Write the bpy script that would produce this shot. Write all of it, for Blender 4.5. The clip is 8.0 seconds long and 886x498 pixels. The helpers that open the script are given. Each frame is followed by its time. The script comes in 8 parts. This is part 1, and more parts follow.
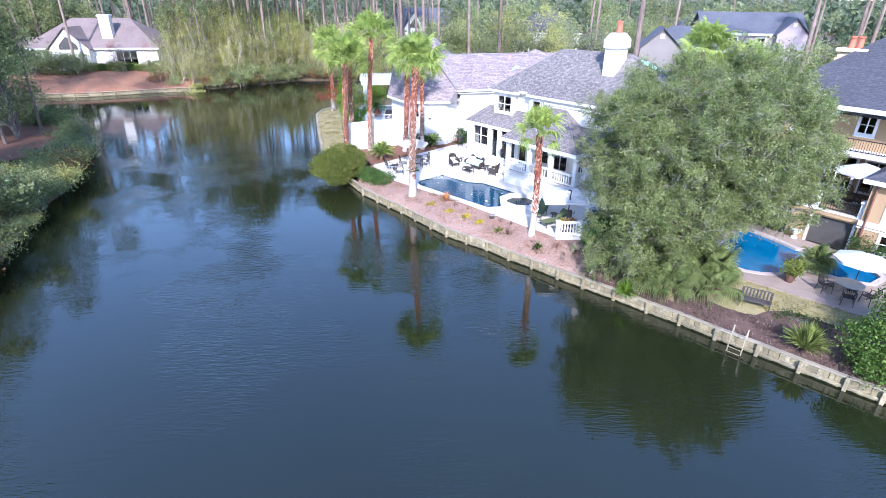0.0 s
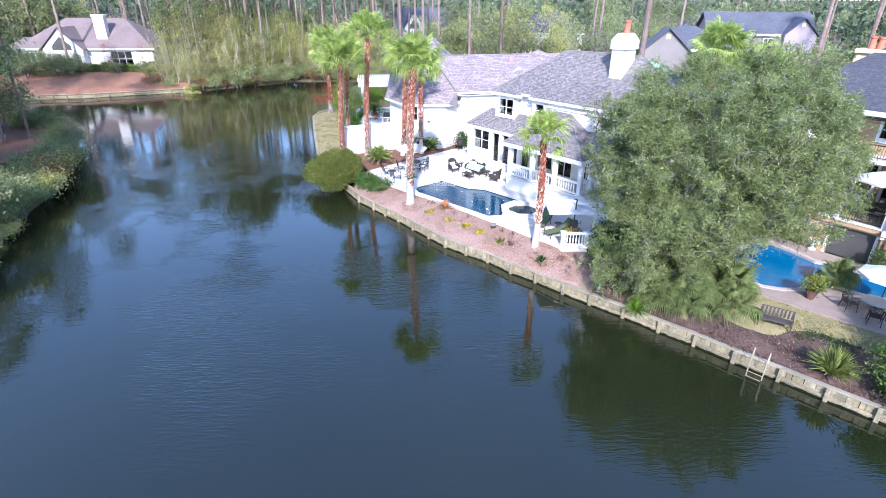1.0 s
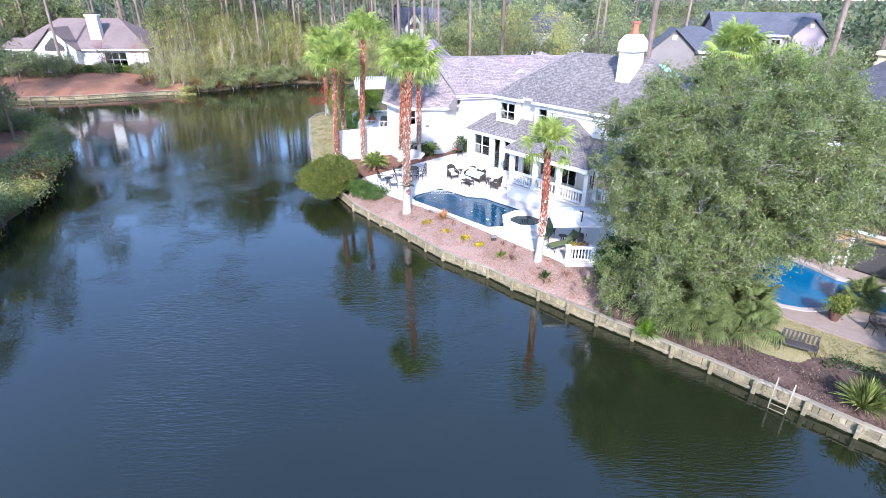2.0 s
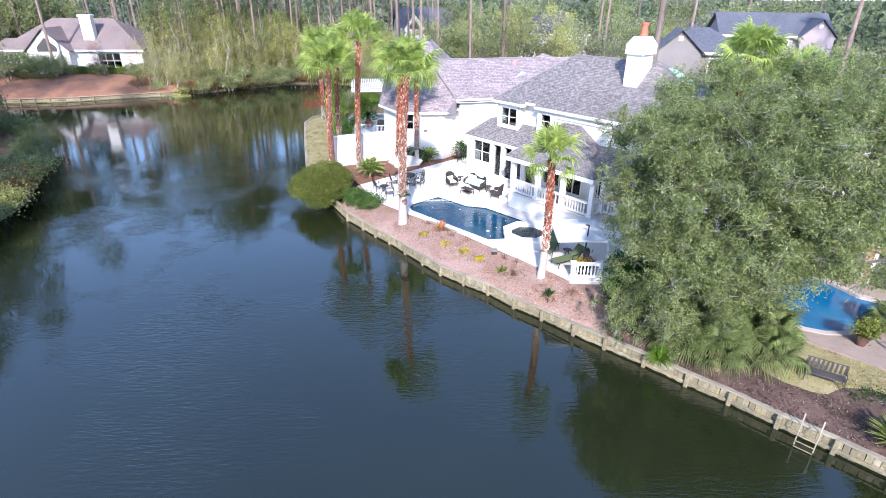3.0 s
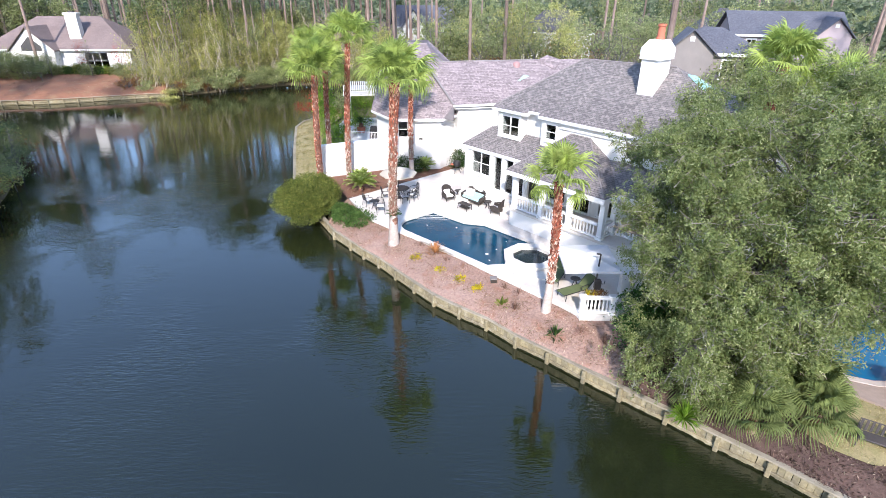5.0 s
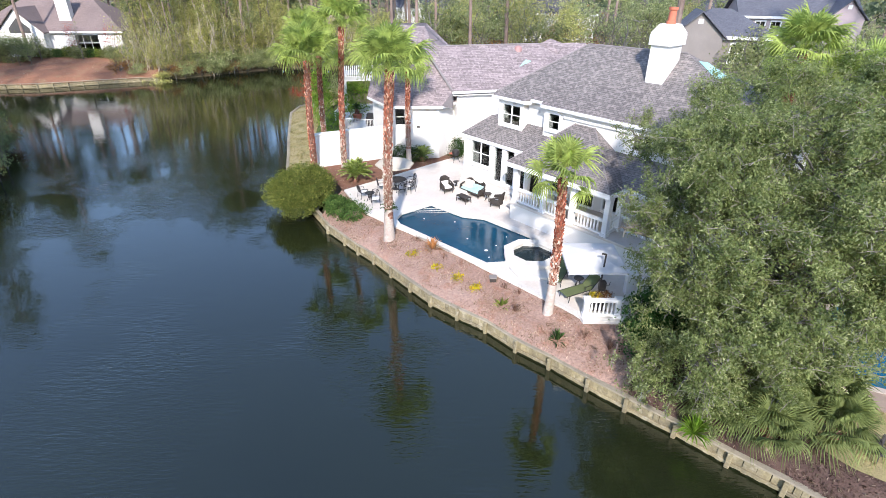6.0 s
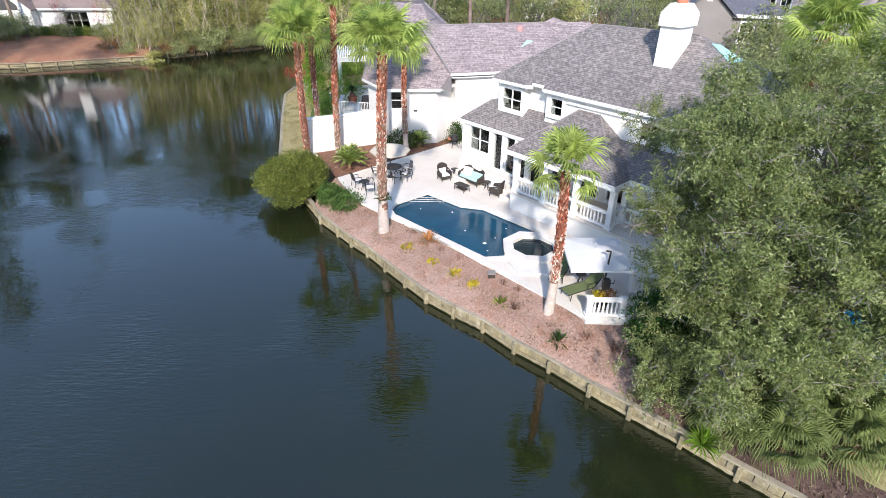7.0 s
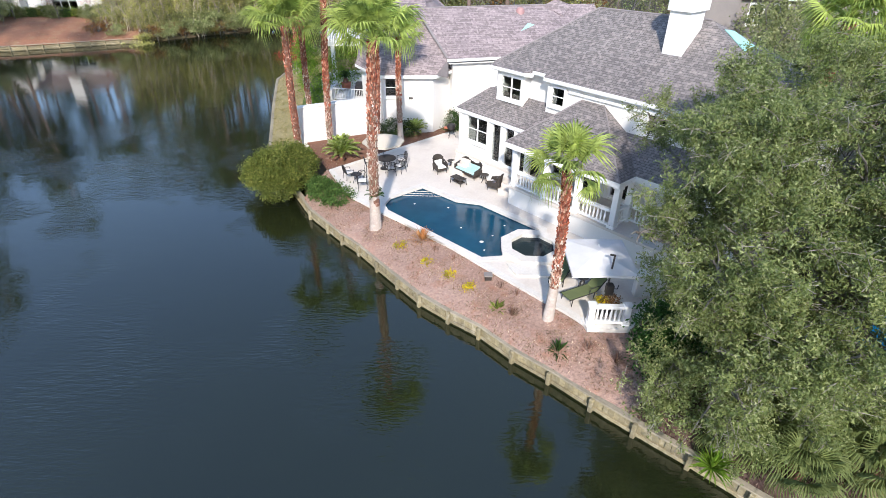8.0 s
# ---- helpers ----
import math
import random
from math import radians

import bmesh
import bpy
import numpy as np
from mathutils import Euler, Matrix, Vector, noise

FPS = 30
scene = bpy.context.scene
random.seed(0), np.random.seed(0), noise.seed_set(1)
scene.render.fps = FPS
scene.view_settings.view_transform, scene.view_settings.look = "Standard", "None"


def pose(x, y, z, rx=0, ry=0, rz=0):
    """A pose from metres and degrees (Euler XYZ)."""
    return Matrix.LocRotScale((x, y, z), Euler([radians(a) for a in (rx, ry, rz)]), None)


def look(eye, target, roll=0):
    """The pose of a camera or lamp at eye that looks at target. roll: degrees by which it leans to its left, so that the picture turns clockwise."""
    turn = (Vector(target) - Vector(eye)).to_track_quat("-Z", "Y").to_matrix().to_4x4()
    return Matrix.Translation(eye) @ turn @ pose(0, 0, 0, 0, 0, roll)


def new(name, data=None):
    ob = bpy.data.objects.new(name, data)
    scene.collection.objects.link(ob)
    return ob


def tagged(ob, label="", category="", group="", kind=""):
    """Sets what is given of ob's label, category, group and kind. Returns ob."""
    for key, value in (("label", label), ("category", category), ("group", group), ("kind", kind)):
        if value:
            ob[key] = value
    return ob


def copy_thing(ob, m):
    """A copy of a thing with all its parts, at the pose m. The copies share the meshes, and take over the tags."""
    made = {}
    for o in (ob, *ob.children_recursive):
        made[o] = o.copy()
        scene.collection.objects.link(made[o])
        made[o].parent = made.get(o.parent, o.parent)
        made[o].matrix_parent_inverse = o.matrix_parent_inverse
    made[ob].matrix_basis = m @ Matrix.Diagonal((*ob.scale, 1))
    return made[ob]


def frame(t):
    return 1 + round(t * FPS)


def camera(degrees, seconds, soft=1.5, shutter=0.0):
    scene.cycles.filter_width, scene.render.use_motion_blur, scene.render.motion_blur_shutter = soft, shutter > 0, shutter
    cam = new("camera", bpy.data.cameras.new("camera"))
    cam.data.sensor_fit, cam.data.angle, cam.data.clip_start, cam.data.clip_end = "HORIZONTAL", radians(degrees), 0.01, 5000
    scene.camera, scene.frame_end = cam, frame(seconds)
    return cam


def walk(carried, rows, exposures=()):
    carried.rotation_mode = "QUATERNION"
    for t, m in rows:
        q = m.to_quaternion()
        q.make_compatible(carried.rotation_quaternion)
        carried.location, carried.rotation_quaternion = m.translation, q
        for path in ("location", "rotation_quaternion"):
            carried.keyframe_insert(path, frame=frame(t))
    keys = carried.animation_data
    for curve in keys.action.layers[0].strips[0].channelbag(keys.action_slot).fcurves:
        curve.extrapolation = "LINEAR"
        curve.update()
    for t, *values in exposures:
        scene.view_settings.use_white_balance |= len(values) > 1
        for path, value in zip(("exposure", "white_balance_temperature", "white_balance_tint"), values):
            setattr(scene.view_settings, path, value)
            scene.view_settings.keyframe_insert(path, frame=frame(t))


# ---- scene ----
import mathutils
import mathutils.geometry

cam = camera(79.6, 8.0, soft=0.8)
METRES, EYE, TILT, LEAN, TURN = 14.0, 15.17, -25.607, -0.426, 0.0
ROWS = [
    (0.0, 0.0, 0.0, 0.0, 0.0, 0.0, -0.0),
    (0.5, 0.0045, 0.0614, 0.0244, 0.05, 0.01, -0.03),
    (1.0, 0.0107, 0.1254, 0.0503, 0.11, 0.03, -0.05),
    (1.5, 0.018, 0.1906, 0.079, 0.17, 0.04, -0.09),
    (3.0, 0.0385, 0.3836, 0.1687, 0.32, 0.03, -0.19),
    (3.5, 0.0452, 0.4437, 0.1989, 0.36, 0.03, -0.22),
    (4.0, 0.0523, 0.5022, 0.2271, 0.38, 0.04, -0.24),
    (4.5, 0.0593, 0.5577, 0.2549, 0.42, 0.04, -0.26),
    (6.0, 0.0769, 0.7025, 0.3308, 0.53, -2.02, -0.34),
    (6.5, 0.0841, 0.7482, 0.3556, 0.57, -3.22, -0.35),
    (7.0, 0.0918, 0.7936, 0.3774, 0.62, -4.21, -0.39),
    (7.5, 0.1008, 0.8435, 0.4004, 0.63, -5.14, -0.41),
    (8.0, 0.1103, 0.8961, 0.4278, 0.65, -6.07, -0.41),
]
walk(
    cam,
    [(t, pose(0, 0, EYE, TILT, LEAN, TURN) @ pose(METRES * x, METRES * y, METRES * z, 90 + pitch, roll, yaw)) for t, x, y, z, yaw, pitch, roll in ROWS],
    exposures=[(0.0, 1.74, 5600, 19), (4.5, 1.52, 6250, 16), (8.0, 1.22, 6600, 12)],
)

# ---- world, sun ----
SUN_ELEVATION, SUN_WAY = 35.0, (0.03, 1.0)  # the light goes along SUN_WAY in plan
world = bpy.data.worlds.new("sky")
scene.world = world
world.use_nodes = True
wn = world.node_tree
sky = wn.nodes.new("ShaderNodeTexSky")
sky.sky_type = "NISHITA"
sky.sun_disc = False
sky.sun_elevation = radians(SUN_ELEVATION)
sky.sun_rotation = math.atan2(-SUN_WAY[0], -SUN_WAY[1])
sky.air_density, sky.dust_density, sky.ozone_density = 1.0, 0.4, 2.7
wn.nodes["Background"].inputs["Strength"].default_value = 0.15
wn.links.new(sky.outputs["Color"], wn.nodes["Background"].inputs["Color"])
sun = new("sun", bpy.data.lights.new("sun", "SUN"))
sun.data.energy, sun.data.angle, sun.data.color = 2.6, radians(2.6), (1.0, 0.94, 0.86)
_c = math.cos(radians(SUN_ELEVATION)) / math.hypot(*SUN_WAY)
sun.matrix_world = look((0, 0, 60), (SUN_WAY[0] * _c, SUN_WAY[1] * _c, 60 - math.sin(radians(SUN_ELEVATION))))


# ---- materials ----
def shader(name):
    m = bpy.data.materials.new(name)
    m.use_nodes = True
    return m, m.node_tree, m.node_tree.nodes["Principled BSDF"]


def put(nt, kind, **values):
    n = nt.nodes.new(kind)
    for k, v in values.items():
        n.inputs[k.replace("_", " ")].default_value = v
    return n


def blend(nt, fac, a, b, how="MIX"):
    n = nt.nodes.new("ShaderNodeMix")
    n.data_type, n.blend_type = "RGBA", how
    for socket, value in ((n.inputs[0], fac), (n.inputs[6], a), (n.inputs[7], b)):
        if isinstance(value, bpy.types.NodeSocket):
            nt.links.new(value, socket)
        else:
            socket.default_value = (*value, 1) if isinstance(value, tuple) else value
    return n.outputs[2]


def ramp(nt, value, low, high):
    n = nt.nodes.new("ShaderNodeMapRange")
    n.inputs[1].default_value, n.inputs[2].default_value = low, high
    nt.links.new(value, n.inputs[0])
    return n.outputs[0]


def grain(nt, scale, detail=4.0, stretch=None):
    """Noise in metres of the world; stretch squeezes it along the axes."""
    g = nt.nodes.new("ShaderNodeNewGeometry")
    at = g.outputs["Position"]
    if stretch:
        s = nt.nodes.new("ShaderNodeVectorMath")
        s.operation = "MULTIPLY"
        s.inputs[1].default_value = stretch
        nt.links.new(at, s.inputs[0])
        at = s.outputs[0]
    n = put(nt, "ShaderNodeTexNoise", Scale=scale, Detail=detail, Roughness=0.6)
    nt.links.new(at, n.inputs["Vector"])
    return n.outputs["Fac"]


def bumped(nt, bsdf, height, strength, distance=0.02):
    b = put(nt, "ShaderNodeBump", Strength=strength, Distance=distance)
    nt.links.new(height, b.inputs["Height"])
    nt.links.new(b.outputs["Normal"], bsdf.inputs["Normal"])


def surface(name, c1, c2, rough=0.7, broad=0.6, fine=12.0, contrast=0.35, bump=0.3, metal=0.0, stain=None, stain_amount=0.4, pieces=0.0, depth=0.02):
    """A plain surface: two tones in broad patches, fine grain, stains, and a spread from piece to piece."""
    m, nt, p = shader(name)
    a, b = grain(nt, broad), grain(nt, fine, 6)
    col = blend(nt, ramp(nt, a, 0.35, 0.65), c1, c2)
    dark = blend(nt, contrast, (1, 1, 1), (0.45, 0.45, 0.45))
    col = blend(nt, ramp(nt, b, 0.75, 0.35), col, blend(nt, 1.0, col, dark, "MULTIPLY"))
    if stain:
        s = grain(nt, broad * 2.7, 8)
        n = nt.nodes.new("ShaderNodeMath")
        n.operation = "MULTIPLY"
        nt.links.new(ramp(nt, s, 0.52, 0.7), n.inputs[0])
        n.inputs[1].default_value = stain_amount
        col = blend(nt, n.outputs[0], col, stain)
    if pieces:
        o = nt.nodes.new("ShaderNodeObjectInfo")
        h = nt.nodes.new("ShaderNodeHueSaturation")
        nt.links.new(col, h.inputs["Color"])
        r = nt.nodes.new("ShaderNodeMapRange")
        r.inputs[3].default_value, r.inputs[4].default_value = 1 - pieces, 1 + pieces
        nt.links.new(o.outputs["Random"], r.inputs[0])
        nt.links.new(r.outputs[0], h.inputs["Value"])
        col = h.outputs["Color"]
    nt.links.new(col, p.inputs["Base Color"])
    p.inputs["Roughness"].default_value, p.inputs["Metallic"].default_value = rough, metal
    if bump:
        bumped(nt, p, b, bump, depth)
    return m


def foliage(name, c1, c2, c3, through_light=0.3, rough=0.55, trees=0.15, tufts=2.4):
    """Leaves: three tones spread from leaf to leaf, from tree to tree and in broad patches."""
    m, nt, p = shader(name)
    g = nt.nodes.new("ShaderNodeNewGeometry")
    leaf = g.outputs["Random Per Island"]
    col = blend(nt, ramp(nt, leaf, 0.0, 0.6), c1, c2)
    col = blend(nt, ramp(nt, leaf, 0.6, 1.0), col, c3)
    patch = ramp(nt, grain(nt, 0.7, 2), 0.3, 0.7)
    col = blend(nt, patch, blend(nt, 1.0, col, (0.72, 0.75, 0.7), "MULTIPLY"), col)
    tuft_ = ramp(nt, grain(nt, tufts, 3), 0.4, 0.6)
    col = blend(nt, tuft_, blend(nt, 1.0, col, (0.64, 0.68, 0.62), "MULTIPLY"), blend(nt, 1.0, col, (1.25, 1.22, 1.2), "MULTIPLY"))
    o = nt.nodes.new("ShaderNodeObjectInfo")
    h = nt.nodes.new("ShaderNodeHueSaturation")
    r = nt.nodes.new("ShaderNodeMapRange")
    r.inputs[3].default_value, r.inputs[4].default_value = 1 - trees, 1 + trees
    nt.links.new(o.outputs["Random"], r.inputs[0])
    nt.links.new(r.outputs[0], h.inputs["Value"])
    nt.links.new(col, h.inputs["Color"])
    col = h.outputs["Color"]
    nt.links.new(col, p.inputs["Base Color"])
    p.inputs["Roughness"].default_value = rough
    p.inputs["Specular IOR Level"].default_value = 0.15
    t = nt.nodes.new("ShaderNodeBsdfTranslucent")
    nt.links.new(col, t.inputs["Color"])
    mix = nt.nodes.new("ShaderNodeMixShader")
    mix.inputs[0].default_value = through_light
    nt.links.new(p.outputs[0], mix.inputs[1])
    nt.links.new(t.outputs[0], mix.inputs[2])
    nt.links.new(mix.outputs[0], nt.nodes["Material Output"].inputs["Surface"])
    return m


def shingles(name, c1, c2, c3, wide=0.32, tall=0.15):
    """Roof shingles in courses with mottled tabs, laid by the mesh's own UV in metres."""
    m, nt, p = shader(name)
    uv = nt.nodes.new("ShaderNodeUVMap")
    b = put(nt, "ShaderNodeTexBrick", Scale=1.0, Bias=0.0)
    b.inputs["Mortar Size"].default_value, b.inputs["Brick Width"].default_value, b.inputs["Row Height"].default_value = 0.012, wide, tall
    b.inputs["Color1"].default_value, b.inputs["Color2"].default_value, b.inputs["Mortar"].default_value = (*c1, 1), (*c2, 1), (*[0.62 * x for x in c1], 1)
    nt.links.new(uv.outputs["UV"], b.inputs["Vector"])
    n = put(nt, "ShaderNodeTexNoise", Scale=4.6, Detail=5.0)
    nt.links.new(uv.outputs["UV"], n.inputs["Vector"])
    col = blend(nt, ramp(nt, n.outputs["Fac"], 0.5, 0.72), b.outputs["Color"], c3)
    col = blend(nt, ramp(nt, grain(nt, 0.35, 3), 0.35, 0.7), blend(nt, 1.0, col, (0.8, 0.8, 0.82), "MULTIPLY"), col)
    nt.links.new(col, p.inputs["Base Color"])
    p.inputs["Roughness"].default_value = 0.85
    bumped(nt, p, b.outputs["Fac"], -0.5, 0.03)
    return m


def clear_glass(name, tint=(0.36, 0.41, 0.42), rough=0.02):
    m, nt, p = shader(name)
    p.inputs["Base Color"].default_value = (*tint, 1)
    p.inputs["Roughness"].default_value, p.inputs["IOR"].default_value = rough, 1.45
    p.inputs["Transmission Weight"].default_value = 1.0
    bumped(nt, p, grain(nt, 1.5, 1), 0.02, 0.05)
    return m


def pond(name, deep, shallow, rough, waves, height, broad=0.08, calm=0.0):
    """Standing water: a murky body under a clear mirror with small wind waves."""
    m, nt, p = shader(name)
    col = blend(nt, ramp(nt, grain(nt, broad, 3), 0.35, 0.65), deep, shallow)
    nt.links.new(col, p.inputs["Base Color"])
    p.inputs["Roughness"].default_value, p.inputs["IOR"].default_value = rough, 1.45
    w = grain(nt, waves, 3, (1.0, 2.2, 1.0))
    if calm:
        n = nt.nodes.new("ShaderNodeMath")
        n.operation = "MULTIPLY"
        nt.links.new(ramp(nt, grain(nt, calm, 2), 0.38, 0.66), n.inputs[0])
        nt.links.new(w, n.inputs[1])
        w = n.outputs[0]
    bumped(nt, p, w, height, 0.1)
    return m


def lake(name):
    """Murky olive lake water under a near-calm mirror; cat's-paws of short ripples in patches."""
    m, nt, p = shader(name)
    col = blend(nt, ramp(nt, grain(nt, 0.05, 3), 0.35, 0.65), (0.0085, 0.0115, 0.0045), (0.0125, 0.0165, 0.0065))
    nt.links.new(col, p.inputs["Base Color"])
    p.inputs["Roughness"].default_value, p.inputs["IOR"].default_value = 0.015, 1.76
    swell = grain(nt, 0.9, 2, (0.6, 1.2, 1.0))
    short = grain(nt, 5.5, 2, (0.35, 1.5, 1.0))
    patch = ramp(nt, grain(nt, 0.13, 3), 0.47, 0.62)
    where = nt.nodes.new("ShaderNodeSeparateXYZ")
    nt.links.new(nt.nodes.new("ShaderNodeNewGeometry").outputs["Position"], where.inputs[0])
    open_reach = nt.nodes.new("ShaderNodeMath")
    open_reach.operation = "MULTIPLY"
    nt.links.new(patch, open_reach.inputs[0])
    nt.links.new(ramp(nt, where.outputs["Y"], 62.0, 44.0), open_reach.inputs[1])  # the far cove lies sheltered
    patch = open_reach.outputs[0]
    amount = nt.nodes.new("ShaderNodeMapRange")
    amount.inputs[3].default_value, amount.inputs[4].default_value = 0.09, 0.95
    nt.links.new(patch, amount.inputs[0])
    b1 = put(nt, "ShaderNodeBump", Strength=0.08, Distance=0.05)
    nt.links.new(swell, b1.inputs["Height"])
    b2 = put(nt, "ShaderNodeBump", Distance=0.03)
    nt.links.new(amount.outputs[0], b2.inputs["Strength"])
    nt.links.new(short, b2.inputs["Height"])
    nt.links.new(b1.outputs["Normal"], b2.inputs["Normal"])
    nt.links.new(b2.outputs["Normal"], p.inputs["Normal"])
    return m


M_WATER = lake("lake_water")
M_POOL_WATER = pond("pool_water", (0.004, 0.045, 0.085), (0.008, 0.065, 0.115), 0.03, 3.0, 0.08, 0.5)
M_BLUE_WATER = pond("blue_pool_water", (0.004, 0.11, 0.25), (0.008, 0.14, 0.29), 0.03, 3.0, 0.08, 0.5)
M_SPA_WATER = pond("spa_water", (0.01, 0.02, 0.025), (0.014, 0.028, 0.032), 0.03, 3.0, 0.06, 0.5)
M_MULCH = surface("pine_straw", (0.39, 0.245, 0.19), (0.46, 0.31, 0.25), 0.95, 0.5, 9, 0.75, 0.8, stain=(0.30, 0.13, 0.075), stain_amount=0.6, depth=0.05)
M_RED_MULCH = surface("red_pine_straw", (0.25, 0.115, 0.07), (0.20, 0.095, 0.06), 0.95, 0.6, 9, 0.6, 0.8, stain=(0.25, 0.11, 0.07), depth=0.05)
M_ORANGE_MULCH = surface("orange_pine_straw", (0.33, 0.15, 0.085), (0.27, 0.13, 0.08), 0.95, 0.3, 4, 0.5, 0.6, stain=(0.30, 0.22, 0.12), stain_amount=0.5, depth=0.05)
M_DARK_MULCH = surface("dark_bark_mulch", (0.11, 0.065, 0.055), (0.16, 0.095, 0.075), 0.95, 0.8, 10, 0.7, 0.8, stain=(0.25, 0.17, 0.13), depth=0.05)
M_LAWN = surface("dormant_lawn", (0.40, 0.33, 0.17), (0.33, 0.29, 0.14), 0.95, 0.45, 14, 0.5, 0.7, stain=(0.17, 0.20, 0.06), stain_amount=0.5, depth=0.04)
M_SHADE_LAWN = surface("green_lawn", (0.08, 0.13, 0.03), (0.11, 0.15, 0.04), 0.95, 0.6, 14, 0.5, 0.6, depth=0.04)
M_SOIL = surface("forest_floor", (0.18, 0.13, 0.08), (0.14, 0.12, 0.06), 0.95, 0.12, 3, 0.6, 0.5, stain=(0.2, 0.10, 0.06), depth=0.1)
M_PAVING = surface("pale_paving", (0.70, 0.645, 0.58), (0.62, 0.56, 0.505), 0.75, 0.35, 8, 0.18, 0.12, stain=(0.45, 0.38, 0.33), stain_amount=0.35)
M_COPING = surface("pool_coping", (0.72, 0.69, 0.645), (0.64, 0.605, 0.555), 0.7, 0.8, 10, 0.2, 0.15, stain=(0.5, 0.42, 0.35), stain_amount=0.3)
M_NB_PAVING = surface("pinkish_paving", (0.38, 0.30, 0.25), (0.31, 0.24, 0.20), 0.8, 0.5, 6, 0.3, 0.2, stain=(0.26, 0.2, 0.17))
M_STUCCO = surface("white_stucco", (0.76, 0.74, 0.71), (0.72, 0.70, 0.67), 0.8, 0.4, 25, 0.08, 0.12, stain=(0.66, 0.64, 0.6), stain_amount=0.2)
M_TRIM = surface("white_paint", (0.80, 0.80, 0.79), (0.76, 0.76, 0.75), 0.5, 0.9, 20, 0.06, 0.05, stain=(0.6, 0.58, 0.54), stain_amount=0.15)
M_PEACH = surface("ochre_stucco", (0.44, 0.30, 0.17), (0.40, 0.275, 0.16), 0.85, 0.5, 20, 0.12, 0.12, stain=(0.4, 0.26, 0.15), stain_amount=0.3)
M_GREY_STUCCO = surface("grey_stucco", (0.25, 0.225, 0.21), (0.21, 0.19, 0.18), 0.85, 0.4, 15, 0.12, 0.1)
M_ROOF = shingles("grey_shingles", (0.145, 0.13, 0.125), (0.25, 0.225, 0.215), (0.33, 0.285, 0.265), 0.24, 0.13)
M_ROOF_WARM = shingles("weathered_shingles", (0.19, 0.155, 0.155), (0.33, 0.27, 0.27), (0.42, 0.345, 0.34), 0.8, 0.19)
M_ROOF_TAN = shingles("tan_shingles", (0.20, 0.155, 0.145), (0.25, 0.19, 0.175), (0.29, 0.215, 0.195))
M_ROOF_SLATE = shingles("slate_shingles", (0.064, 0.064, 0.078), (0.084, 0.084, 0.10), (0.10, 0.10, 0.115))
M_ROOF_DARK = shingles("dark_shingles", (0.095, 0.10, 0.125), (0.125, 0.13, 0.155), (0.15, 0.15, 0.17))
M_RIDGE = surface("ridge_tiles", (0.27, 0.24, 0.24), (0.22, 0.20, 0.20), 0.85, 1.5, 12, 0.25, 0.2)
M_GLASS = clear_glass("window_glass")
M_WOOD = surface("weathered_timber", (0.36, 0.30, 0.17), (0.25, 0.215, 0.135), 0.85, 1.3, 9, 0.65, 0.6, stain=(0.42, 0.38, 0.29), stain_amount=0.6, pieces=0.2)
M_WOOD_CAP = surface("bleached_timber", (0.38, 0.33, 0.245), (0.28, 0.245, 0.18), 0.85, 0.9, 10, 0.4, 0.4, stain=(0.25, 0.22, 0.14), stain_amount=0.5, pieces=0.12)
# Near-black; behind windows it stands in for the shade of unlit rooms.
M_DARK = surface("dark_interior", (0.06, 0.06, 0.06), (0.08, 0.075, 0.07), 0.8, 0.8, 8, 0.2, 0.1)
M_WICKER = surface("dark_wicker", (0.035, 0.028, 0.024), (0.05, 0.04, 0.033), 0.6, 3, 60, 0.5, 0.6)
M_IRON = surface("black_iron", (0.03, 0.03, 0.032), (0.05, 0.045, 0.045), 0.45, 3, 40, 0.3, 0.2, 0.4)
M_AQUA = surface("pale_aqua_cushion", (0.36, 0.58, 0.58), (0.42, 0.62, 0.61), 0.9, 3, 60, 0.12, 0.2)
M_PATINA = surface("patina_copper", (0.32, 0.62, 0.58), (0.38, 0.66, 0.62), 0.6, 1.5, 12, 0.15, 0.1)
M_CREAM = surface("cream_canvas", (0.52, 0.46, 0.38), (0.47, 0.42, 0.34), 0.9, 1.0, 40, 0.08, 0.1)
M_WHITE_CANVAS = surface("white_canvas", (0.66, 0.66, 0.67), (0.60, 0.60, 0.61), 0.9, 1.2, 40, 0.06, 0.1, stain=(0.55, 0.54, 0.53), stain_amount=0.3)
M_OLIVE = surface("olive_fabric", (0.13, 0.16, 0.065), (0.11, 0.14, 0.06), 0.9, 2, 50, 0.2, 0.2)
M_WHITE_CUSHION = surface("white_cushion", (0.70, 0.69, 0.67), (0.66, 0.64, 0.62), 0.9, 2, 50, 0.1, 0.2)
M_TERRACOTTA = surface("terracotta", (0.55, 0.17, 0.10), (0.48, 0.15, 0.09), 0.8, 2, 30, 0.2, 0.2)
M_PALM_BARK = surface("palm_boots", (0.26, 0.10, 0.06), (0.17, 0.08, 0.055), 0.9, 2.5, 9, 0.65, 0.9, stain=(0.42, 0.30, 0.24), stain_amount=0.7, depth=0.05)
M_PALM_BASE = surface("palm_base_bark", (0.50, 0.43, 0.38), (0.42, 0.35, 0.31), 0.9, 1.6, 8, 0.4, 0.7, stain=(0.62, 0.56, 0.52), stain_amount=0.5, depth=0.04)
M_BARK = surface("pine_bark", (0.20, 0.14, 0.115), (0.27, 0.205, 0.175), 0.95, 0.4, 5, 0.5, 0.8, stain=(0.33, 0.25, 0.21), stain_amount=0.6, pieces=0.25, depth=0.06)
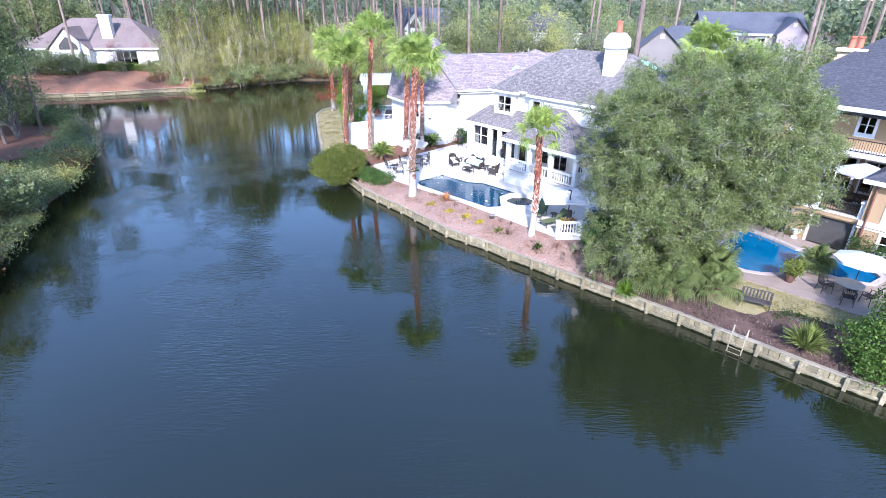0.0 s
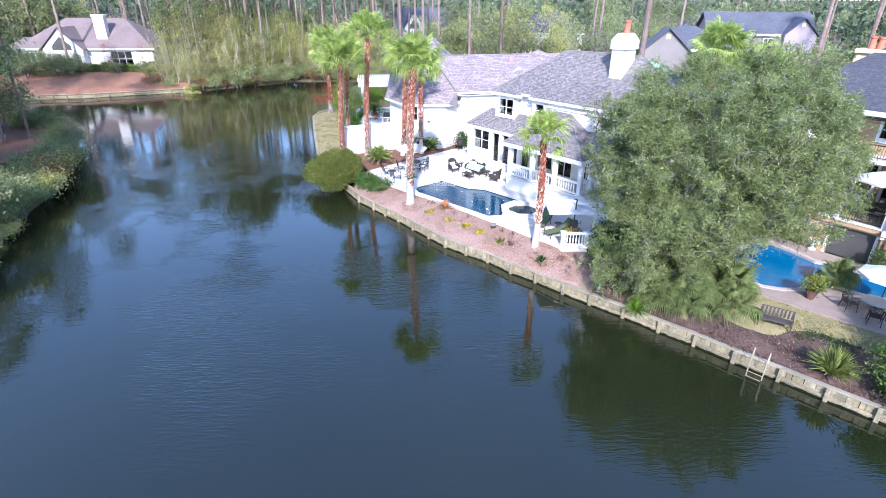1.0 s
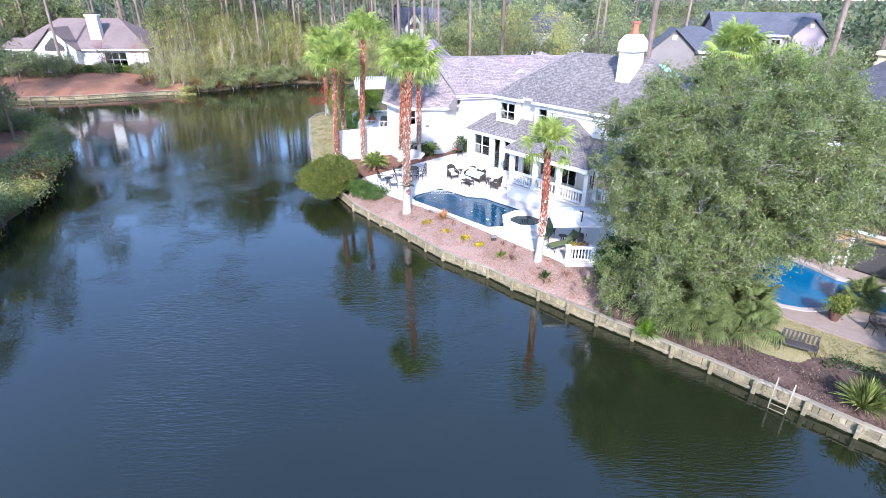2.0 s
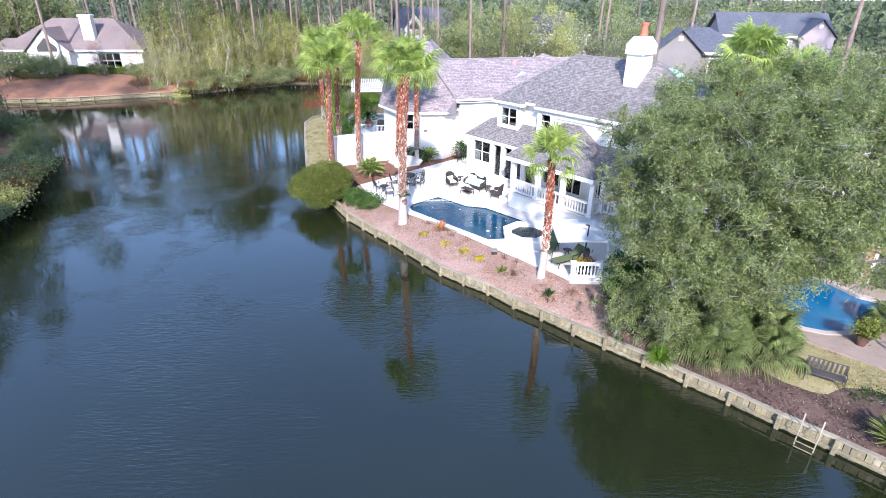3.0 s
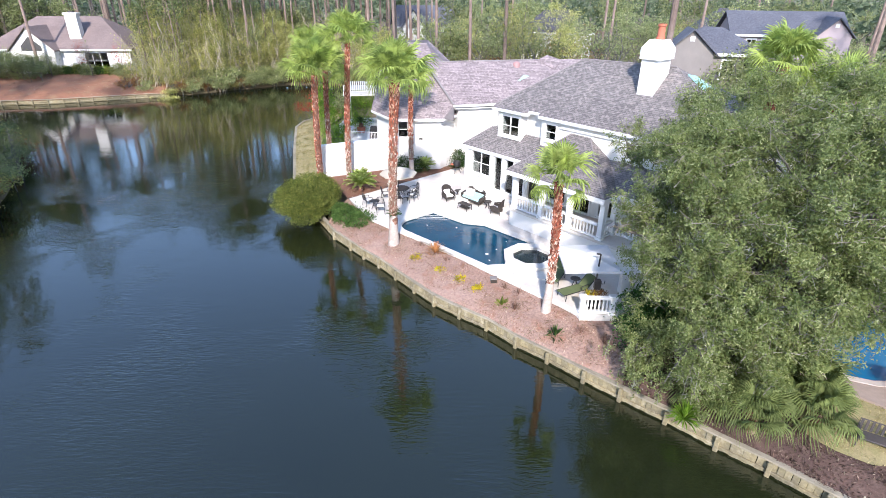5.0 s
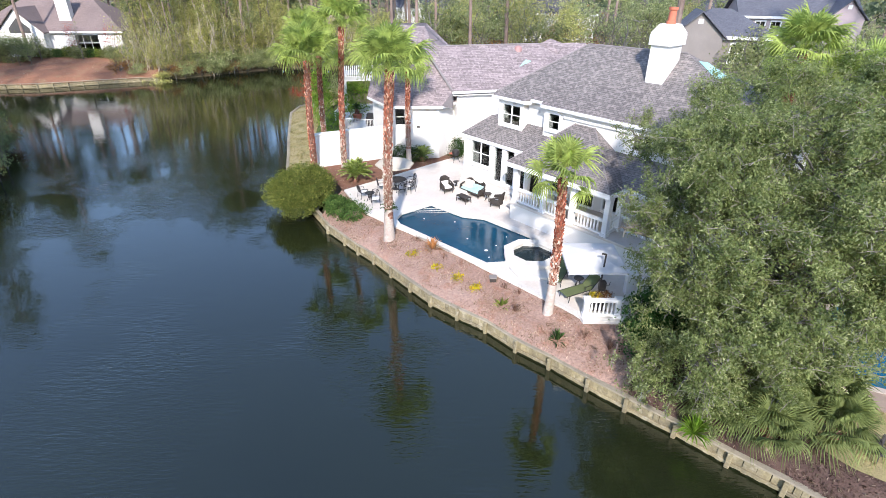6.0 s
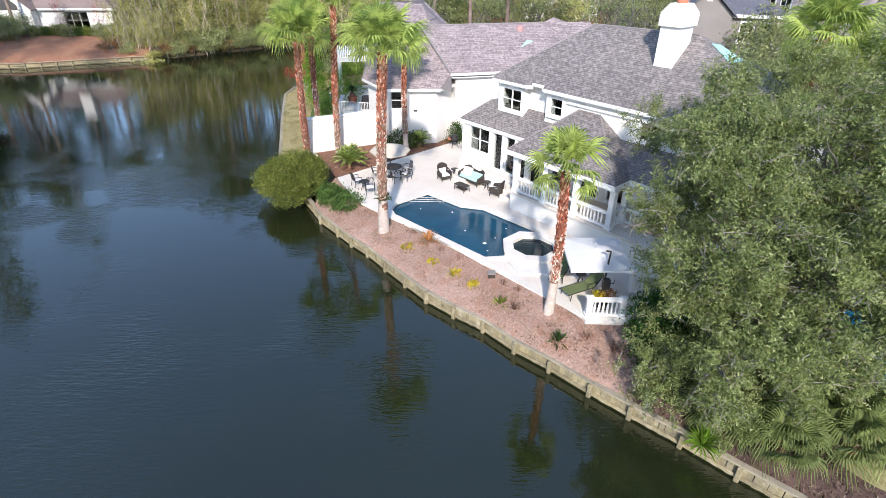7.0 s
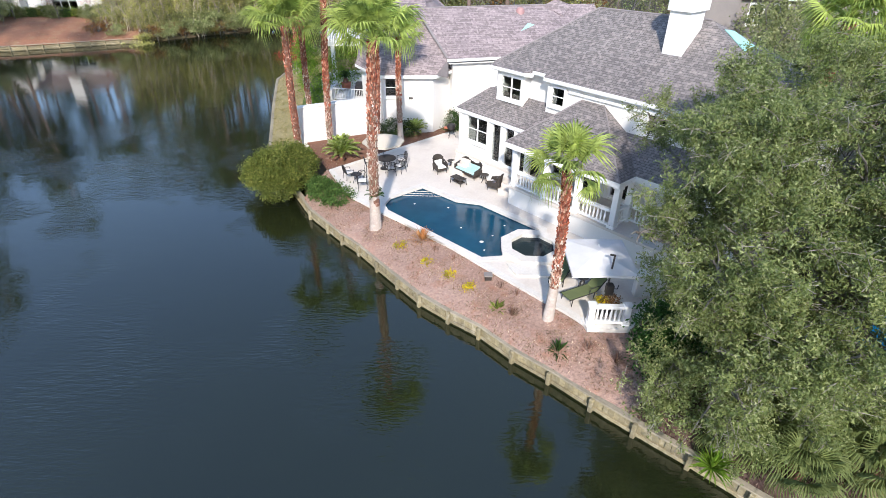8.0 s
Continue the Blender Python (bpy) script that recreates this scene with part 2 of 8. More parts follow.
M_PALE_BARK = surface("pale_bark", (0.50, 0.42, 0.34), (0.38, 0.31, 0.25), 0.95, 0.5, 6, 0.4, 0.5, stain=(0.5, 0.45, 0.4), stain_amount=0.4, pieces=0.25)
M_OAK_BARK = surface("oak_bark", (0.12, 0.105, 0.09), (0.19, 0.175, 0.16), 0.95, 1.2, 12, 0.5, 0.8, stain=(0.27, 0.26, 0.245), stain_amount=0.5, depth=0.04)
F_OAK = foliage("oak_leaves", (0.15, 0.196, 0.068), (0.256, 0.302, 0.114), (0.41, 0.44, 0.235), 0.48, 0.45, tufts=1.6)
M_BOOT_RED = foliage("red_leaf_base", (0.15, 0.04, 0.03), (0.45, 0.14, 0.085), (0.70, 0.44, 0.35), 0.0, 0.9, trees=0.15)
M_BOOT_GREY = foliage("grey_leaf_base", (0.36, 0.22, 0.18), (0.58, 0.46, 0.41), (0.82, 0.74, 0.69), 0.0, 0.9, trees=0.15)
F_MOSS = foliage("grey_moss", (0.16, 0.17, 0.14), (0.22, 0.23, 0.20), (0.30, 0.30, 0.27), 0.2)
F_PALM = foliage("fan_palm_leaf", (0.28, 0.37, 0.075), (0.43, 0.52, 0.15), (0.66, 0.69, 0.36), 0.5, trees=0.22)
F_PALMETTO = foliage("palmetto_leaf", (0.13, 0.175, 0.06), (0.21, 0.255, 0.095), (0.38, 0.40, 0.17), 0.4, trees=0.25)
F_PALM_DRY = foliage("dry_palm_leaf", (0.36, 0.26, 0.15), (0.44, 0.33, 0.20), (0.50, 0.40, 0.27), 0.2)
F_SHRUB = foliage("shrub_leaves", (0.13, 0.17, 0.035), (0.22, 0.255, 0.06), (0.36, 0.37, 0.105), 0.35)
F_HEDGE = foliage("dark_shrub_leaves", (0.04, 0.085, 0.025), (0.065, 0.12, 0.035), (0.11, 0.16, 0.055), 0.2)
# Yellow-green tones raised above leaf colour to stand in for distant haze.
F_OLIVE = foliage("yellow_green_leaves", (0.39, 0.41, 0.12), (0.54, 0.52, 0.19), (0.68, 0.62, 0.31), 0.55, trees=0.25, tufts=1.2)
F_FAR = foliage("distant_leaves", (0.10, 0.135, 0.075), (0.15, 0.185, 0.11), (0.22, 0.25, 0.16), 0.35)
# Bank leaf tones brightened; some of the haze is in the colour.
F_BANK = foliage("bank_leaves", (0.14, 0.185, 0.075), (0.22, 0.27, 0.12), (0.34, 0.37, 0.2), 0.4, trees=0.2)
# Woodland green paled in colour in place of haze over the far shore.
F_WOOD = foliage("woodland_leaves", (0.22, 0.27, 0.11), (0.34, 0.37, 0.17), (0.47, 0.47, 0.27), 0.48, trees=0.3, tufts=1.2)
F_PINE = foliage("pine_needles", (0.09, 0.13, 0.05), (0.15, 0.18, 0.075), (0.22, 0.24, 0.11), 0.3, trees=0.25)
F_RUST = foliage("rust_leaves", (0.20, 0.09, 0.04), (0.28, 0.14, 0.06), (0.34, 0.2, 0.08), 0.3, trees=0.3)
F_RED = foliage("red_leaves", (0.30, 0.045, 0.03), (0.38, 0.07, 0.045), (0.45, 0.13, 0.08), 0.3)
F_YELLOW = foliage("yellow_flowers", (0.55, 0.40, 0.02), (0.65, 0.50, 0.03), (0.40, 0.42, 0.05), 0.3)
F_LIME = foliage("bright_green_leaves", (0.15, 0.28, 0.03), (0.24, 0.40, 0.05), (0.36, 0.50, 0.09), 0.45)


# ---- mesh helpers ----
class Mesh:
    """Vertices and faces to be gathered into one mesh; uv holds the corners' places on the surface where a face needs them."""

    def __init__(self):
        self.v, self.f, self.uv = [], [], {}

    def add(self, verts, faces):
        n = len(self.v)
        self.v += [tuple(p) for p in verts]
        self.f += [tuple(i + n for i in face) for face in faces]
        return self

    def box(self, a, b, m=None):
        (x0, y0, z0), (x1, y1, z1) = a, b
        pts = [Vector((x, y, z)) for z in (z0, z1) for x, y in ((x0, y0), (x1, y0), (x1, y1), (x0, y1))]
        if m:
            pts = [m @ p for p in pts]
        return self.add(pts, [(3, 2, 1, 0), (4, 5, 6, 7), (0, 1, 5, 4), (1, 2, 6, 5), (2, 3, 7, 6), (3, 0, 4, 7)])

    def chamfer(self, a, b, c=0.02, m=None):
        """A box with its upright and upper edges taken off."""
        (x0, y0, z0), (x1, y1, z1) = a, b
        ring = lambda d, z: [(x0 + d, y0, z), (x1 - d, y0, z), (x1, y0 + d, z), (x1, y1 - d, z), (x1 - d, y1, z), (x0 + d, y1, z), (x0, y1 - d, z), (x0, y0 + d, z)]
        top = [(min(max(x, x0 + c), x1 - c), min(max(y, y0 + c), y1 - c), z1) for x, y, _ in ring(c * 1.5, 0)]
        pts = [Vector(p) for p in ring(c, z0) + ring(c, z1 - c) + top]
        if m:
            pts = [m @ p for p in pts]
        faces = [tuple(range(7, -1, -1)), tuple(range(16, 24))]
        faces += [(k + i, k + (i + 1) % 8, k + 8 + (i + 1) % 8, k + 8 + i) for k in (0, 8) for i in range(8)]
        return self.add(pts, faces)

    def prism(self, poly, z0, z1):
        n = len(poly)
        if sum(a[0] * b[1] - b[0] * a[1] for a, b in zip(poly, poly[1:] + poly[:1])) < 0:
            poly = poly[::-1]
        pts = [(x, y, z0) for x, y in poly] + [(x, y, z1) for x, y in poly]
        return self.add(pts, [tuple(range(n - 1, -1, -1)), tuple(range(n, 2 * n))] + [(i, (i + 1) % n, n + (i + 1) % n, n + i) for i in range(n)])

    def slab(self, outer, holes, z0, z1):
        """A level slab with holes through it."""
        loops = [outer, *holes]
        flat = [Vector((x, y, 0)) for loop in loops for x, y in loop]
        tris = mathutils.geometry.tessellate_polygon([[Vector((x, y, 0)) for x, y in loop] for loop in loops])
        n, k = len(flat), len(self.v)
        for z, turn in ((z1, 1), (z0, -1)):
            faces = []
            for a, b, c in tris:
                up = (flat[b] - flat[a]).cross(flat[c] - flat[a]).z > 0
                faces.append((a, b, c) if up == (turn > 0) else (c, b, a))
            self.add([(p.x, p.y, z) for p in flat], faces)
        start = 0
        for loop in loops:
            m = len(loop)
            for i in range(m):
                a, b = k + start + i, k + start + (i + 1) % m
                self.f.append((a, b, b + n, a + n))
            start += m
        return self

    def tube(self, path, radii, n=8, caps=True):
        path = [Vector(p) for p in path]
        rings, side = [], None
        for i, p in enumerate(path):
            way = (path[min(i + 1, len(path) - 1)] - path[max(i - 1, 0)]).normalized()
            ref = side if side else (Vector((1, 0, 0)) if abs(way.x) < 0.9 else Vector((0, 1, 0)))
            side = (ref - way * ref.dot(way)).normalized()
            other = way.cross(side)
            r = radii[i] if isinstance(radii, (list, tuple)) else radii
            rings += [p + r * (math.cos(2 * math.pi * k / n) * side + math.sin(2 * math.pi * k / n) * other) for k in range(n)]
        faces = [(j * n + k, j * n + (k + 1) % n, (j + 1) * n + (k + 1) % n, (j + 1) * n + k) for j in range(len(path) - 1) for k in range(n)]
        if caps:
            faces += [tuple(range(n - 1, -1, -1)), tuple(range((len(path) - 1) * n, len(path) * n))]
        return self.add(rings, faces)

    def lathe(self, profile, n=12, at=(0, 0, 0), turn=0.0):
        x, y, z = at
        pts = [(x + r * math.cos(turn + 2 * math.pi * k / n), y + r * math.sin(turn + 2 * math.pi * k / n), z + h) for r, h in profile for k in range(n)]
        faces = [(j * n + k, j * n + (k + 1) % n, (j + 1) * n + (k + 1) % n, (j + 1) * n + k) for j in range(len(profile) - 1) for k in range(n)]
        faces += [tuple(range(n - 1, -1, -1)), tuple(range((len(profile) - 1) * n, len(profile) * n))]
        return self.add(pts, faces)

    def roof(self, pts, thick=0.14):
        """A roof plane from its corners, thick downwards, with UV along the eave and up the slope."""
        pts = [Vector(p) for p in pts]
        normal = Vector((0, 0, 0))
        for a, b in zip(pts, pts[1:] + pts[:1]):
            normal += a.cross(b)
        normal.normalize()
        if normal.z < 0:
            pts, normal = pts[::-1], -normal
        along = Vector((0, 0, 1)).cross(normal).normalized()
        rise = normal.cross(along)
        n, k = len(pts), len(self.v)
        self.add(pts + [p - Vector((0, 0, thick)) for p in pts], [])
        top = len(self.f)
        self.f.append(tuple(k + i for i in range(n)))
        self.uv[top] = [(p.dot(along), p.dot(rise)) for p in pts]
        self.f.append(tuple(k + n + i for i in range(n - 1, -1, -1)))
        self.f += [(k + i, k + n + i, k + n + (i + 1) % n, k + (i + 1) % n) for i in range(n)]
        return self

    def data(self, name, material, origin=(0, 0, 0), smooth=False):
        me = bpy.data.meshes.new(name)
        ox, oy, oz = origin
        me.from_pydata([(x - ox, y - oy, z - oz) for x, y, z in self.v], [], self.f)
        if self.uv:
            layer = me.uv_layers.new(name="UVMap")
            for i, places in self.uv.items():
                for corner, place in zip(me.polygons[i].loop_indices, places):
                    layer.data[corner].uv = place
        me.materials.append(material)
        if smooth:
            me.shade_smooth()
            me.set_sharp_from_angle(angle=radians(40))
        return me


BASE = {}  # the origin, in its maker's coordinates, of each thing


def thing(name, label, category, base=(0, 0, 0), m=None, group="", kind=""):
    """An Empty at a thing's base; its parts are given in the coordinates of the frame m (the world's, if none)."""
    ob = new(name)
    ob.empty_display_size = 0.2
    ob.matrix_basis = (m or Matrix()) @ Matrix.Translation(base)
    BASE[ob] = Vector(base)
    return tagged(ob, label, category, group, kind)


def part(name, mesh, material, parent, label="", smooth=False):
    top = parent
    while top.parent:
        top = top.parent
    ob = new(name, mesh.data(name, material, BASE.get(top, (0, 0, 0)), smooth))
    ob.parent = parent
    return tagged(ob, label)


def piece(name, data, parent, m, label=""):
    """A part on a shared mesh, at the pose m in the coordinates of its thing's maker."""
    top = parent
    while top.parent:
        top = top.parent
    ob = new(name, data)
    ob.parent = parent
    ob.matrix_basis = Matrix.Translation(-BASE.get(top, Vector())) @ m
    return tagged(ob, label)


def solo(name, mesh, material, label, category, kind="", smooth=False, group="", origin=(0, 0, 0)):
    """A thing that is one mesh."""
    ob = new(name, mesh.data(name, material, origin, smooth))
    ob.location = origin
    return tagged(ob, label, category, group, kind)


def leaves(name, points, size, material, aspect=0.45, droop=0.3, spread=0.35, seed=1, up=0.3, facing=None, blade=False):
    """Many small folded leaves (blade: plain three-cornered ones, for trees far off), one island each; facing: a way to which their upper sides lean, as towards the light."""
    r = np.random.default_rng(seed)
    p = np.asarray(points, float)
    n = len(p)
    way = r.normal(size=(n, 3))
    way[:, 2] -= droop
    way /= np.linalg.norm(way, axis=1)[:, None]
    other = r.normal(size=(n, 3))
    other[:, 2] += up
    if facing is not None:
        other += np.array(facing)
    side = np.cross(way, other)
    side /= np.linalg.norm(side, axis=1)[:, None] + 1e-9
    s = (size * (1 + spread * r.uniform(-1, 1, n)))[:, None]
    fold = np.cross(side, way) * s * 0.12
    corners = [p - way * s * 0.5, p + side * s * aspect * 0.5 + fold, p + way * s * 0.5, p - side * s * aspect * 0.5 + fold]
    if blade:
        corners = [p - way * s * 0.45 - side * s * aspect * 0.55, p - way * s * 0.3 + side * s * aspect * 0.6, p + way * s * 0.6]
    k = len(corners)
    v = np.stack(corners, 1).reshape(-1, 3)
    me = bpy.data.meshes.new(name)
    me.vertices.add(k * n)
    me.vertices.foreach_set("co", v.ravel())
    me.loops.add(k * n)
    me.loops.foreach_set("vertex_index", np.arange(k * n, dtype=np.int32))
    me.polygons.add(n)
    me.polygons.foreach_set("loop_start", np.arange(0, k * n, k, dtype=np.int32))
    me.polygons.foreach_set("loop_total", np.full(n, k, dtype=np.int32))
    me.update(calc_edges=True)
    me.materials.append(material)
    return me


def clumps(lobes, count, each, radius, seed=1, shell=0.55):
    """Leaf places in clumps within ellipsoids (x, y, z, rx, ry, rz), denser towards their outside."""
    r = np.random.default_rng(seed)
    lobes = np.asarray(lobes, float)
    weight = np.prod(lobes[:, 3:], 1) ** (2 / 3)
    pick = r.choice(len(lobes), count, p=weight / weight.sum())
    d = r.normal(size=(count, 3))
    d /= np.linalg.norm(d, axis=1)[:, None]
    far = shell + (1.06 - shell) * r.uniform(0, 1, count) ** 0.6
    c = lobes[pick, :3] + d * far[:, None] * lobes[pick, 3:]
    k = r.normal(size=(count, each, 3)) * radius * (0.6 + 0.8 * r.uniform(size=(count, 1, 1)))
    k[..., 2] *= 0.7
    return c, (c[:, None] + k).reshape(-1, 3)


def smooth_noise(x, y, scale=1.0, seed=0.0):
    return noise.noise(Vector((x * scale, y * scale, seed)))


# ---- land and water ----
LAKE_LEVEL = 0.25
KERB = 0.88  # top of the bulkheads
TERRACE = 1.6
RIGHT_SHORE = [(30.0, 6.0), (24.0, 11.4), (19.2, 15.7), (17.92, 16.78), (16.96, 17.6), (15.74, 18.76), (14.5, 19.97), (13.18, 21.2), (11.95, 22.45), (10.68, 23.55), (9.34, 24.83), (7.95, 26.05), (6.75, 27.15), (5.45, 28.43), (4.16, 29.53), (2.93, 30.9), (1.63, 31.9), (0.32, 33.05), (-0.78, 34.38), (-1.93, 35.82), (-3.03, 37.25), (-4.1, 38.35), (-5.1, 39.55), (-6.45, 41.15), (-7.1, 42.3)]
POINT_SHORE = [(-7.1, 42.3), (-8.4, 44.5), (-10.0, 47.5), (-11.71, 50.8), (-13.0, 55.8), (-14.28, 60.7), (-15.5, 65.7), (-16.65, 70.55), (-16.5, 73.8), (-15.2, 76.2)]
FAR_SHORE = [(-86.0, 79.0), (-75.0, 81.2), (-64.8, 83.2), (-55.2, 85.1), (-43.9, 90.6), (-41.2, 91.4)]
LAKE = RIGHT_SHORE + POINT_SHORE[1:] + [(-11.0, 84.0), (-9.0, 95.0), (-14.0, 104.0), (-26.0, 104.6), (-37.6, 95.4)] + FAR_SHORE[::-1] + [(-95.0, 74.0), (-62.0, 71.0), (-47.0, 65.0), (-40.5, 59.0), (-34.5, 50.0), (-31.5, 44.0), (-30.6, 38.5), (-28.0, 31.5), (-25.0, 24.0), (-24.0, 10.0), (-26.0, -15.0), (-30.0, -60.0), (60.0, -60.0), (45.0, -10.0)]
_lake = np.array(LAKE)


def shore_distance(x, y):
    """Metres from the lake's edge, minus within the lake."""
    p = np.array([x, y])
    a, b = _lake, np.roll(_lake, -1, 0)
    d = b - a
    s = np.clip(((p - a) * d).sum(1) / (d * d).sum(1), 0, 1)
    far = np.sqrt((((a + s[:, None] * d) - p) ** 2).sum(1).min())
    cross = ((a[:, 1] > y) != (b[:, 1] > y)) & (x < (b[:, 0] - a[:, 0]) * (y - a[:, 1]) / (b[:, 1] - a[:, 1] + 1e-12) + a[:, 0])
    return -far if cross.sum() % 2 else far


def land(x, y):
    """The height of the natural ground."""
    d = shore_distance(x, y)
    walled = (y < 78 and x > -18) or (-90 < x < -40.5 and y > 76)
    if walled:
        d -= 0.9
        h = 0.80 if d > 0 else max(-1.6, 0.8 + 4 * d)
    else:
        h = max(-1.6, min(0.75, 0.35 * d + 0.25))
    if d > 0:
        h += (0.08 if walled and x > -18 else min(1.0, d * 0.05)) + (0.04 if walled and x > -18 else 0.25) * smooth_noise(x, y, 0.12) * min(1, d * 0.2)
        if y > 78 and x < -38:
            h += min(1.1, max(0.0, d - 0.5) * 0.16)
    return h


def ground_sheet():
    mesh = Mesh()
    axis = lambda lo, hi, step: list(np.arange(lo, hi, step))
    xs = [-2500, -900, -400, -220, -160] + axis(-120, -60, 6) + axis(-60, 40, 1.6) + axis(40, 100, 6) + [120, 180, 300, 600, 1200, 2500]
    ys = [-1500, -600, -250, -120] + axis(-80, 0, 8) + axis(0, 110, 1.6) + axis(110, 170, 6) + [180, 230, 320, 500, 900, 1600, 3000]
    pts = [(x, y, land(x, y) if abs(x) < 200 and -130 < y < 240 else 2.0) for y in ys for x in xs]
    n = len(xs)
    mesh.add(pts, [(j * n + i, j * n + i + 1, (j + 1) * n + i + 1, (j + 1) * n + i) for j in range(len(ys) - 1) for i in range(n - 1)])
    solo("ground", mesh, M_SOIL, "brown leaf-strewn woodland ground round the lake", "ground", "structure", True)


ground_sheet()
solo("water", Mesh().add([(-260, -160, LAKE_LEVEL), (160, -160, LAKE_LEVEL), (160, 190, LAKE_LEVEL), (-260, 190, LAKE_LEVEL)], [(0, 1, 2, 3)]), M_WATER, "dark green lake water rippled by light wind", "water", "structure")


def bed(name, near, far, z_near, z_far, material, label, category, rows=14, step=0.45, rough=0.05, crown=0.0, inset=0.0):
    """A patch of ground between two lines, from one height to another, uneven."""

    def run(line, count):
        line = [Vector((*p, 0)) for p in line]
        lengths = [0]
        for a, b in zip(line, line[1:]):
            lengths.append(lengths[-1] + (b - a).length)
        out = []
        for i in range(count):
            s = lengths[-1] * i / (count - 1)
            k = max(j for j in range(len(line) - 1) if lengths[j] <= s + 1e-9)
            out.append(line[k].lerp(line[k + 1], (s - lengths[k]) / max(1e-6, lengths[k + 1] - lengths[k])))
        return out

    length = sum((Vector(a) - Vector(b)).length for a, b in zip(near, near[1:]))
    count = max(6, int(length / step))
    a, b = run(near, count), run(far, count)
    pts = []
    for j in range(rows):
        s = j / (rows - 1)
        for p, q in zip(a, b):
            w = p.lerp(q, inset + (1 - inset) * s)
            edge = min(1, 4 * s, 4 * (1 - s))
            pts.append((w.x, w.y, z_near + (z_far - z_near) * s ** 0.62 + edge * (rough * (smooth_noise(w.x, w.y, 0.9) + 0.5 * smooth_noise(w.x, w.y, 3.1, 5)) + crown)))
    mesh = Mesh().add(pts, [(j * count + i, j * count + i + 1, (j + 1) * count + i + 1, (j + 1) * count + i) for j in range(rows - 1) for i in range(count - 1)])
    return solo(name, mesh, material, label, category, "structure", True)


FRONT = RIGHT_SHORE[11:][::-1]  # from the point's bush to beneath the oak
front_bed = bed("ground_bed_front", FRONT, [(-6.2, 45.6), (-5.5, 44.6), (-3.95, 41.5), (-1.87, 39.5), (0.66, 37.3), (3.13, 34.6), (5.63, 31.9), (6.44, 31.1), (7.22, 30.2), (8.7, 30.15), (9.8, 30.0)], KERB - 0.06, TERRACE - 0.12, M_MULCH, "pinkish-brown pine straw mulch bed behind the bulkhead", "mulch bed", 18, 0.4, 0.07, inset=0.05)
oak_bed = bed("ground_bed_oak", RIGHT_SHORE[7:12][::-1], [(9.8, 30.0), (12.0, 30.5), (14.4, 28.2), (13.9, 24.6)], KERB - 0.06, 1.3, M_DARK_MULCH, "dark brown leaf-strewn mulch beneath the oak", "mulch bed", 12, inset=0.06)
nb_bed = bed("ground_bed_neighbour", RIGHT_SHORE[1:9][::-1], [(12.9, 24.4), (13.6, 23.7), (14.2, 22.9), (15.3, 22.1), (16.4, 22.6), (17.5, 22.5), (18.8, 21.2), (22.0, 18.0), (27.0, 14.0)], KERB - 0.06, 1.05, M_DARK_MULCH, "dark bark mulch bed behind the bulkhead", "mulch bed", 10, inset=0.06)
nb_lawn = bed("lawn_neighbour", [(12.6, 25.6), (13.6, 23.8), (14.2, 22.9), (15.3, 22.1), (16.4, 22.6), (17.5, 22.5), (18.8, 21.2), (22.0, 18.0)], [(14.6, 27.4), (15.82, 26.31), (16.48, 25.73), (18.0, 24.2), (19.74, 22.67), (20.7, 21.65), (23.0, 19.3)], 1.06, 1.18, M_LAWN, "pale dormant grass strip beside the neighbour's terrace", "lawn", 8)
back_bed = bed("ground_bed_back", [(-6.2, 45.5), (-3.6, 47.0), (-1.34, 49.4), (1.41, 52.3), (2.6, 53.7), (4.5, 51.5)], [(-8.6, 50.2), (-5.0, 52.1), (-2.5, 53.2), (0.5, 53.6), (2.6, 55.5), (5.0, 53.0)], TERRACE - 0.06, 1.55, M_RED_MULCH, "red-brown pine straw bed along the white garden wall", "mulch bed", 10)
point_lawn = bed("lawn_point", POINT_SHORE[1:], [(-7.2, 46.0), (-8.2, 49.0), (-9.2, 52.5), (-10.4, 56.5), (-11.5, 61.0), (-12.2, 66.0), (-12.5, 70.0), (-12.0, 73.0), (-12.0, 76.0)], KERB - 0.05, 1.25, M_LAWN, "dry yellowish lawn along the bulkhead", "lawn", 8, inset=0.08)
bed("lawn_garden", [(-8.2, 49.0), (-9.2, 52.5), (-10.4, 56.5), (-11.5, 61.0), (-12.2, 66.0), (-12.5, 70.0)], [(-6.0, 51.8), (-5.8, 54.0), (-6.5, 58.0), (-7.0, 62.0), (-7.0, 66.0), (-7.0, 70.0)], 1.25, 1.4, M_SHADE_LAWN, "green shaded garden lawn behind the white wall", "lawn", 6)
bed("ground_bed_bank", [(-47.5, 43.5), (-41.0, 44.0), (-37.0, 48.5)], [(-48.0, 60.0), (-44.0, 60.0), (-40.6, 57.5)], 1.45, 1.8, M_RED_MULCH, "red-brown pine straw under the trees of the left bank", "mulch bed", 8, 0.8, 0.1)
far_bed = bed("ground_bed_far", FAR_SHORE[1:], [(-78, 93.5), (-67, 95.5), (-57, 97.0), (-47, 97.5), (-43, 96.0)], KERB - 0.04, 2.8, M_ORANGE_MULCH, "orange-brown pine straw slope below the far house", "mulch bed", 10, 0.9, 0.16)


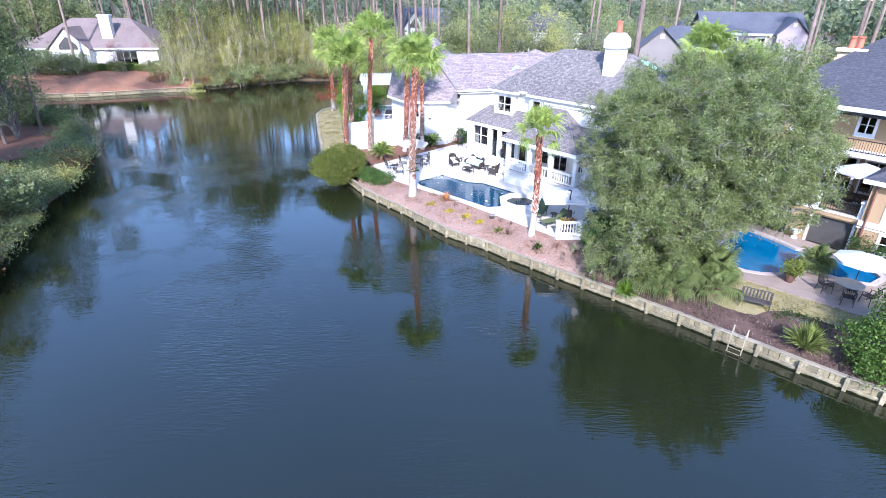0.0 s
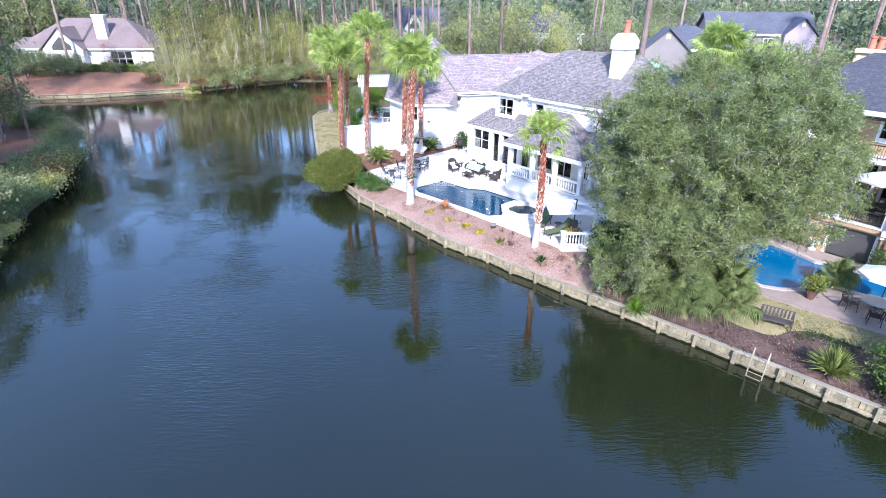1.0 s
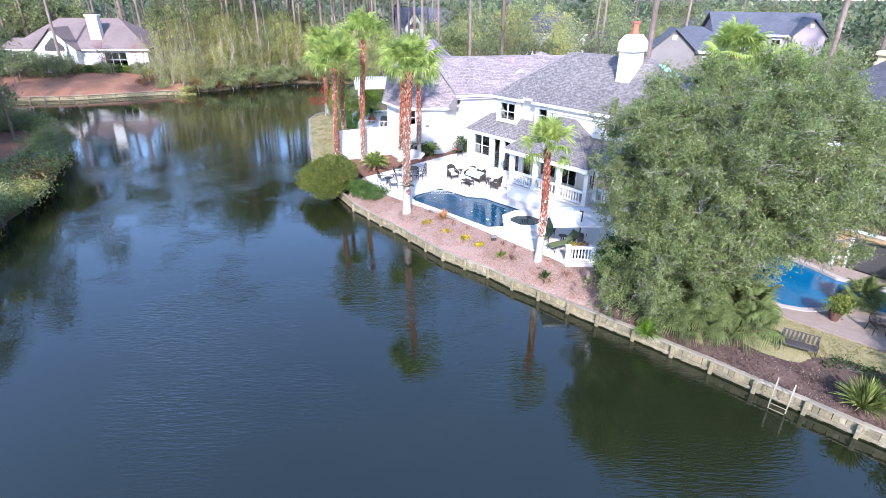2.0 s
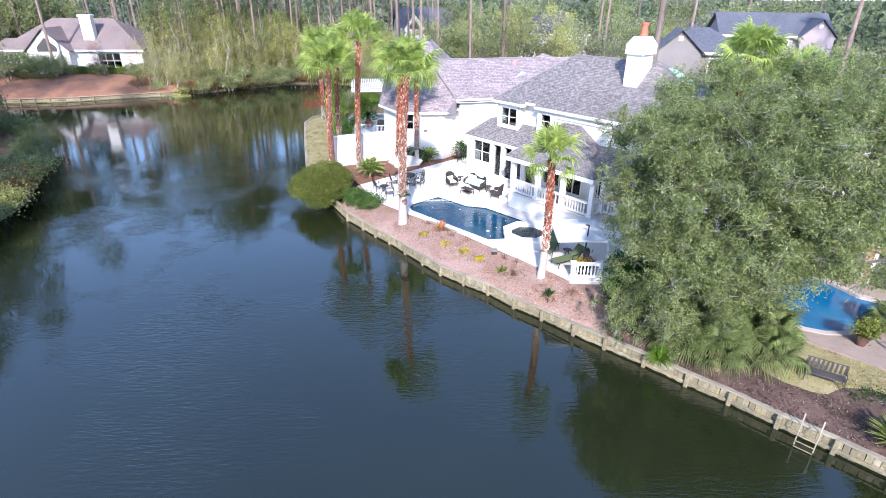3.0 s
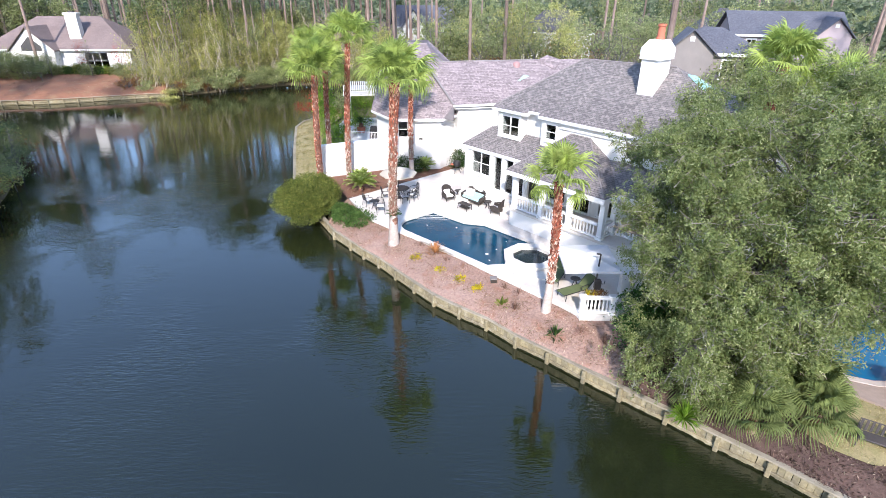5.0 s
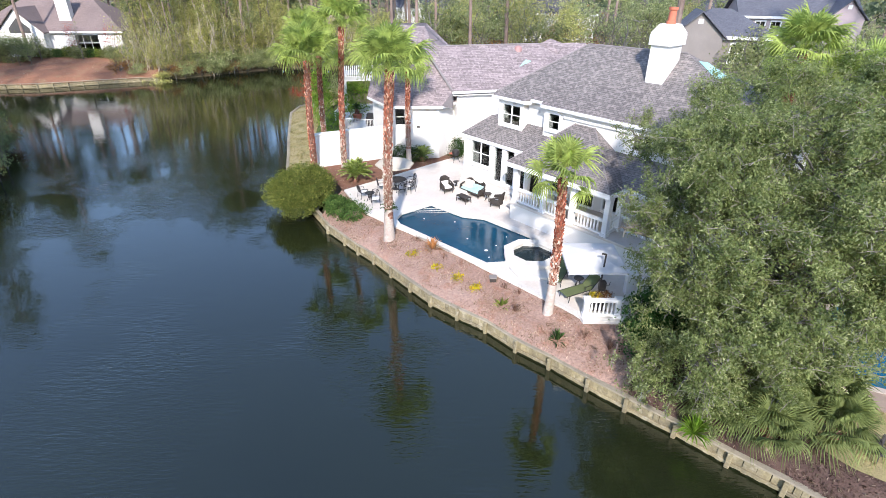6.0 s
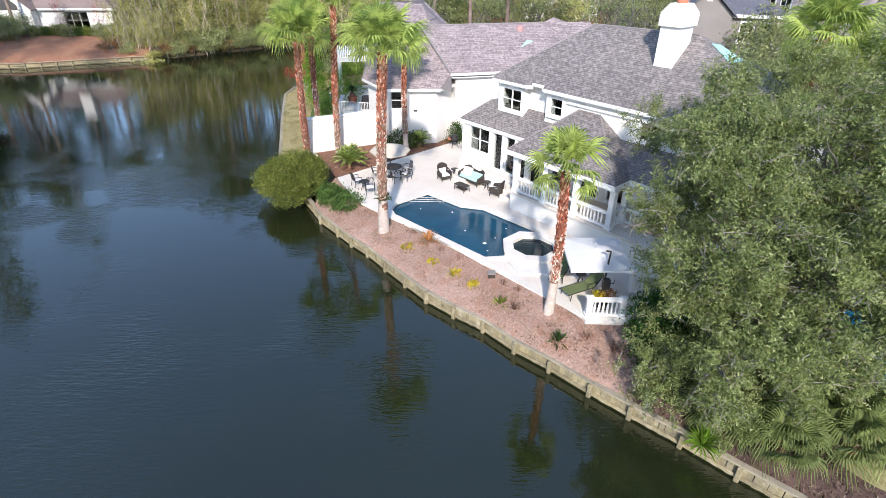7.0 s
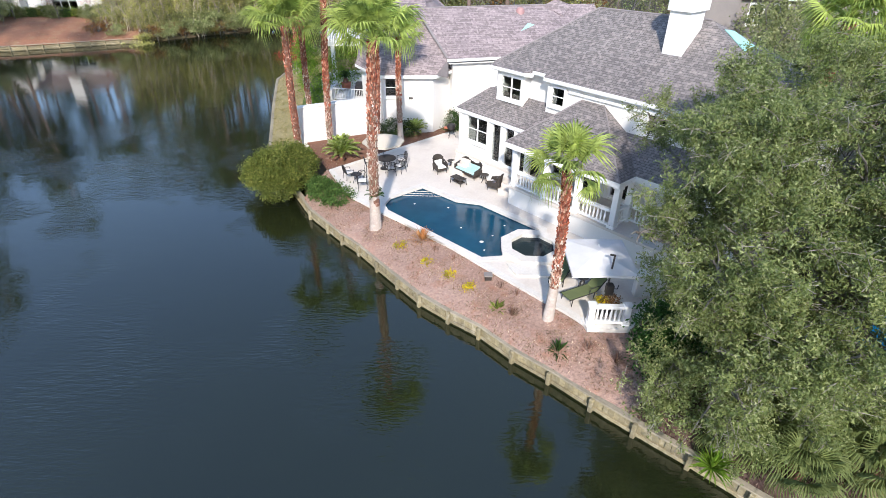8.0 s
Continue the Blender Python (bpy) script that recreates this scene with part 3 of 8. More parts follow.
def litter(name, ob, count, size, material, label, seed, kind_word="leaf litter"):
    """Fallen leaves and needles lying on a bed."""
    r = np.random.default_rng(seed)
    me = ob.data
    quads = [[me.vertices[i].co for i in p.vertices] for p in me.polygons]
    pts = []
    for k in r.integers(0, len(quads), count):
        a, b, c, d = quads[k]
        s, q = r.uniform(size=2)
        pts.append(tuple(a.lerp(b, s).lerp(d.lerp(c, s), q) + Vector((0, 0, 0.02))))
    pts = [p for p in pts if smooth_noise(p[0], p[1], 0.8, 3) > r.uniform(-0.5, 0.35)]
    tagged(new(name, leaves(name, pts, size, material, 0.28, 0.0, 0.6, seed, 6.0)), label, kind_word, kind="stuff")


F_LITTER = foliage("fallen_leaves", (0.22, 0.11, 0.075), (0.40, 0.27, 0.20), (0.55, 0.43, 0.35), 0.0, 0.9)
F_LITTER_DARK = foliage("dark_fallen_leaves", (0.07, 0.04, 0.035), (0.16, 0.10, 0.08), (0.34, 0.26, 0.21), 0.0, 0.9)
F_STRAW = foliage("dry_grass", (0.30, 0.26, 0.10), (0.45, 0.38, 0.19), (0.58, 0.50, 0.30), 0.2, 0.9)
litter("leaf_litter", front_bed, 17000, 0.09, F_LITTER, "scattered dry leaves and pine needles on the mulch", 301)
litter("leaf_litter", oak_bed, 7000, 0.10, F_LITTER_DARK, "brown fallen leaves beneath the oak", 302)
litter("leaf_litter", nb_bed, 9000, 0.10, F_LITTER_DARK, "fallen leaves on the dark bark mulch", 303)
litter("leaf_litter", far_bed, 7000, 0.17, F_LITTER, "dry needles and leaves on the far slope", 307)
litter("leaf_litter", back_bed, 5000, 0.10, F_LITTER, "dry needles on the red mulch", 304)
litter("dry_grass", point_lawn, 24000, 0.10, F_STRAW, "dry straw-coloured grass blades on the lawn", 305, "grass")
litter("dry_grass", nb_lawn, 9000, 0.09, F_STRAW, "pale dormant grass blades on the strip", 306, "grass")


# ---- bulkheads ----
PLANKS = [Mesh().chamfer((-w, -0.03, -0.8), (w, 0.03, KERB - 0.07), 0.012).data("plank", M_WOOD) for w in (0.106, 0.109, 0.103)]


def bulkhead(name, line, label, top=KERB, board_rows=4, post=0.085, upright=False, proud=-0.02):
    """A timber retaining wall: boards, a cap and posts on the water side at each corner of the line."""
    wall = thing(name, label, "bulkhead", (*line[0], 0), kind="structure")
    post_mesh = Mesh().chamfer((-post, -post, -1.2), (post, post, top - 0.02), 0.025).data("post", M_WOOD)
    for i, (a, b) in enumerate(zip(line, line[1:])):
        a, b = Vector((*a, 0)), Vector((*b, 0))
        way = (b - a).normalized()
        out = Vector((way.y, -way.x, 0))
        mid = (a + b) / 2
        if shore_distance(mid.x + out.x, mid.y + out.y) > 0:
            out = -out
        turn = math.degrees(math.atan2(way.y, way.x))
        long = (b - a).length
        flip = 1 if out.dot(Vector((-way.y, way.x, 0))) > 0 else -1
        high = (top - 0.08 + 0.5) / board_rows
        if upright:
            count = max(3, round(long / 0.21))
            for k in range(count):
                piece("plank", PLANKS[random.randrange(3)], wall, pose(a.x, a.y, random.uniform(-0.03, 0.01), 0, 0, turn) @ pose((k + 0.5) * long / count, -flip * 0.15 + random.uniform(-0.025, 0.025), 0, 0, random.uniform(-1.2, 1.2), random.uniform(-3, 3)))
        for k in range(0 if upright else board_rows):
            z = -0.5 + k * high
            board = Mesh().chamfer((0.0, -0.03, z + 0.015), (long, 0.03, z + high - 0.015), 0.012)
            piece("board", board.data("board", M_WOOD), wall, pose(a.x, a.y, random.uniform(-0.012, 0.012), 0, random.uniform(-0.4, 0.4), turn) @ pose(0, -flip * 0.15 + random.uniform(-0.015, 0.015), 0))
        cap = Mesh().chamfer((-0.03, -0.30, top - 0.06), (long + 0.0, -0.06, top), 0.012)
        piece("cap", cap.data("cap", M_WOOD_CAP), wall, pose(a.x, a.y, 0, 0, 0, turn) @ Matrix.Diagonal((1, flip, 1, 1)), "bleached timber cap")
        wale = Mesh().chamfer((0.02, -0.11, 0.34), (long - 0.02, -0.03, 0.47), 0.01)
        piece("wale", wale.data("wale", M_WOOD), wall, pose(a.x, a.y, 0, 0, 0, turn) @ Matrix.Diagonal((1, flip, 1, 1)))
        lean = random.uniform(-1.5, 1.5)
        at = a + out * proud
        piece("post", post_mesh, wall, pose(at.x, at.y, random.uniform(-0.05, 0.03), lean, random.uniform(-1, 1), turn))
    return wall


def even(line, step):
    """The line cut into even bays."""
    out = [line[0]]
    for a, b in zip(line, line[1:]):
        a, b = Vector(a), Vector(b)
        n = max(1, round((b - a).length / step))
        out += [tuple(a.lerp(b, k / n)) for k in range(1, n + 1)]
    return out


bulkhead("bulkhead_main", even(RIGHT_SHORE[:3], 1.75)[:-1] + RIGHT_SHORE[2:], "weathered timber bulkhead with posts along the lake shore", upright=True)
bulkhead("bulkhead_point", even(POINT_SHORE, 1.75), "weathered timber bulkhead along the lawn's edge", post=0.06, proud=-0.1)
bulkhead("bulkhead_far", even(FAR_SHORE, 1.9), "yellowish timber bulkhead with posts below the far house", top=0.95)


# ---- terrace, pool and spa ----
POOL = [(-1.75, 41.45), (0.06, 43.0), (2.08, 41.2), (3.41, 40.88), (6.38, 37.95), (6.25, 37.38), (5.1, 37.35), (4.27, 36.45), (4.25, 35.3), (3.2, 35.14), (-1.72, 39.85), (-2.0, 40.6)]
SPA_AT, SPA_TURN = (5.68, 35.85), radians(22.5 - 3)
octagon = lambda r: [(SPA_AT[0] + r * math.cos(SPA_TURN + k * math.pi / 4), SPA_AT[1] + r * math.sin(SPA_TURN + k * math.pi / 4)) for k in range(8)]
TERRACE_EDGE = [(-3.9, 41.42), (-1.87, 39.47), (0.66, 37.3), (3.13, 34.6), (5.63, 31.95), (6.44, 31.2), (7.22, 30.2), (8.7, 30.17), (9.4, 30.9), (12.5, 33.5), (14.6, 36.5), (13.0, 39.5), (4.0, 51.5), (2.5, 53.6), (-5.95, 45.25), (-5.3, 43.9)]


def shrink(poly, by):
    """The outline moved inwards (minus: outwards) by so many metres, corner by corner."""
    turn = sum(a[0] * b[1] - b[0] * a[1] for a, b in zip(poly, poly[1:] + poly[:1]))
    by = by if turn > 0 else -by
    out = []
    for i in range(len(poly)):
        a, p, b = Vector(poly[i - 1]), Vector(poly[i]), Vector(poly[(i + 1) % len(poly)])
        n1, n2 = Vector((a.y - p.y, p.x - a.x)).normalized(), Vector((p.y - b.y, b.x - p.x)).normalized()
        n = (n1 + n2).normalized()
        out.append(tuple(p + n * by / max(0.45, n.dot(n1))))
    return out


solo("pavement_terrace", Mesh().slab(TERRACE_EDGE, [shrink(POOL, -0.34)], 0.9, TERRACE), M_PAVING, "bright cream concrete pool terrace", "terrace", "structure")
solo("trim_terrace_edge", Mesh().slab(shrink(TERRACE_EDGE, -0.07), [shrink(TERRACE_EDGE, 0.24)], TERRACE - 0.09, TERRACE + 0.012), M_COPING, "pale coping along the terrace's edge", "coping", "structure")
pool = thing("swimming_pool", "dark-bottomed swimming pool with pale coping and corner steps", "pool", (2.0, 38.5, TERRACE))
part("coping", Mesh().slab(shrink(POOL, -0.34), [shrink(POOL, 0.03)], TERRACE - 0.12, TERRACE + 0.025), M_COPING, pool)
part("tile_band", Mesh().slab(shrink(POOL, -0.1), [shrink(POOL, 0.0)], TERRACE - 0.75, TERRACE - 0.121), surface("pool_tiles", (0.05, 0.08, 0.10), (0.08, 0.11, 0.13), 0.3, 2, 20, 0.4, 0.2), pool, "dark waterline tiles")
part("basin", Mesh().slab(shrink(POOL, -0.1), [], TERRACE - 1.4, TERRACE - 0.76), M_SPA_WATER, pool)
part("water", Mesh().prism(shrink(POOL, -0.02), TERRACE - 0.7, TERRACE - 0.17), M_POOL_WATER, pool, "still dark blue pool water")
for k, d in enumerate((0.55, 0.95, 1.35)):
    a, b = Vector((0.06, 43.0)), Vector((0.06, 43.0))
    w1, w2 = (Vector((-1.75, 41.45)) - a).normalized(), (Vector((2.08, 41.2)) - a).normalized()
    part("step", Mesh().tube([(*(a + w1 * d * 1.1), TERRACE - 0.158), (*(a + w2 * d * 1.1), TERRACE - 0.158)], 0.012, 6), M_COPING, pool, "pale edge tile of a pool step")
spa = thing("spa", "raised octagonal stone spa with dark water beside the pool", "spa", (*SPA_AT, TERRACE))
part("rim", Mesh().slab(octagon(1.56), [octagon(1.12)], TERRACE - 0.3, TERRACE + 0.26), M_COPING, spa)
part("rim_cap", Mesh().slab(octagon(1.62), [octagon(1.08)], TERRACE + 0.262, TERRACE + 0.32), M_COPING, spa)
part("water", Mesh().prism(octagon(1.13), TERRACE - 0.4, TERRACE + 0.12), M_SPA_WATER, spa, "dark still spa water")
step_poly = [tuple(Vector(SPA_AT) + Vector(q)) for q in ((-1.0, -2.25), (0.6, -2.35), (1.3, -1.5), (-1.35, -1.3))]
part("step", Mesh().prism(step_poly, TERRACE - 0.1, TERRACE + 0.12), M_COPING, spa)

# ---- the white house; local x runs along its lake front, y into the house ----
HOUSE = pose(0, 0, 0, 0, 0, -48)
house = thing("white_house", "white stucco two-storey house with grey shingle roofs and columned porch", "house", (-24.0, 36.0, TERRACE), HOUSE)


def panel_wall(mesh, u0, u1, z0, z1, v, thick, openings=(), m=None):
    """A wall along u with rectangular openings through it."""
    us = sorted({u0, u1, *[o for a, b, _, _ in openings for o in (a, b)]})
    zs = sorted({z0, z1, *[o for _, _, a, b in openings for o in (a, b)]})
    solid = {(i, j) for i in range(len(us) - 1) for j in range(len(zs) - 1) if not any(o[0] <= us[i] and us[i + 1] <= o[1] and o[2] <= zs[j] and zs[j + 1] <= o[3] for o in openings)}
    m, at = m or Matrix(), {}

    def corner_of(i, j, k):
        if (i, j, k) not in at:
            at[i, j, k] = len(mesh.v)
            mesh.v.append(tuple(m @ Vector((us[i], v + k * thick, zs[j]))))
        return at[i, j, k]

    for i, j in sorted(solid):
        ring = [(i, j), (i + 1, j), (i + 1, j + 1), (i, j + 1)]
        mesh.f.append(tuple(corner_of(*q, 0) for q in ring))
        mesh.f.append(tuple(corner_of(*q, 1) for q in ring[::-1]))
        for k, beside in enumerate(((i, j - 1), (i + 1, j), (i, j + 1), (i - 1, j))):
            if beside not in solid:
                p, q = ring[k], ring[(k + 1) % 4]
                mesh.f.append((corner_of(*q, 0), corner_of(*p, 0), corner_of(*p, 1), corner_of(*q, 1)))
    return mesh


def window(parent, u0, u1, z0, z1, v, columns=2, sash=True, m=None, name="window", casing=0.11, sill=True):
    """A window in a wall's face at v, looking to -v: casing, mullions and sashes, glass set back."""
    m = m or Matrix()
    w = part(name, Mesh().box((u0 - casing, v - 0.04, z1), (u1 + casing, v + 0.06, z1 + casing), m).box((u0 - casing, v - 0.04, z0 - casing), (u0, v + 0.06, z1), m).box((u1, v - 0.04, z0 - casing), (u1 + casing, v + 0.06, z1), m).box((u0, v - 0.04, z0 - casing), (u1, v + 0.06, z0), m), M_TRIM, parent)
    step = (u1 - u0) / columns
    for k in range(1, columns):
        part("mullion", Mesh().box((u0 + k * step - 0.035, v + 0.0, z0 + 0.046), (u0 + k * step + 0.035, v + 0.07, z1 - 0.046), m), M_TRIM, w)
    if sash:
        mid = (z0 + z1) / 2
        for k in range(columns):
            part("sash_bar", Mesh().box((u0 + k * step + 0.036, v + 0.02, mid - 0.022), (u0 + (k + 1) * step - 0.036, v + 0.065, mid + 0.022), m), M_TRIM, w)
    part("bottom_rail", Mesh().box((u0, v + 0.01, z0 + 0.001), (u1, v + 0.068, z0 + 0.045), m), M_TRIM, w)
    part("top_rail", Mesh().box((u0, v + 0.01, z1 - 0.045), (u1, v + 0.068, z1 - 0.001), m), M_TRIM, w)
    for k in range(columns):
        g = part("pane", Mesh().box((u0 + k * step + 0.03, v + 0.05, z0 + 0.03), (u0 + (k + 1) * step - 0.03, v + 0.06, z1 - 0.03), m), M_GLASS, w, "dark reflective glass")
        g.visible_shadow = False
    if sill:
        part("sill", Mesh().chamfer((u0 - casing - 0.05, v - 0.10, z0 - casing - 0.06), (u1 + casing + 0.05, v + 0.05, z0 - casing), 0.012, m), M_TRIM, w)
    return w


def fascia(parent, line, high=0.24, out=0.03, thick=0.07):
    """White boards under a roof's edge: an upper board and a thinner lower one."""
    for a, b in zip(line, line[1:]):
        mesh = Mesh()
        a, b = Vector(a), Vector(b)
        way = (b - a).normalized()
        turn = math.degrees(math.atan2(way.y, way.x))
        m = pose(a.x, a.y, a.z, 0, 0, turn)
        long = (b - a).length
        mesh.box((-out, -out, -0.145 - high), (long + out, thick, -0.005), m)
        mesh.box((0, thick - 0.01, -0.145 - high - 0.05), (long, thick + 0.12, -0.145 - high + 0.1), m)
        part("fascia", mesh, M_TRIM, parent, "white painted eaves board")


# walls
EAVE, FLOOR1, P_EAVE = 8.12, 2.75, 5.25
bay = [(-30.42, -28.98, 6.46, 7.7)]
upper = Mesh()
panel_wall(upper, -30.8, -28.76, 5.4, EAVE, 33.6, 0.2, bay)
part("wall", upper, M_STUCCO, house)
part("wall", Mesh().box((-28.96, 33.801, 5.4), (-28.76, 34.1, EAVE)).box((-30.8, 33.801, 5.4), (-30.6, 34.1, EAVE)).box((-28.96, 34.1, 2.0), (-27.0, 34.35, 8.3)).box((-31.3, 34.1, 2.0), (-30.6, 34.35, EAVE)), M_STUCCO, house)
main_open = [(-26.86, -26.08, 6.78, 7.72), (-21.2, -20.2, 6.75, 7.7), (-18.2, -17.2, 6.75, 7.7), (-26.2, -24.9, 3.0, 5.0), (-24.4, -23.1, 2.8, 5.0), (-22.4, -21.2, 3.0, 5.0), (-19.5, -18.6, 3.3, 5.0)]
front = Mesh()
panel_wall(front, -27.2, -15.0, 1.6, EAVE, 33.7, 0.25, main_open)
part("wall", front, M_STUCCO, house)
part("wall", Mesh().box((-31.3, 34.351, 2.0), (-31.05, 41.0, EAVE)).box((-15.25, 33.96, 1.6), (-15.0, 41.0, EAVE)).box((-31.04, 40.75, 1.6), (-15.26, 41.0, EAVE)), M_STUCCO, house)
# near-black slabs put the rooms' shade into their colour
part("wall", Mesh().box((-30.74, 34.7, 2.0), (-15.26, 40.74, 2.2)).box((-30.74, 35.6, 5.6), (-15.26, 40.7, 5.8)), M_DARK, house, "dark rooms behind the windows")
for u0, u1, z0, z1 in main_open:
    window(house, u0, u1, z0, z1, 33.7, 1 if u1 - u0 < 0.9 else 2)
window(house, *bay[0], 33.6, 2, casing=0.13)
# low wing of the porch with its windows and doors
p1_open = [(-32.25, -30.6, 3.55, 5.1), (-30.15, -29.5, 2.8, 5.1), (-29.1, -28.45, 2.8, 5.1), (-28.2, -27.55, 2.8, 5.1)]
low = Mesh()
panel_wall(low, -32.95, -27.2, 1.6, P_EAVE, 32.75, 0.2, p1_open)
low.box((-32.95, 32.951, 1.6), (-32.75, 36.0, P_EAVE))
part("wall", low, M_STUCCO, house)
window(house, *p1_open[0], 32.75, 2)
for o in p1_open[1:]:
    window(house, *o, 32.75, 1, False, name="door", casing=0.09, sill=False)
# near-black floor and back sheet in place of the porch room's shade
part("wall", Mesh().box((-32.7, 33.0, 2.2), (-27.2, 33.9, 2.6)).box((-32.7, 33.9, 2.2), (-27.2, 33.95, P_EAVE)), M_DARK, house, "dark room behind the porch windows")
# roofs
E1, V1, T1 = 5.38, 32.6, 5.38 + 0.84 * 1.45
part("roof", Mesh().roof([(-33.2, V1, E1), (-26.6, V1, E1), (-26.6, 34.1, E1 + 0.84 * 1.5), (-31.8, 34.1, E1 + 0.84 * 1.5)]), M_ROOF, house)
part("roof", Mesh().roof([(-33.2, V1, E1), (-31.8, 34.05, T1), (-31.8, 36.2, T1), (-33.2, 36.2, E1)]), M_ROOF, house)
part("roof", Mesh().roof([(-31.8, 34.06, T1), (-31.3, 34.06, T1), (-31.3, 36.2, T1 + 0.02), (-31.8, 36.2, T1 + 0.02)]), M_ROOF, house)
E2, APEX = 5.25, 7.46
part("roof", Mesh().roof([(-27.35, 30.75, E2), (-20.35, 30.75, E2), (-23.6, 33.7, APEX), (-24.9, 33.7, APEX)]), M_ROOF, house)
part("roof", Mesh().roof([(-27.35, 30.75, E2), (-24.9, 33.7, APEX), (-27.35, 33.7, E2)]), M_ROOF, house)
part("roof", Mesh().roof([(-20.35, 30.75, E2), (-20.35, 32.05, E2), (-22.17, 33.7, 6.49), (-23.6, 33.7, APEX)]), M_ROOF, house)
part("roof", Mesh().roof([(-20.35, 32.05, E2), (-14.2, 32.05, E2), (-14.2, 33.7, 6.49), (-22.17, 33.7, 6.49)]), M_ROOF, house)
ZE, ZR, VE = 8.18, 11.25, 33.42
part("roof", Mesh().roof([(-31.15, 33.6, 8.32), (-27.34, 33.6, 8.32), (-27.3, VE, ZE), (-14.6, VE, ZE), (-21.0, 37.4, ZR + 0.1), (-27.2, 37.4, ZR)], 0.12), M_ROOF, house)
part("roof", Mesh().roof([(-31.15, 33.6, 8.32), (-27.2, 37.4, ZR), (-31.15, 41.4, 8.15)], 0.16), M_ROOF_WARM, house)
part("roof", Mesh().roof([(-31.1, 33.3, 8.17), (-28.55, 33.3, 8.17), (-28.22, 33.62, 8.33), (-31.1, 33.62, 8.33)], 0.12), M_ROOF, house)
part("roof", Mesh().roof([(-31.15, 41.4, ZE), (-27.2, 37.4, ZR), (-21.0, 37.4, ZR + 0.1), (-14.6, 41.4, ZE)], 0.16), M_ROOF, house)
part("roof", Mesh().roof([(-14.6, VE, ZE), (-14.6, 41.4, ZE), (-21.0, 37.4, ZR + 0.1)], 0.16), M_ROOF, house)
for a, b, r in (((-27.2, 37.4, ZR), (-21.0, 37.4, ZR + 0.1), 0.05), ((-31.1, 33.62, 8.33), (-27.2, 37.4, ZR), 0.04), ((-24.9, 33.68, APEX), (-27.32, 30.79, E2 + 0.01), 0.035), ((-23.6, 33.68, APEX), (-20.4, 30.79, E2 + 0.01), 0.035), ((-33.16, 32.64, E1 + 0.01), (-31.8, 34.05, T1), 0.035)):
    part("ridge_cap", Mesh().tube([a, b], r, 6), M_RIDGE, house)
fascia(house, [(-31.1, 33.3, 8.17), (-28.55, 33.3, 8.17), (-28.22, 33.6, 8.32), (-27.34, 33.6, 8.32)], 0.03, 0.02, 0.04)
fascia(house, [(-27.3, VE, ZE), (-14.6, VE, ZE)], 0.04, 0.02, 0.04)
fascia(house, [(-33.2, V1, E1), (-27.0, V1, E1)], 0.06, 0.02, 0.04)
fascia(house, [(-27.35, 30.75, E2), (-20.35, 30.75, E2)], 0.12)
fascia(house, [(-20.35, 30.76, E2), (-20.35, 32.05, E2)], 0.12)
fascia(house, [(-20.35, 32.05, E2), (-14.2, 32.05, E2)], 0.12)
part("cornice", Mesh().chamfer((-25.75, 33.6, 7.62), (-15.0, 33.698, 7.74), 0.02), M_TRIM, house)
part("soffit", Mesh().box((-33.1, 32.66, 5.16), (-27.3, 32.749, 5.2)).box((-27.3, 30.86, 4.96), (-20.4, 33.69, 5.02)).box((-20.39, 32.16, 4.96), (-14.3, 33.69, 5.02)).box((-31.0, 33.36, 7.98), (-28.6, 33.59, 8.02)).box((-28.49, 33.7, 8.12), (-27.31, 34.09, 8.15)).box((-27.2, 33.5, 7.98), (-14.7, 33.69, 8.02)), M_TRIM, house)
hip_z = lambda u: ZE + (-14.6 - u) * (ZR + 0.1 - ZE) / 6.4
part("flashing", Mesh().roof([(u, v, hip_z(u) + 0.05) for u, v in ((-20.3, 37.3), (-19.0, 36.7), (-18.9, 38.0), (-20.1, 37.9))], 0.03), M_PATINA, house, "pale aqua patinated copper flashing")
# porch floor, columns, steps
part("porch_floor", Mesh().box((-27.2, 30.98, FLOOR1 - 0.14), (-15.0, 33.69, FLOOR1)).box((-33.0, 32.38, FLOOR1 - 0.14), (-27.21, 32.74, FLOOR1)), M_PAVING, house)
part("porch_base", Mesh().box((-27.1, 31.1, 1.5), (-15.1, 31.35, FLOOR1 - 0.141)).box((-27.1, 31.351, 1.5), (-26.85, 33.6, FLOOR1 - 0.141)).box((-32.9, 32.42, 1.5), (-27.2, 32.62, FLOOR1 - 0.141)), M_STUCCO, house)
for k in range(3):
    for u0, u1 in ((-32.7, -31.5), (-28.4, -27.2)):
        part("step", Mesh().chamfer((u0, 32.38 - 0.26 * (k + 1), 1.5), (u1, 32.38 - 0.26 * k - 0.001, FLOOR1 - 0.29 * (k + 1)), 0.015), M_PAVING, house)
column = Mesh().chamfer((-0.2, -0.2, 0), (0.2, 0.2, 0.16), 0.02).chamfer((-0.15, -0.15, 0.161), (0.15, 0.15, 2.02), 0.02).chamfer((-0.19, -0.19, 2.021), (0.19, 0.19, 2.2), 0.02).data("column", M_TRIM)
for u, v in [(-26.85, 31.22), (-24.75, 31.22), (-22.75, 31.22), (-20.6, 31.22), (-20.6, 32.4), (-18.2, 32.45), (-15.6, 32.45)]:
    piece("column", column, house, pose(u, v, FLOOR1))
pilaster = Mesh().chamfer((-0.09, -0.05, 0), (0.09, 0.05, 2.35), 0.012).data("pilaster", M_TRIM)
for u in (-32.86, -30.38, -29.3, -28.32):
    piece("pilaster", pilaster, house, pose(u, 32.695, FLOOR1))
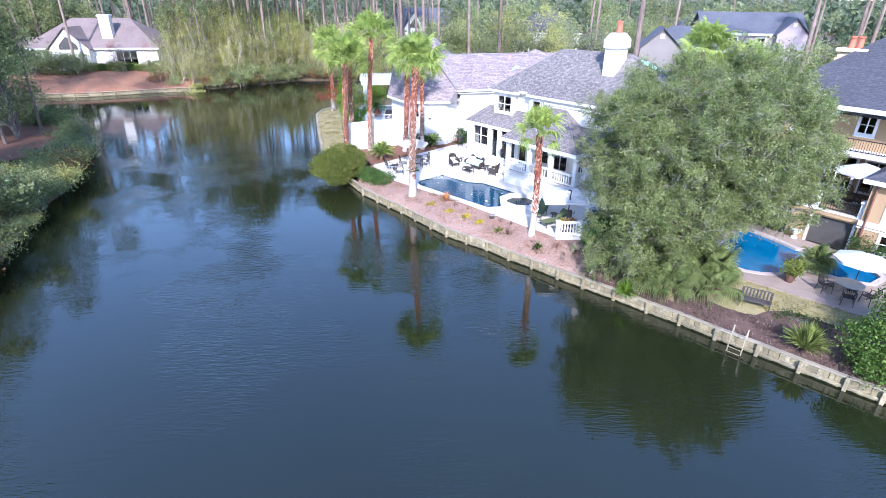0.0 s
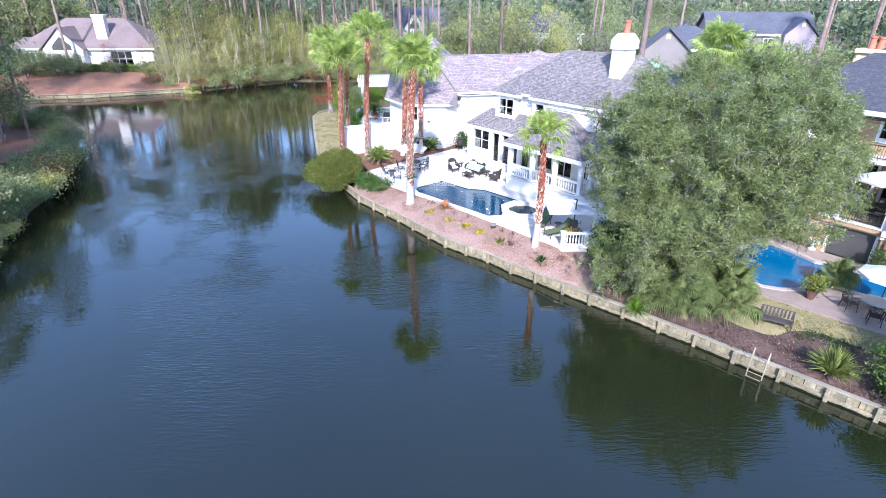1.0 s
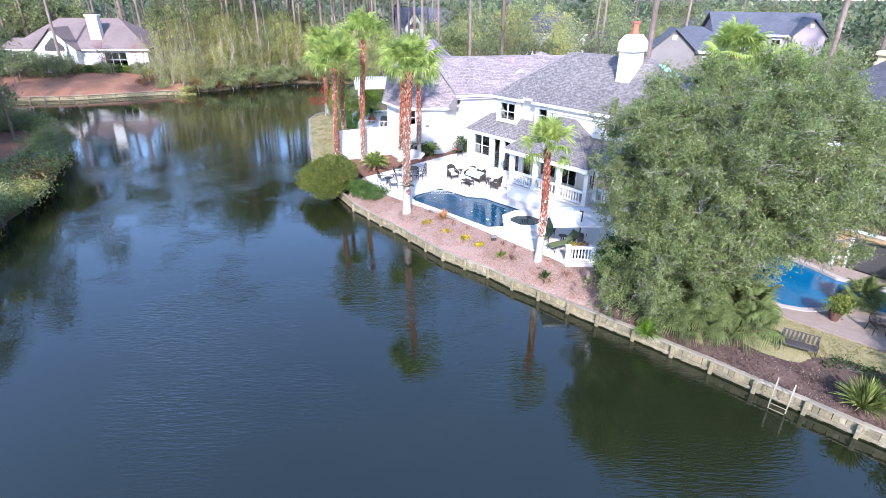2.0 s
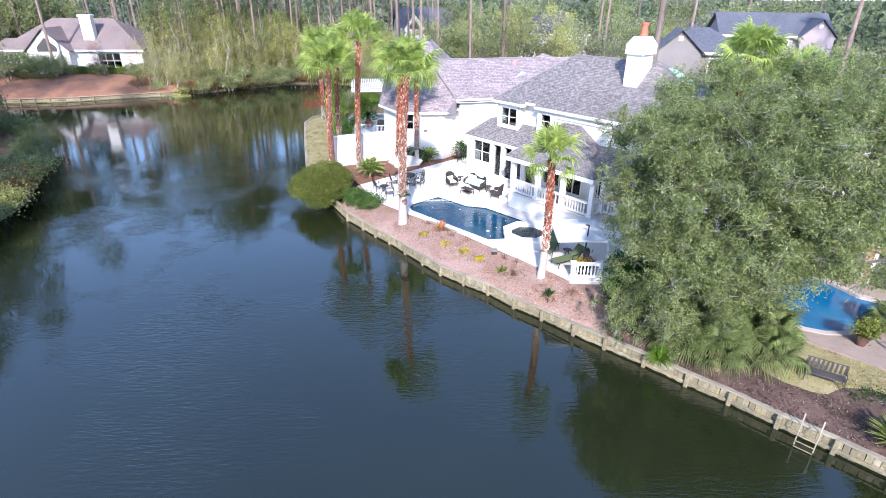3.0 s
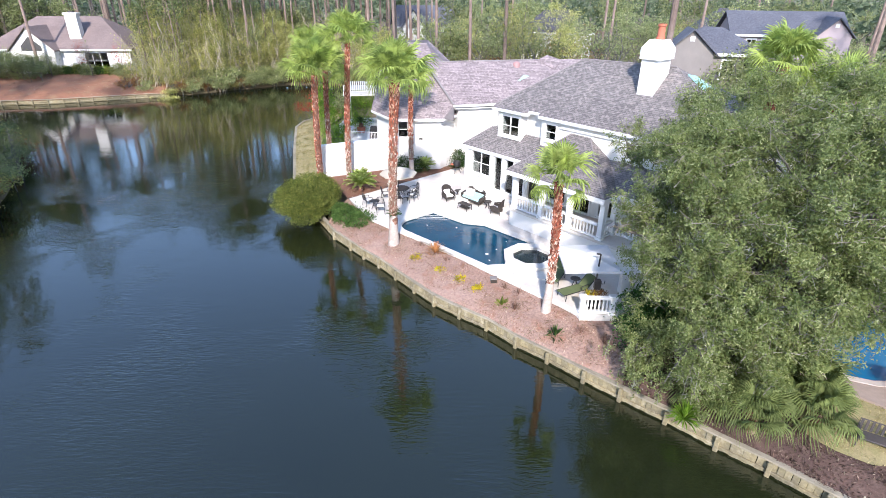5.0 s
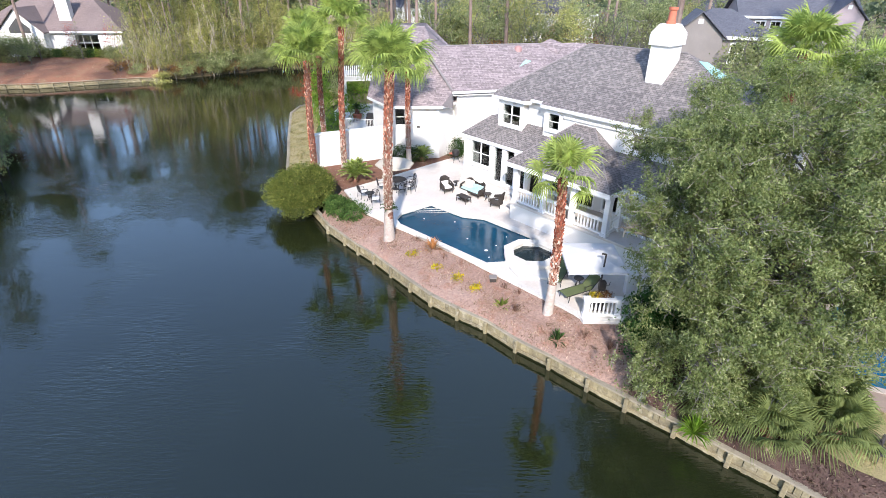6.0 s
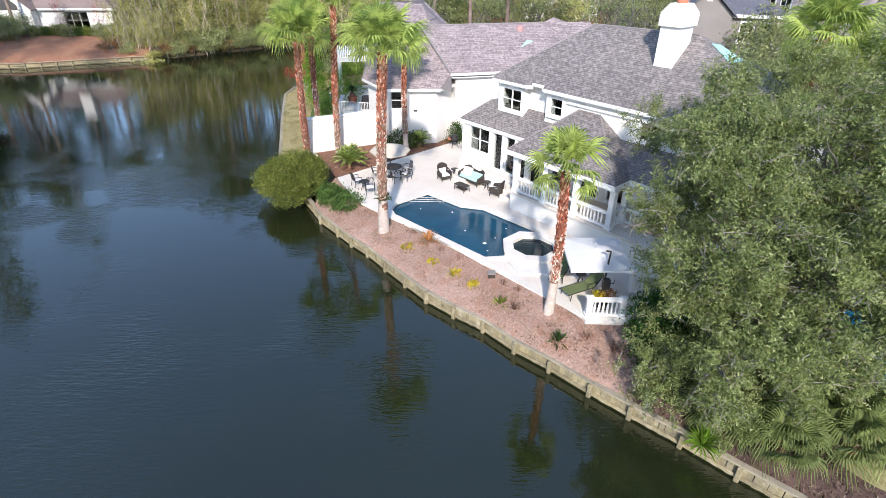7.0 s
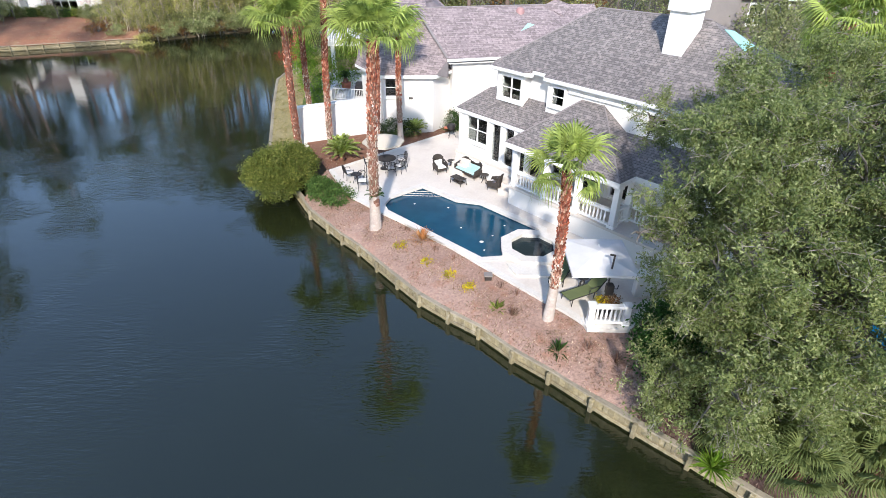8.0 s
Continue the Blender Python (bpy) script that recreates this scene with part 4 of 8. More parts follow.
# chimney
chimney = part("chimney", Mesh().box((-22.25, 35.65, 9.0), (-21.25, 37.0, 11.8)).chamfer((-22.38, 35.52, 11.8), (-21.12, 37.13, 12.35), 0.06).add([(-22.36, 35.54, 12.35), (-21.14, 35.54, 12.35), (-21.14, 37.11, 12.35), (-22.36, 37.11, 12.35), (-22.1, 35.85, 12.8), (-21.4, 35.85, 12.8), (-21.4, 36.8, 12.8), (-22.1, 36.8, 12.8)], [(0, 1, 5, 4), (1, 2, 6, 5), (2, 3, 7, 6), (3, 0, 4, 7), (4, 5, 6, 7)]), M_STUCCO, house, "white stucco chimney stack with sloped shoulders")
part("chimney_pot", Mesh().lathe([(0.24, 0), (0.24, 0.1), (0.2, 0.14), (0.18, 0.62), (0.23, 0.66), (0.23, 0.78), (0.16, 0.78), (0.15, 0.5)], 14, (-21.75, 36.35, 12.8)), M_TERRACOTTA, chimney, "red clay chimney pot", True)
part("cricket", Mesh().roof([(-22.9, 35.9, 10.1), (-22.26, 35.66, 9.85), (-22.26, 37.2, 11.3), (-22.7, 37.3, 11.35)], 0.05), M_ROOF, chimney)

# centre wing between the main block and the round wing
WING = pose(1.54, 53.15, 0, 0, 0, 15)
wing = thing("centre_wing", "white stucco middle wing with a long weathered shingle roof", "house", (4.0, 3.0, 1.5), WING)
part("wall", Mesh().box((0.4, 0.45, 1.2), (12.0, 0.7, 6.7)).box((11.75, 0.71, 1.2), (12.0, 8.0, 6.7)).box((0.4, 0.71, 1.2), (0.65, 8.0, 6.7)).box((0.66, 7.75, 1.2), (11.74, 8.0, 6.7)), M_STUCCO, wing)
part("roof", Mesh().roof([(-0.1, 0.0, 6.8), (13.0, 0.0, 6.8), (13.0, 4.1, 9.65), (-1.5, 4.1, 9.65)], 0.03), M_ROOF_WARM, wing)
part("roof", Mesh().roof([(-1.5, 4.1, 9.65), (13.0, 4.1, 9.65), (13.0, 8.2, 6.8), (-0.1, 8.2, 6.8)], 0.16), M_ROOF_WARM, wing)
part("roof_vent", Mesh().lathe([(0.34, -0.25), (0.34, 0.0), (0.26, 0.16), (0.1, 0.24)], 12, (6.56, 3.64, 9.36)), surface("faded_red_metal", (0.42, 0.24, 0.23), (0.36, 0.21, 0.2), 0.6, 2, 20, 0.2, 0.1), wing, "small reddish domed roof vent", True)
part("ridge_cap", Mesh().tube([(-1.5, 4.1, 9.66), (9.4, 4.1, 9.66)], 0.06, 6), M_RIDGE, wing)
part("gable", Mesh().roof([(8.6, 4.0, 9.6), (9.9, 3.0, 9.0), (9.6, 4.1, 10.05)], 0.1).roof([(9.9, 3.0, 9.0), (11.0, 4.0, 9.6), (9.6, 4.1, 10.05)], 0.1), M_ROOF_WARM, wing)
part("flashing", Mesh().roof([(6.1, 1.95, 8.2), (6.84, 2.55, 8.62), (7.3, 2.4, 8.52)], 0.03), M_PATINA, wing, "pale aqua patinated copper flashing")
fascia(wing, [(-0.1, 0, 6.8), (8.0, 0, 6.8)], 0.04)
part("soffit", Mesh().box((0, 0.1, 6.42), (8, 0.44, 6.48)), M_TRIM, wing)

# round wing
RW = [(-5.6, 55.6), (-3.5, 52.15), (0.64, 52.35), (1.98, 54.45), (5.0, 60.5), (4.0, 66.0), (-5.6, 66.0)]
RE = 5.85
rwing = thing("bay_wing", "white stucco wing with a faceted bay and a steep shingle roof", "house", (-1.0, 58.0, 1.5))
inner = shrink(RW, 0.42)
ring = Mesh()
for i, (a, b) in enumerate(zip(inner, inner[1:] + inner[:1])):
    a, b = Vector(a), Vector(b)
    turn = math.degrees(math.atan2((b - a).y, (b - a).x))
    m = pose(a.x, a.y, 0, 0, 0, turn)
    holes = [(0.25, 0.98, 4.25, 5.55)] if i == 1 else []
    panel_wall(ring, 0, (b - a).length, 1.2, RE - 0.1, 0, 0.22, holes, m)
    if holes:
        window(rwing, *holes[0], 0, 1, m=m)
        part("vent", Mesh().box((1.9, -0.05, 4.05), (2.2, -0.002, 4.2), m), M_DARK, rwing)
        lattice = Mesh()
        for k in range(14):
            lattice.box((-0.02, -0.02, 0), (0.02, 0.0, 0.75), m @ pose(1.75 + k * 0.11, -0.01, 1.75, 0, 38 if k % 2 else -38, 0))
        for z in (1.85, 2.35):
            lattice.box((1.55, -0.04, z - 0.03), (3.35, -0.005, z + 0.03), m)
        part("lattice", lattice, M_TRIM, rwing, "white crossed lattice vent panel")
part("wall", ring, M_STUCCO, rwing)
K0, K1, K2 = (-4.6, 60.6, 11.0), (-0.95, 58.9, 11.0), (-0.95, 62.0, 11.0)
e = [(x, y, RE) for x, y in RW]
for pts in ([e[0], e[1], K0], [e[1], e[2], K1, K0], [e[2], e[3], K1], [e[3], e[4], K2, K1], [e[4], e[5], K2], [e[5], e[6], K0, K2], [e[6], e[0], K0], [K0, K1, K2]):
    part("roof", Mesh().roof(pts, 0.15), M_ROOF_WARM, rwing)
A_, B_ = (1.44, 53.12, 6.8), (-0.97, 56.72, 9.65)
part("roof", Mesh().roof([A_, B_, K1], 0.04), M_ROOF_WARM, rwing)
part("roof", Mesh().roof([e[2], A_, K1], 0.04), M_ROOF_WARM, rwing)
part("ridge_cap", Mesh().tube([(1.44, 53.12, 6.81), (-0.97, 56.72, 9.66)], 0.1, 8), M_RIDGE, rwing)
part("gable", Mesh().add([(0.64, 52.36, 5.83), (1.44, 53.14, 5.5), (1.44, 53.14, 6.78), (0.7, 52.6, 5.83), (1.5, 53.38, 5.5), (1.5, 53.38, 6.7)], [(0, 1, 2), (5, 4, 3), (0, 3, 4, 1), (1, 4, 5, 2), (2, 5, 3, 0)]), M_RIDGE, rwing)
fascia(rwing, e[:5], 0.06)
# near-black floor block, coloured as the unlit room's shade
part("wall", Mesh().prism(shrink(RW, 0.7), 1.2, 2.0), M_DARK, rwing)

# garden wall
GW = pose(-8.85, 50.05, 0, 0, 0, 27)
gwall = thing("garden_wall", "tall white stucco garden wall above the mulch bed", "wall", (3.0, 0, 1.2), GW, kind="structure")
part("wall", Mesh().box((0, 0, 0.9), (6.6, 0.3, 4.05)), M_STUCCO, gwall)
part("coping", Mesh().chamfer((-0.08, -0.08, 4.05), (6.6, 0.38, 4.15), 0.02), M_TRIM, gwall)


# ---- palms ----
def fan_data(name, material, reach=0.95, stalk=0.9, blades=22, arc=300, droop=0.35, seed=1, width=0.085):
    """A fan-shaped palm leaf along +x: a stalk and pleated blades that split and hang at their tips."""
    r = random.Random(seed)
    mesh = Mesh()
    mesh.tube([(0, 0, 0), (stalk * 0.5, 0, 0.05), (stalk, 0, 0.02)], [0.022, 0.016, 0.01], 4, False)
    o = Vector((stalk, 0, 0.02))
    hub = len(mesh.v)
    mesh.v.append(tuple(o))
    mesh.f.append((hub - 4, hub - 3, hub))
    for k in range(blades):
        a = radians(-arc / 2 + arc * (k + 0.5) / blades)
        far = reach * (0.62 + 0.38 * math.cos(a * 0.5)) * r.uniform(0.9, 1.08)
        w = width * r.uniform(0.8, 1.15)
        d, s = Vector((math.cos(a), math.sin(a), 0)), Vector((-math.sin(a), math.cos(a), 0))
        tip = droop * r.uniform(0.5, 1.5)
        lift = 0.10 * math.cos(a)
        p1, p2, p3 = o + d * far * 0.5 + Vector((0, 0, lift)), o + d * far * 0.8 + Vector((0, 0, lift - tip * 0.25)), o + d * far + Vector((0, 0, lift - tip))
        crease = Vector((0, 0, 0.03))
        n = len(mesh.v)
        mesh.v += [tuple(q) for q in (p1 - s * w * 0.62, p1 + crease, p1 + s * w * 0.62, p2 - s * w * 0.45, p2 + crease, p2 + s * w * 0.45, p3)]
        mesh.f += [(hub, n, n + 1), (hub, n + 1, n + 2), (n, n + 3, n + 4, n + 1), (n + 1, n + 4, n + 5, n + 2), (n + 3, n + 6, n + 4), (n + 4, n + 6, n + 5)]
    return mesh.data(name, material)


def feather_data(name, material, long=1.2, arch=0.5, pairs=26, width=0.02, leaflet=0.2):
    """A feather-shaped leaf along +x with stiff leaflets."""
    mesh = Mesh()
    at = lambda s: Vector((long * s * (1 - 0.12 * s), 0, arch * 1.6 * s * (1 - s * 0.95)))
    mesh.tube([at(k / 6) for k in range(7)], [0.012] * 6 + [0.004], 4, False)
    for k in range(pairs):
        s = 0.12 + 0.86 * k / pairs
        size = leaflet * math.sin(math.pi * min(1, 0.15 + s * 0.8)) ** 0.6
        for side in (-1, 1):
            p, d = at(s), Vector((0.55, side, 0.35)).normalized()
            mesh.add([p + Vector((-width, 0, 0)), p + Vector((width, 0, 0)), p + d * size], [(0, 1, 2)])
    return mesh.data(name, material)


FAN = [
    fan_data("frond", F_PALM, 1.0, 1.2, 25, 235, 0.22, 1, 0.078),
    fan_data("frond", F_PALM, 1.05, 1.35, 25, 240, 0.5, 2, 0.074),
    fan_data("frond", F_PALM, 1.0, 1.3, 24, 240, 1.0, 3, 0.07),
    fan_data("frond", F_PALM, 1.05, 1.3, 24, 220, 0.7, 5, 0.074),
]
FAN_DRY = fan_data("dead_frond", F_PALM_DRY, 0.95, 0.7, 18, 200, 0.9, 4)


def fan_palm(base, top, fronds=30, girth=0.24, pale=1.9, size=1.0, skirt=0, label="tall fan palm with a shaggy red-brown trunk", seed=1, low=-8, red=0.5, upright=0.85):
    """A fan palm: pale swollen foot, trunk covered in old leaf bases, round crown of fans."""
    r = random.Random(seed)
    ob = thing("fan_palm", label, "palm tree", base, group="fan palms")
    b, t = Vector(base), Vector(top)
    bend = Vector((r.uniform(-0.15, 0.15), r.uniform(-0.15, 0.15), 0))
    path = lambda s: b.lerp(t, s) + bend * math.sin(math.pi * s)
    high = t.z - b.z
    cut = pale / high
    n = 9
    part("foot", Mesh().tube([path(cut * k / 6) - Vector((0, 0, 0.25 if k == 0 else 0)) for k in range(7)], [girth * q for q in (1.55, 1.35, 1.22, 1.15, 1.1, 1.06, 1.02)], 14), M_PALM_BASE, ob, "pale grey smooth palm foot", True)
    part("trunk", Mesh().tube([path(cut + (1 - cut) * k / n) for k in range(n + 1)], [girth * (1.0 - 0.18 * k / n) for k in range(n + 1)], 12), M_PALM_BARK, ob, smooth=True)
    boots, grey = Mesh(), Mesh()
    count = int((high - pale) * 92)
    for k in range(count):
        s = cut + (1 - cut) * (k + 0.5) / count
        a = k * 2.399963 + r.uniform(-0.2, 0.2)
        p = path(s)
        d, side = Vector((math.cos(a), math.sin(a), 0)), Vector((-math.sin(a), math.cos(a), 0))
        g = girth * (1.0 - 0.18 * s)
        out, tall, w = r.uniform(0.03, 0.1), r.uniform(0.1, 0.22), r.uniform(0.035, 0.065)
        q = p + d * g * 0.93
        (boots if s > red + r.uniform(-0.2, 0.2) else grey).add([q - side * w, q + side * w, q + d * out + side * w * 0.35 + Vector((0, 0, tall)), q + d * out - side * w * 0.35 + Vector((0, 0, tall)), q + Vector((0, 0, tall * 1.1))], [(0, 1, 2, 3), (1, 4, 2), (0, 3, 4), (3, 2, 4)])
    part("leaf_base", boots, M_BOOT_RED, ob, "rough criss-cross red-brown leaf bases")["kind"] = "stuff"
    part("leaf_base", grey, M_BOOT_GREY, ob, "rough criss-cross greyish leaf bases")["kind"] = "stuff"
    for k in range(fronds):
        s = (k + 0.5) / fronds
        tilt = 84 - (84 - low) * s ** upright + r.uniform(-7, 7)
        turn = k * 137.5 + r.uniform(-12, 12)
        data = FAN[0] if tilt > 45 else FAN[1 if k % 2 else 3] if tilt > 5 else FAN[2]
        m = pose(top[0], top[1], top[2] + 0.25 * (1 - s), 0, 0, turn) @ pose(0, 0, 0, r.uniform(-25, 25), -tilt, 0) @ Matrix.Scale(size * (1 + 0.25 * max(0, math.sin(radians(tilt)))) * r.uniform(0.88, 1.12), 4)
        piece("frond", data, ob, m)
    for k in range(8):
        m = pose(top[0], top[1], top[2] + 0.2, 0, 0, k * 137.5 + 40) @ pose(0, 0, 0, r.uniform(-25, 25), -r.uniform(52, 86), 0) @ Matrix.Scale(size * r.uniform(0.7, 1.0), 4)
        piece("frond", FAN[0], ob, m)
    for k in range(skirt):
        m = pose(top[0], top[1], top[2] + 0.1 - 1.5 * r.random(), 0, 0, k * 137.5) @ pose(0, 0, 0, r.uniform(-30, 30), r.uniform(60, 84), 0) @ Matrix.Scale(size * r.uniform(0.8, 1.0), 4)
        piece("dead_frond", FAN_DRY, ob, m, "hanging straw-coloured dead frond")
    return ob


fan_palm((-2.22, 38.5, 1.05), (-1.83, 38.35, 10.65), 23, 0.25, 2.1, 0.88, seed=1, low=0, red=0.62, label="tall fan palm with pale foot, shaggy red trunk, beside the pool")
fan_palm((5.72, 30.95, 1.05), (5.78, 31.35, 7.5), 15, 0.185, 1.75, 0.72, seed=2, low=-34, red=0.45, upright=1.5, label="slender fan palm with a pale foot on the mulch bed")
fan_palm((-9.05, 49.75, 1.1), (-8.3, 47.6, 9.7), 23, 0.22, 0.5, 0.96, seed=3, low=0, red=0.1, label="tall fan palm with a red shaggy trunk at the garden wall")
fan_palm((-6.9, 50.3, 1.3), (-6.25, 49.9, 11.6), 23, 0.2, 0.5, 0.94, seed=4, low=0, red=0.3, label="tallest fan palm with a slim red trunk by the garden wall")
fan_palm((-9.3, 55.0, 1.3), (-8.85, 53.6, 9.3), 17, 0.2, 0.4, 0.86, seed=51, low=-6, red=0.4, label="fan palm with a red and grey trunk behind the garden wall")
fan_palm((-14.5, 72.0, 1.1), (-14.4, 71.8, 8.9), 26, 0.22, 1.6, 1.0, 80, seed=5, red=0.2, label="fan palm with a skirt of dead straw-coloured fronds")
fan_palm((-3.6, 50.2, 1.4), (-3.2, 49.8, 9.2), 17, 0.2, 0.5, 0.82, low=-6, red=0.2, seed=6, label="slim fan palm beside the white bay wing")
fan_palm((-1.9, 51.0, 1.5), (-1.85, 51.05, 8.5), 17, 0.18, 1.4, 0.74, seed=7, low=-12, label="slim fan palm with a dark trunk by the white bay wing")
fan_palm((16.4, 35.6, 1.4), (16.6, 35.6, 11.9), 44, 0.26, 0.9, 0.72, seed=8, low=-50, label="tall fan palm rising behind the oak")
fan_palm((18.6, 34.0, 1.4), (18.7, 34.1, 10.6), 24, 0.22, 0.9, 0.8, seed=9, low=-35, label="fan palm half hidden behind the oak's crown")


# ---- broadleaf trees and shrubs ----
def branch(mesh, a, b, r0, r1, sag=0.0, n=6, k=5, seed=0):
    rr = random.Random(seed)
    a, b = Vector(a), Vector(b)
    j = (b - a).length * 0.06
    pts = [a.lerp(b, i / k) + Vector((0, 0, sag * math.sin(math.pi * i / k))) + (Vector((rr.uniform(-j, j), rr.uniform(-j, j), rr.uniform(-j, j) * 0.5)) if 0 < i < k else Vector()) for i in range(k + 1)]
    mesh.tube(pts, [r0 + (r1 - r0) * i / k for i in range(k + 1)], n)


def big_oak():
    lobes = [(13.5, 28.0, 8.9, 4.2, 4.2, 2.7), (10.4, 27.2, 7.0, 2.8, 3.0, 2.9), (9.4, 26.5, 6.4, 1.4, 1.6, 1.2), (9.9, 25.3, 3.7, 2.2, 2.1, 2.5), (12.6, 25.0, 6.2, 3.3, 2.7, 2.9), (12.2, 24.1, 5.9, 2.2, 1.2, 1.1), (15.0, 24.4, 5.8, 1.5, 1.2, 1.2), (9.8, 35.0, 8.3, 1.1, 1.0, 0.9), (11.0, 33.5, 8.6, 1.6, 1.4, 1.2), (16.8, 27.2, 8.4, 3.3, 3.4, 2.9), (17.4, 25.0, 5.4, 1.3, 1.3, 1.0), (17.8, 30.6, 10.1, 3.2, 3.4, 2.7), (13.2, 31.2, 9.3, 3.4, 3.1, 2.5), (8.5, 26.4, 2.3, 0.9, 0.9, 1.3), (19.4, 28.8, 5.9, 2.0, 2.3, 1.7), (20.4, 28.8, 7.0, 1.5, 1.6, 2.0), (20.6, 28.2, 4.9, 0.9, 1.0, 1.2), (11.2, 29.5, 9.0, 2.4, 2.4, 2.2), (15.2, 25.6, 8.6, 2.6, 2.4, 2.4), (9.8, 26.0, 2.9, 1.6, 1.3, 1.6), (7.8, 28.9, 6.6, 0.7, 0.8, 0.6), (9.0, 28.6, 6.8, 1.3, 1.2, 1.0)]
    ob = thing("oak_tree", "large spreading live oak with a dense olive-green crown over the bulkhead", "tree", (13.0, 28.3, 1.25))
    wood = Mesh()
    fork = (13.1, 28.1, 3.6)
    branch(wood, (13.0, 28.3, 0.9), fork, 0.52, 0.4, 0, 12, 5, 1)
    part("trunk", wood, M_OAK_BARK, ob, smooth=True)
    for i, l in enumerate(lobes):
        limb = Mesh()
        branch(limb, fork, l[:3], 0.17, 0.035, 0.5, 8, 6, i)
        rr = random.Random(50 + i)
        for k in range(7):
            d = Vector((rr.gauss(0, 1), rr.gauss(0, 1), rr.gauss(0, 0.7))).normalized()
            branch(limb, l[:3], [l[q] + d[q] * l[3 + q] * 0.85 for q in range(3)], 0.05, 0.012, 0.1, 5, 4, i * 9 + k)
        part("limb", limb, M_OAK_BARK, ob, smooth=True)
    rs = np.random.default_rng(31)
    tufts, _ = clumps(lobes, 540, 1, 0.3, 3, 0.55)
    wide = rs.uniform(0.45, 0.95, (len(tufts), 1, 1))
    out = rs.normal(size=(len(tufts), 9, 3)) + (0, -0.1, 0.5)
    out /= np.linalg.norm(out, axis=2)[..., None]
    centres = (tufts[:, None] + out * wide * rs.uniform(0.55, 1.0, (len(tufts), 9, 1)) * (1, 1, 0.75)).reshape(-1, 3)
    loose, _ = clumps(lobes, 700, 1, 0.3, 5, 0.5)
    centres = np.concatenate([centres, loose])
    way = rs.normal(size=(len(centres), 5, 3)) * 0.8 + (0, -0.1, 0.45)
    way[: len(tufts) * 9] += out.reshape(-1, 1, 3) * 0.9
    way /= np.linalg.norm(way, axis=2)[..., None]
    along = rs.uniform(-0.25, 0.5, (len(centres), 5, 20, 1))
    places = (centres[:, None, None] + way[:, :, None] * along + rs.normal(size=(len(centres), 5, 20, 3)) * 0.06).reshape(-1, 3)
    crown = new("crown", leaves("crown", places - np.array((13.0, 28.3, 1.25)), 0.09, F_OAK, 0.42, 0.0, 0.5, 4, 0.9, (0.0, -0.35, 0.4), True))
    crown.parent = ob
    crown["kind"] = "stuff"
    twig = Mesh()
    rr = random.Random(6)
    for i in range(0, len(centres), 4):
        c = Vector(centres[i])
        for k in range(3):
            d = Vector((rr.gauss(0, 1), rr.gauss(0, 1), rr.gauss(0.1, 0.6))).normalized()
            twig.tube([c - d * 0.35, c + d * 0.2 + Vector((0, 0, 0.04)), c + d * rr.uniform(0.4, 0.65)], [0.010, 0.008, 0.004], 3, False)
    tw = part("twig", twig, surface("pale_twig", (0.33, 0.30, 0.265), (0.24, 0.21, 0.19), 0.9, 1.5, 20, 0.3, 0.0), ob, "pale grey bare twigs")
    tw["kind"] = "stuff"
    r = np.random.default_rng(8)
    pick = centres[r.choice(len(centres), 60)] + r.normal(size=(60, 3)) * 0.2
    hang = (pick[:, None] + r.normal(size=(60, 26, 3)) * (0.12, 0.12, 0.34) - (0, 0, 0.3)).reshape(-1, 3)
    moss = new("moss", leaves("moss", hang - np.array((13.0, 28.3, 1.25)), 0.3, F_MOSS, 0.12, 3.0, 0.4, 9))
    moss.parent = ob
    tagged(moss, "grey hanging moss tufts", kind="stuff")


big_oak()


def shrub(name, label, base, lobes, count, each, radius, leaf, material, seed=1, category="shrub", group="", stems=6, shell=0.6, aspect=0.5):
    ob = thing(name, label, category, base, group=group)
    wood = Mesh()
    for k in range(stems):
        l = lobes[k % len(lobes)]
        branch(wood, (base[0] + 0.1 * math.cos(k), base[1] + 0.1 * math.sin(k), base[2] - 0.1), (l[0] + l[3] * 0.4 * math.cos(k * 2.1), l[1] + l[4] * 0.4 * math.sin(k * 2.1), l[2]), 0.04, 0.015, 0.05, 5, 3, k)
    part("stem", wood, M_OAK_BARK, ob)["kind"] = "stuff"
    _, places = clumps(lobes, count, each, radius, seed, shell)
    places = places[places[:, 2] > base[2] - 0.4]
    crown = new("foliage", leaves("foliage", places - np.array(base), leaf, material, aspect, 0.1, 0.4, seed + 1, 0.8))
    crown.parent = ob
    crown["kind"] = "stuff"
    return ob


shrub("rounded_bush", "large rounded clipped evergreen bush at the bulkhead's corner", (-7.6, 44.0, 0.9), [(-8.4, 44.3, 2.2, 1.6, 1.7, 1.4), (-9.4, 44.4, 1.9, 1.4, 1.4, 1.25), (-7.8, 44.9, 2.1, 1.0, 1.1, 1.2), (-8.8, 43.2, 1.6, 1.3, 1.1, 1.05), (-10.4, 44.7, 1.55, 1.0, 0.9, 0.9)], 1500, 28, 0.16, 0.11, F_SHRUB, 11, shell=0.72)
shrub("low_bush", "low dark green juniper-like bush beside the terrace", (-5.0, 41.9, 1.05), [(-4.7, 41.7, 1.35, 0.95, 0.85, 0.6), (-5.7, 42.6, 1.4, 0.9, 0.8, 0.6), (-6.2, 43.3, 1.4, 0.7, 0.7, 0.6)], 420, 24, 0.14, 0.12, foliage("juniper_green", (0.06, 0.12, 0.03), (0.10, 0.18, 0.045), (0.17, 0.25, 0.075), 0.3), 12, shell=0.6)
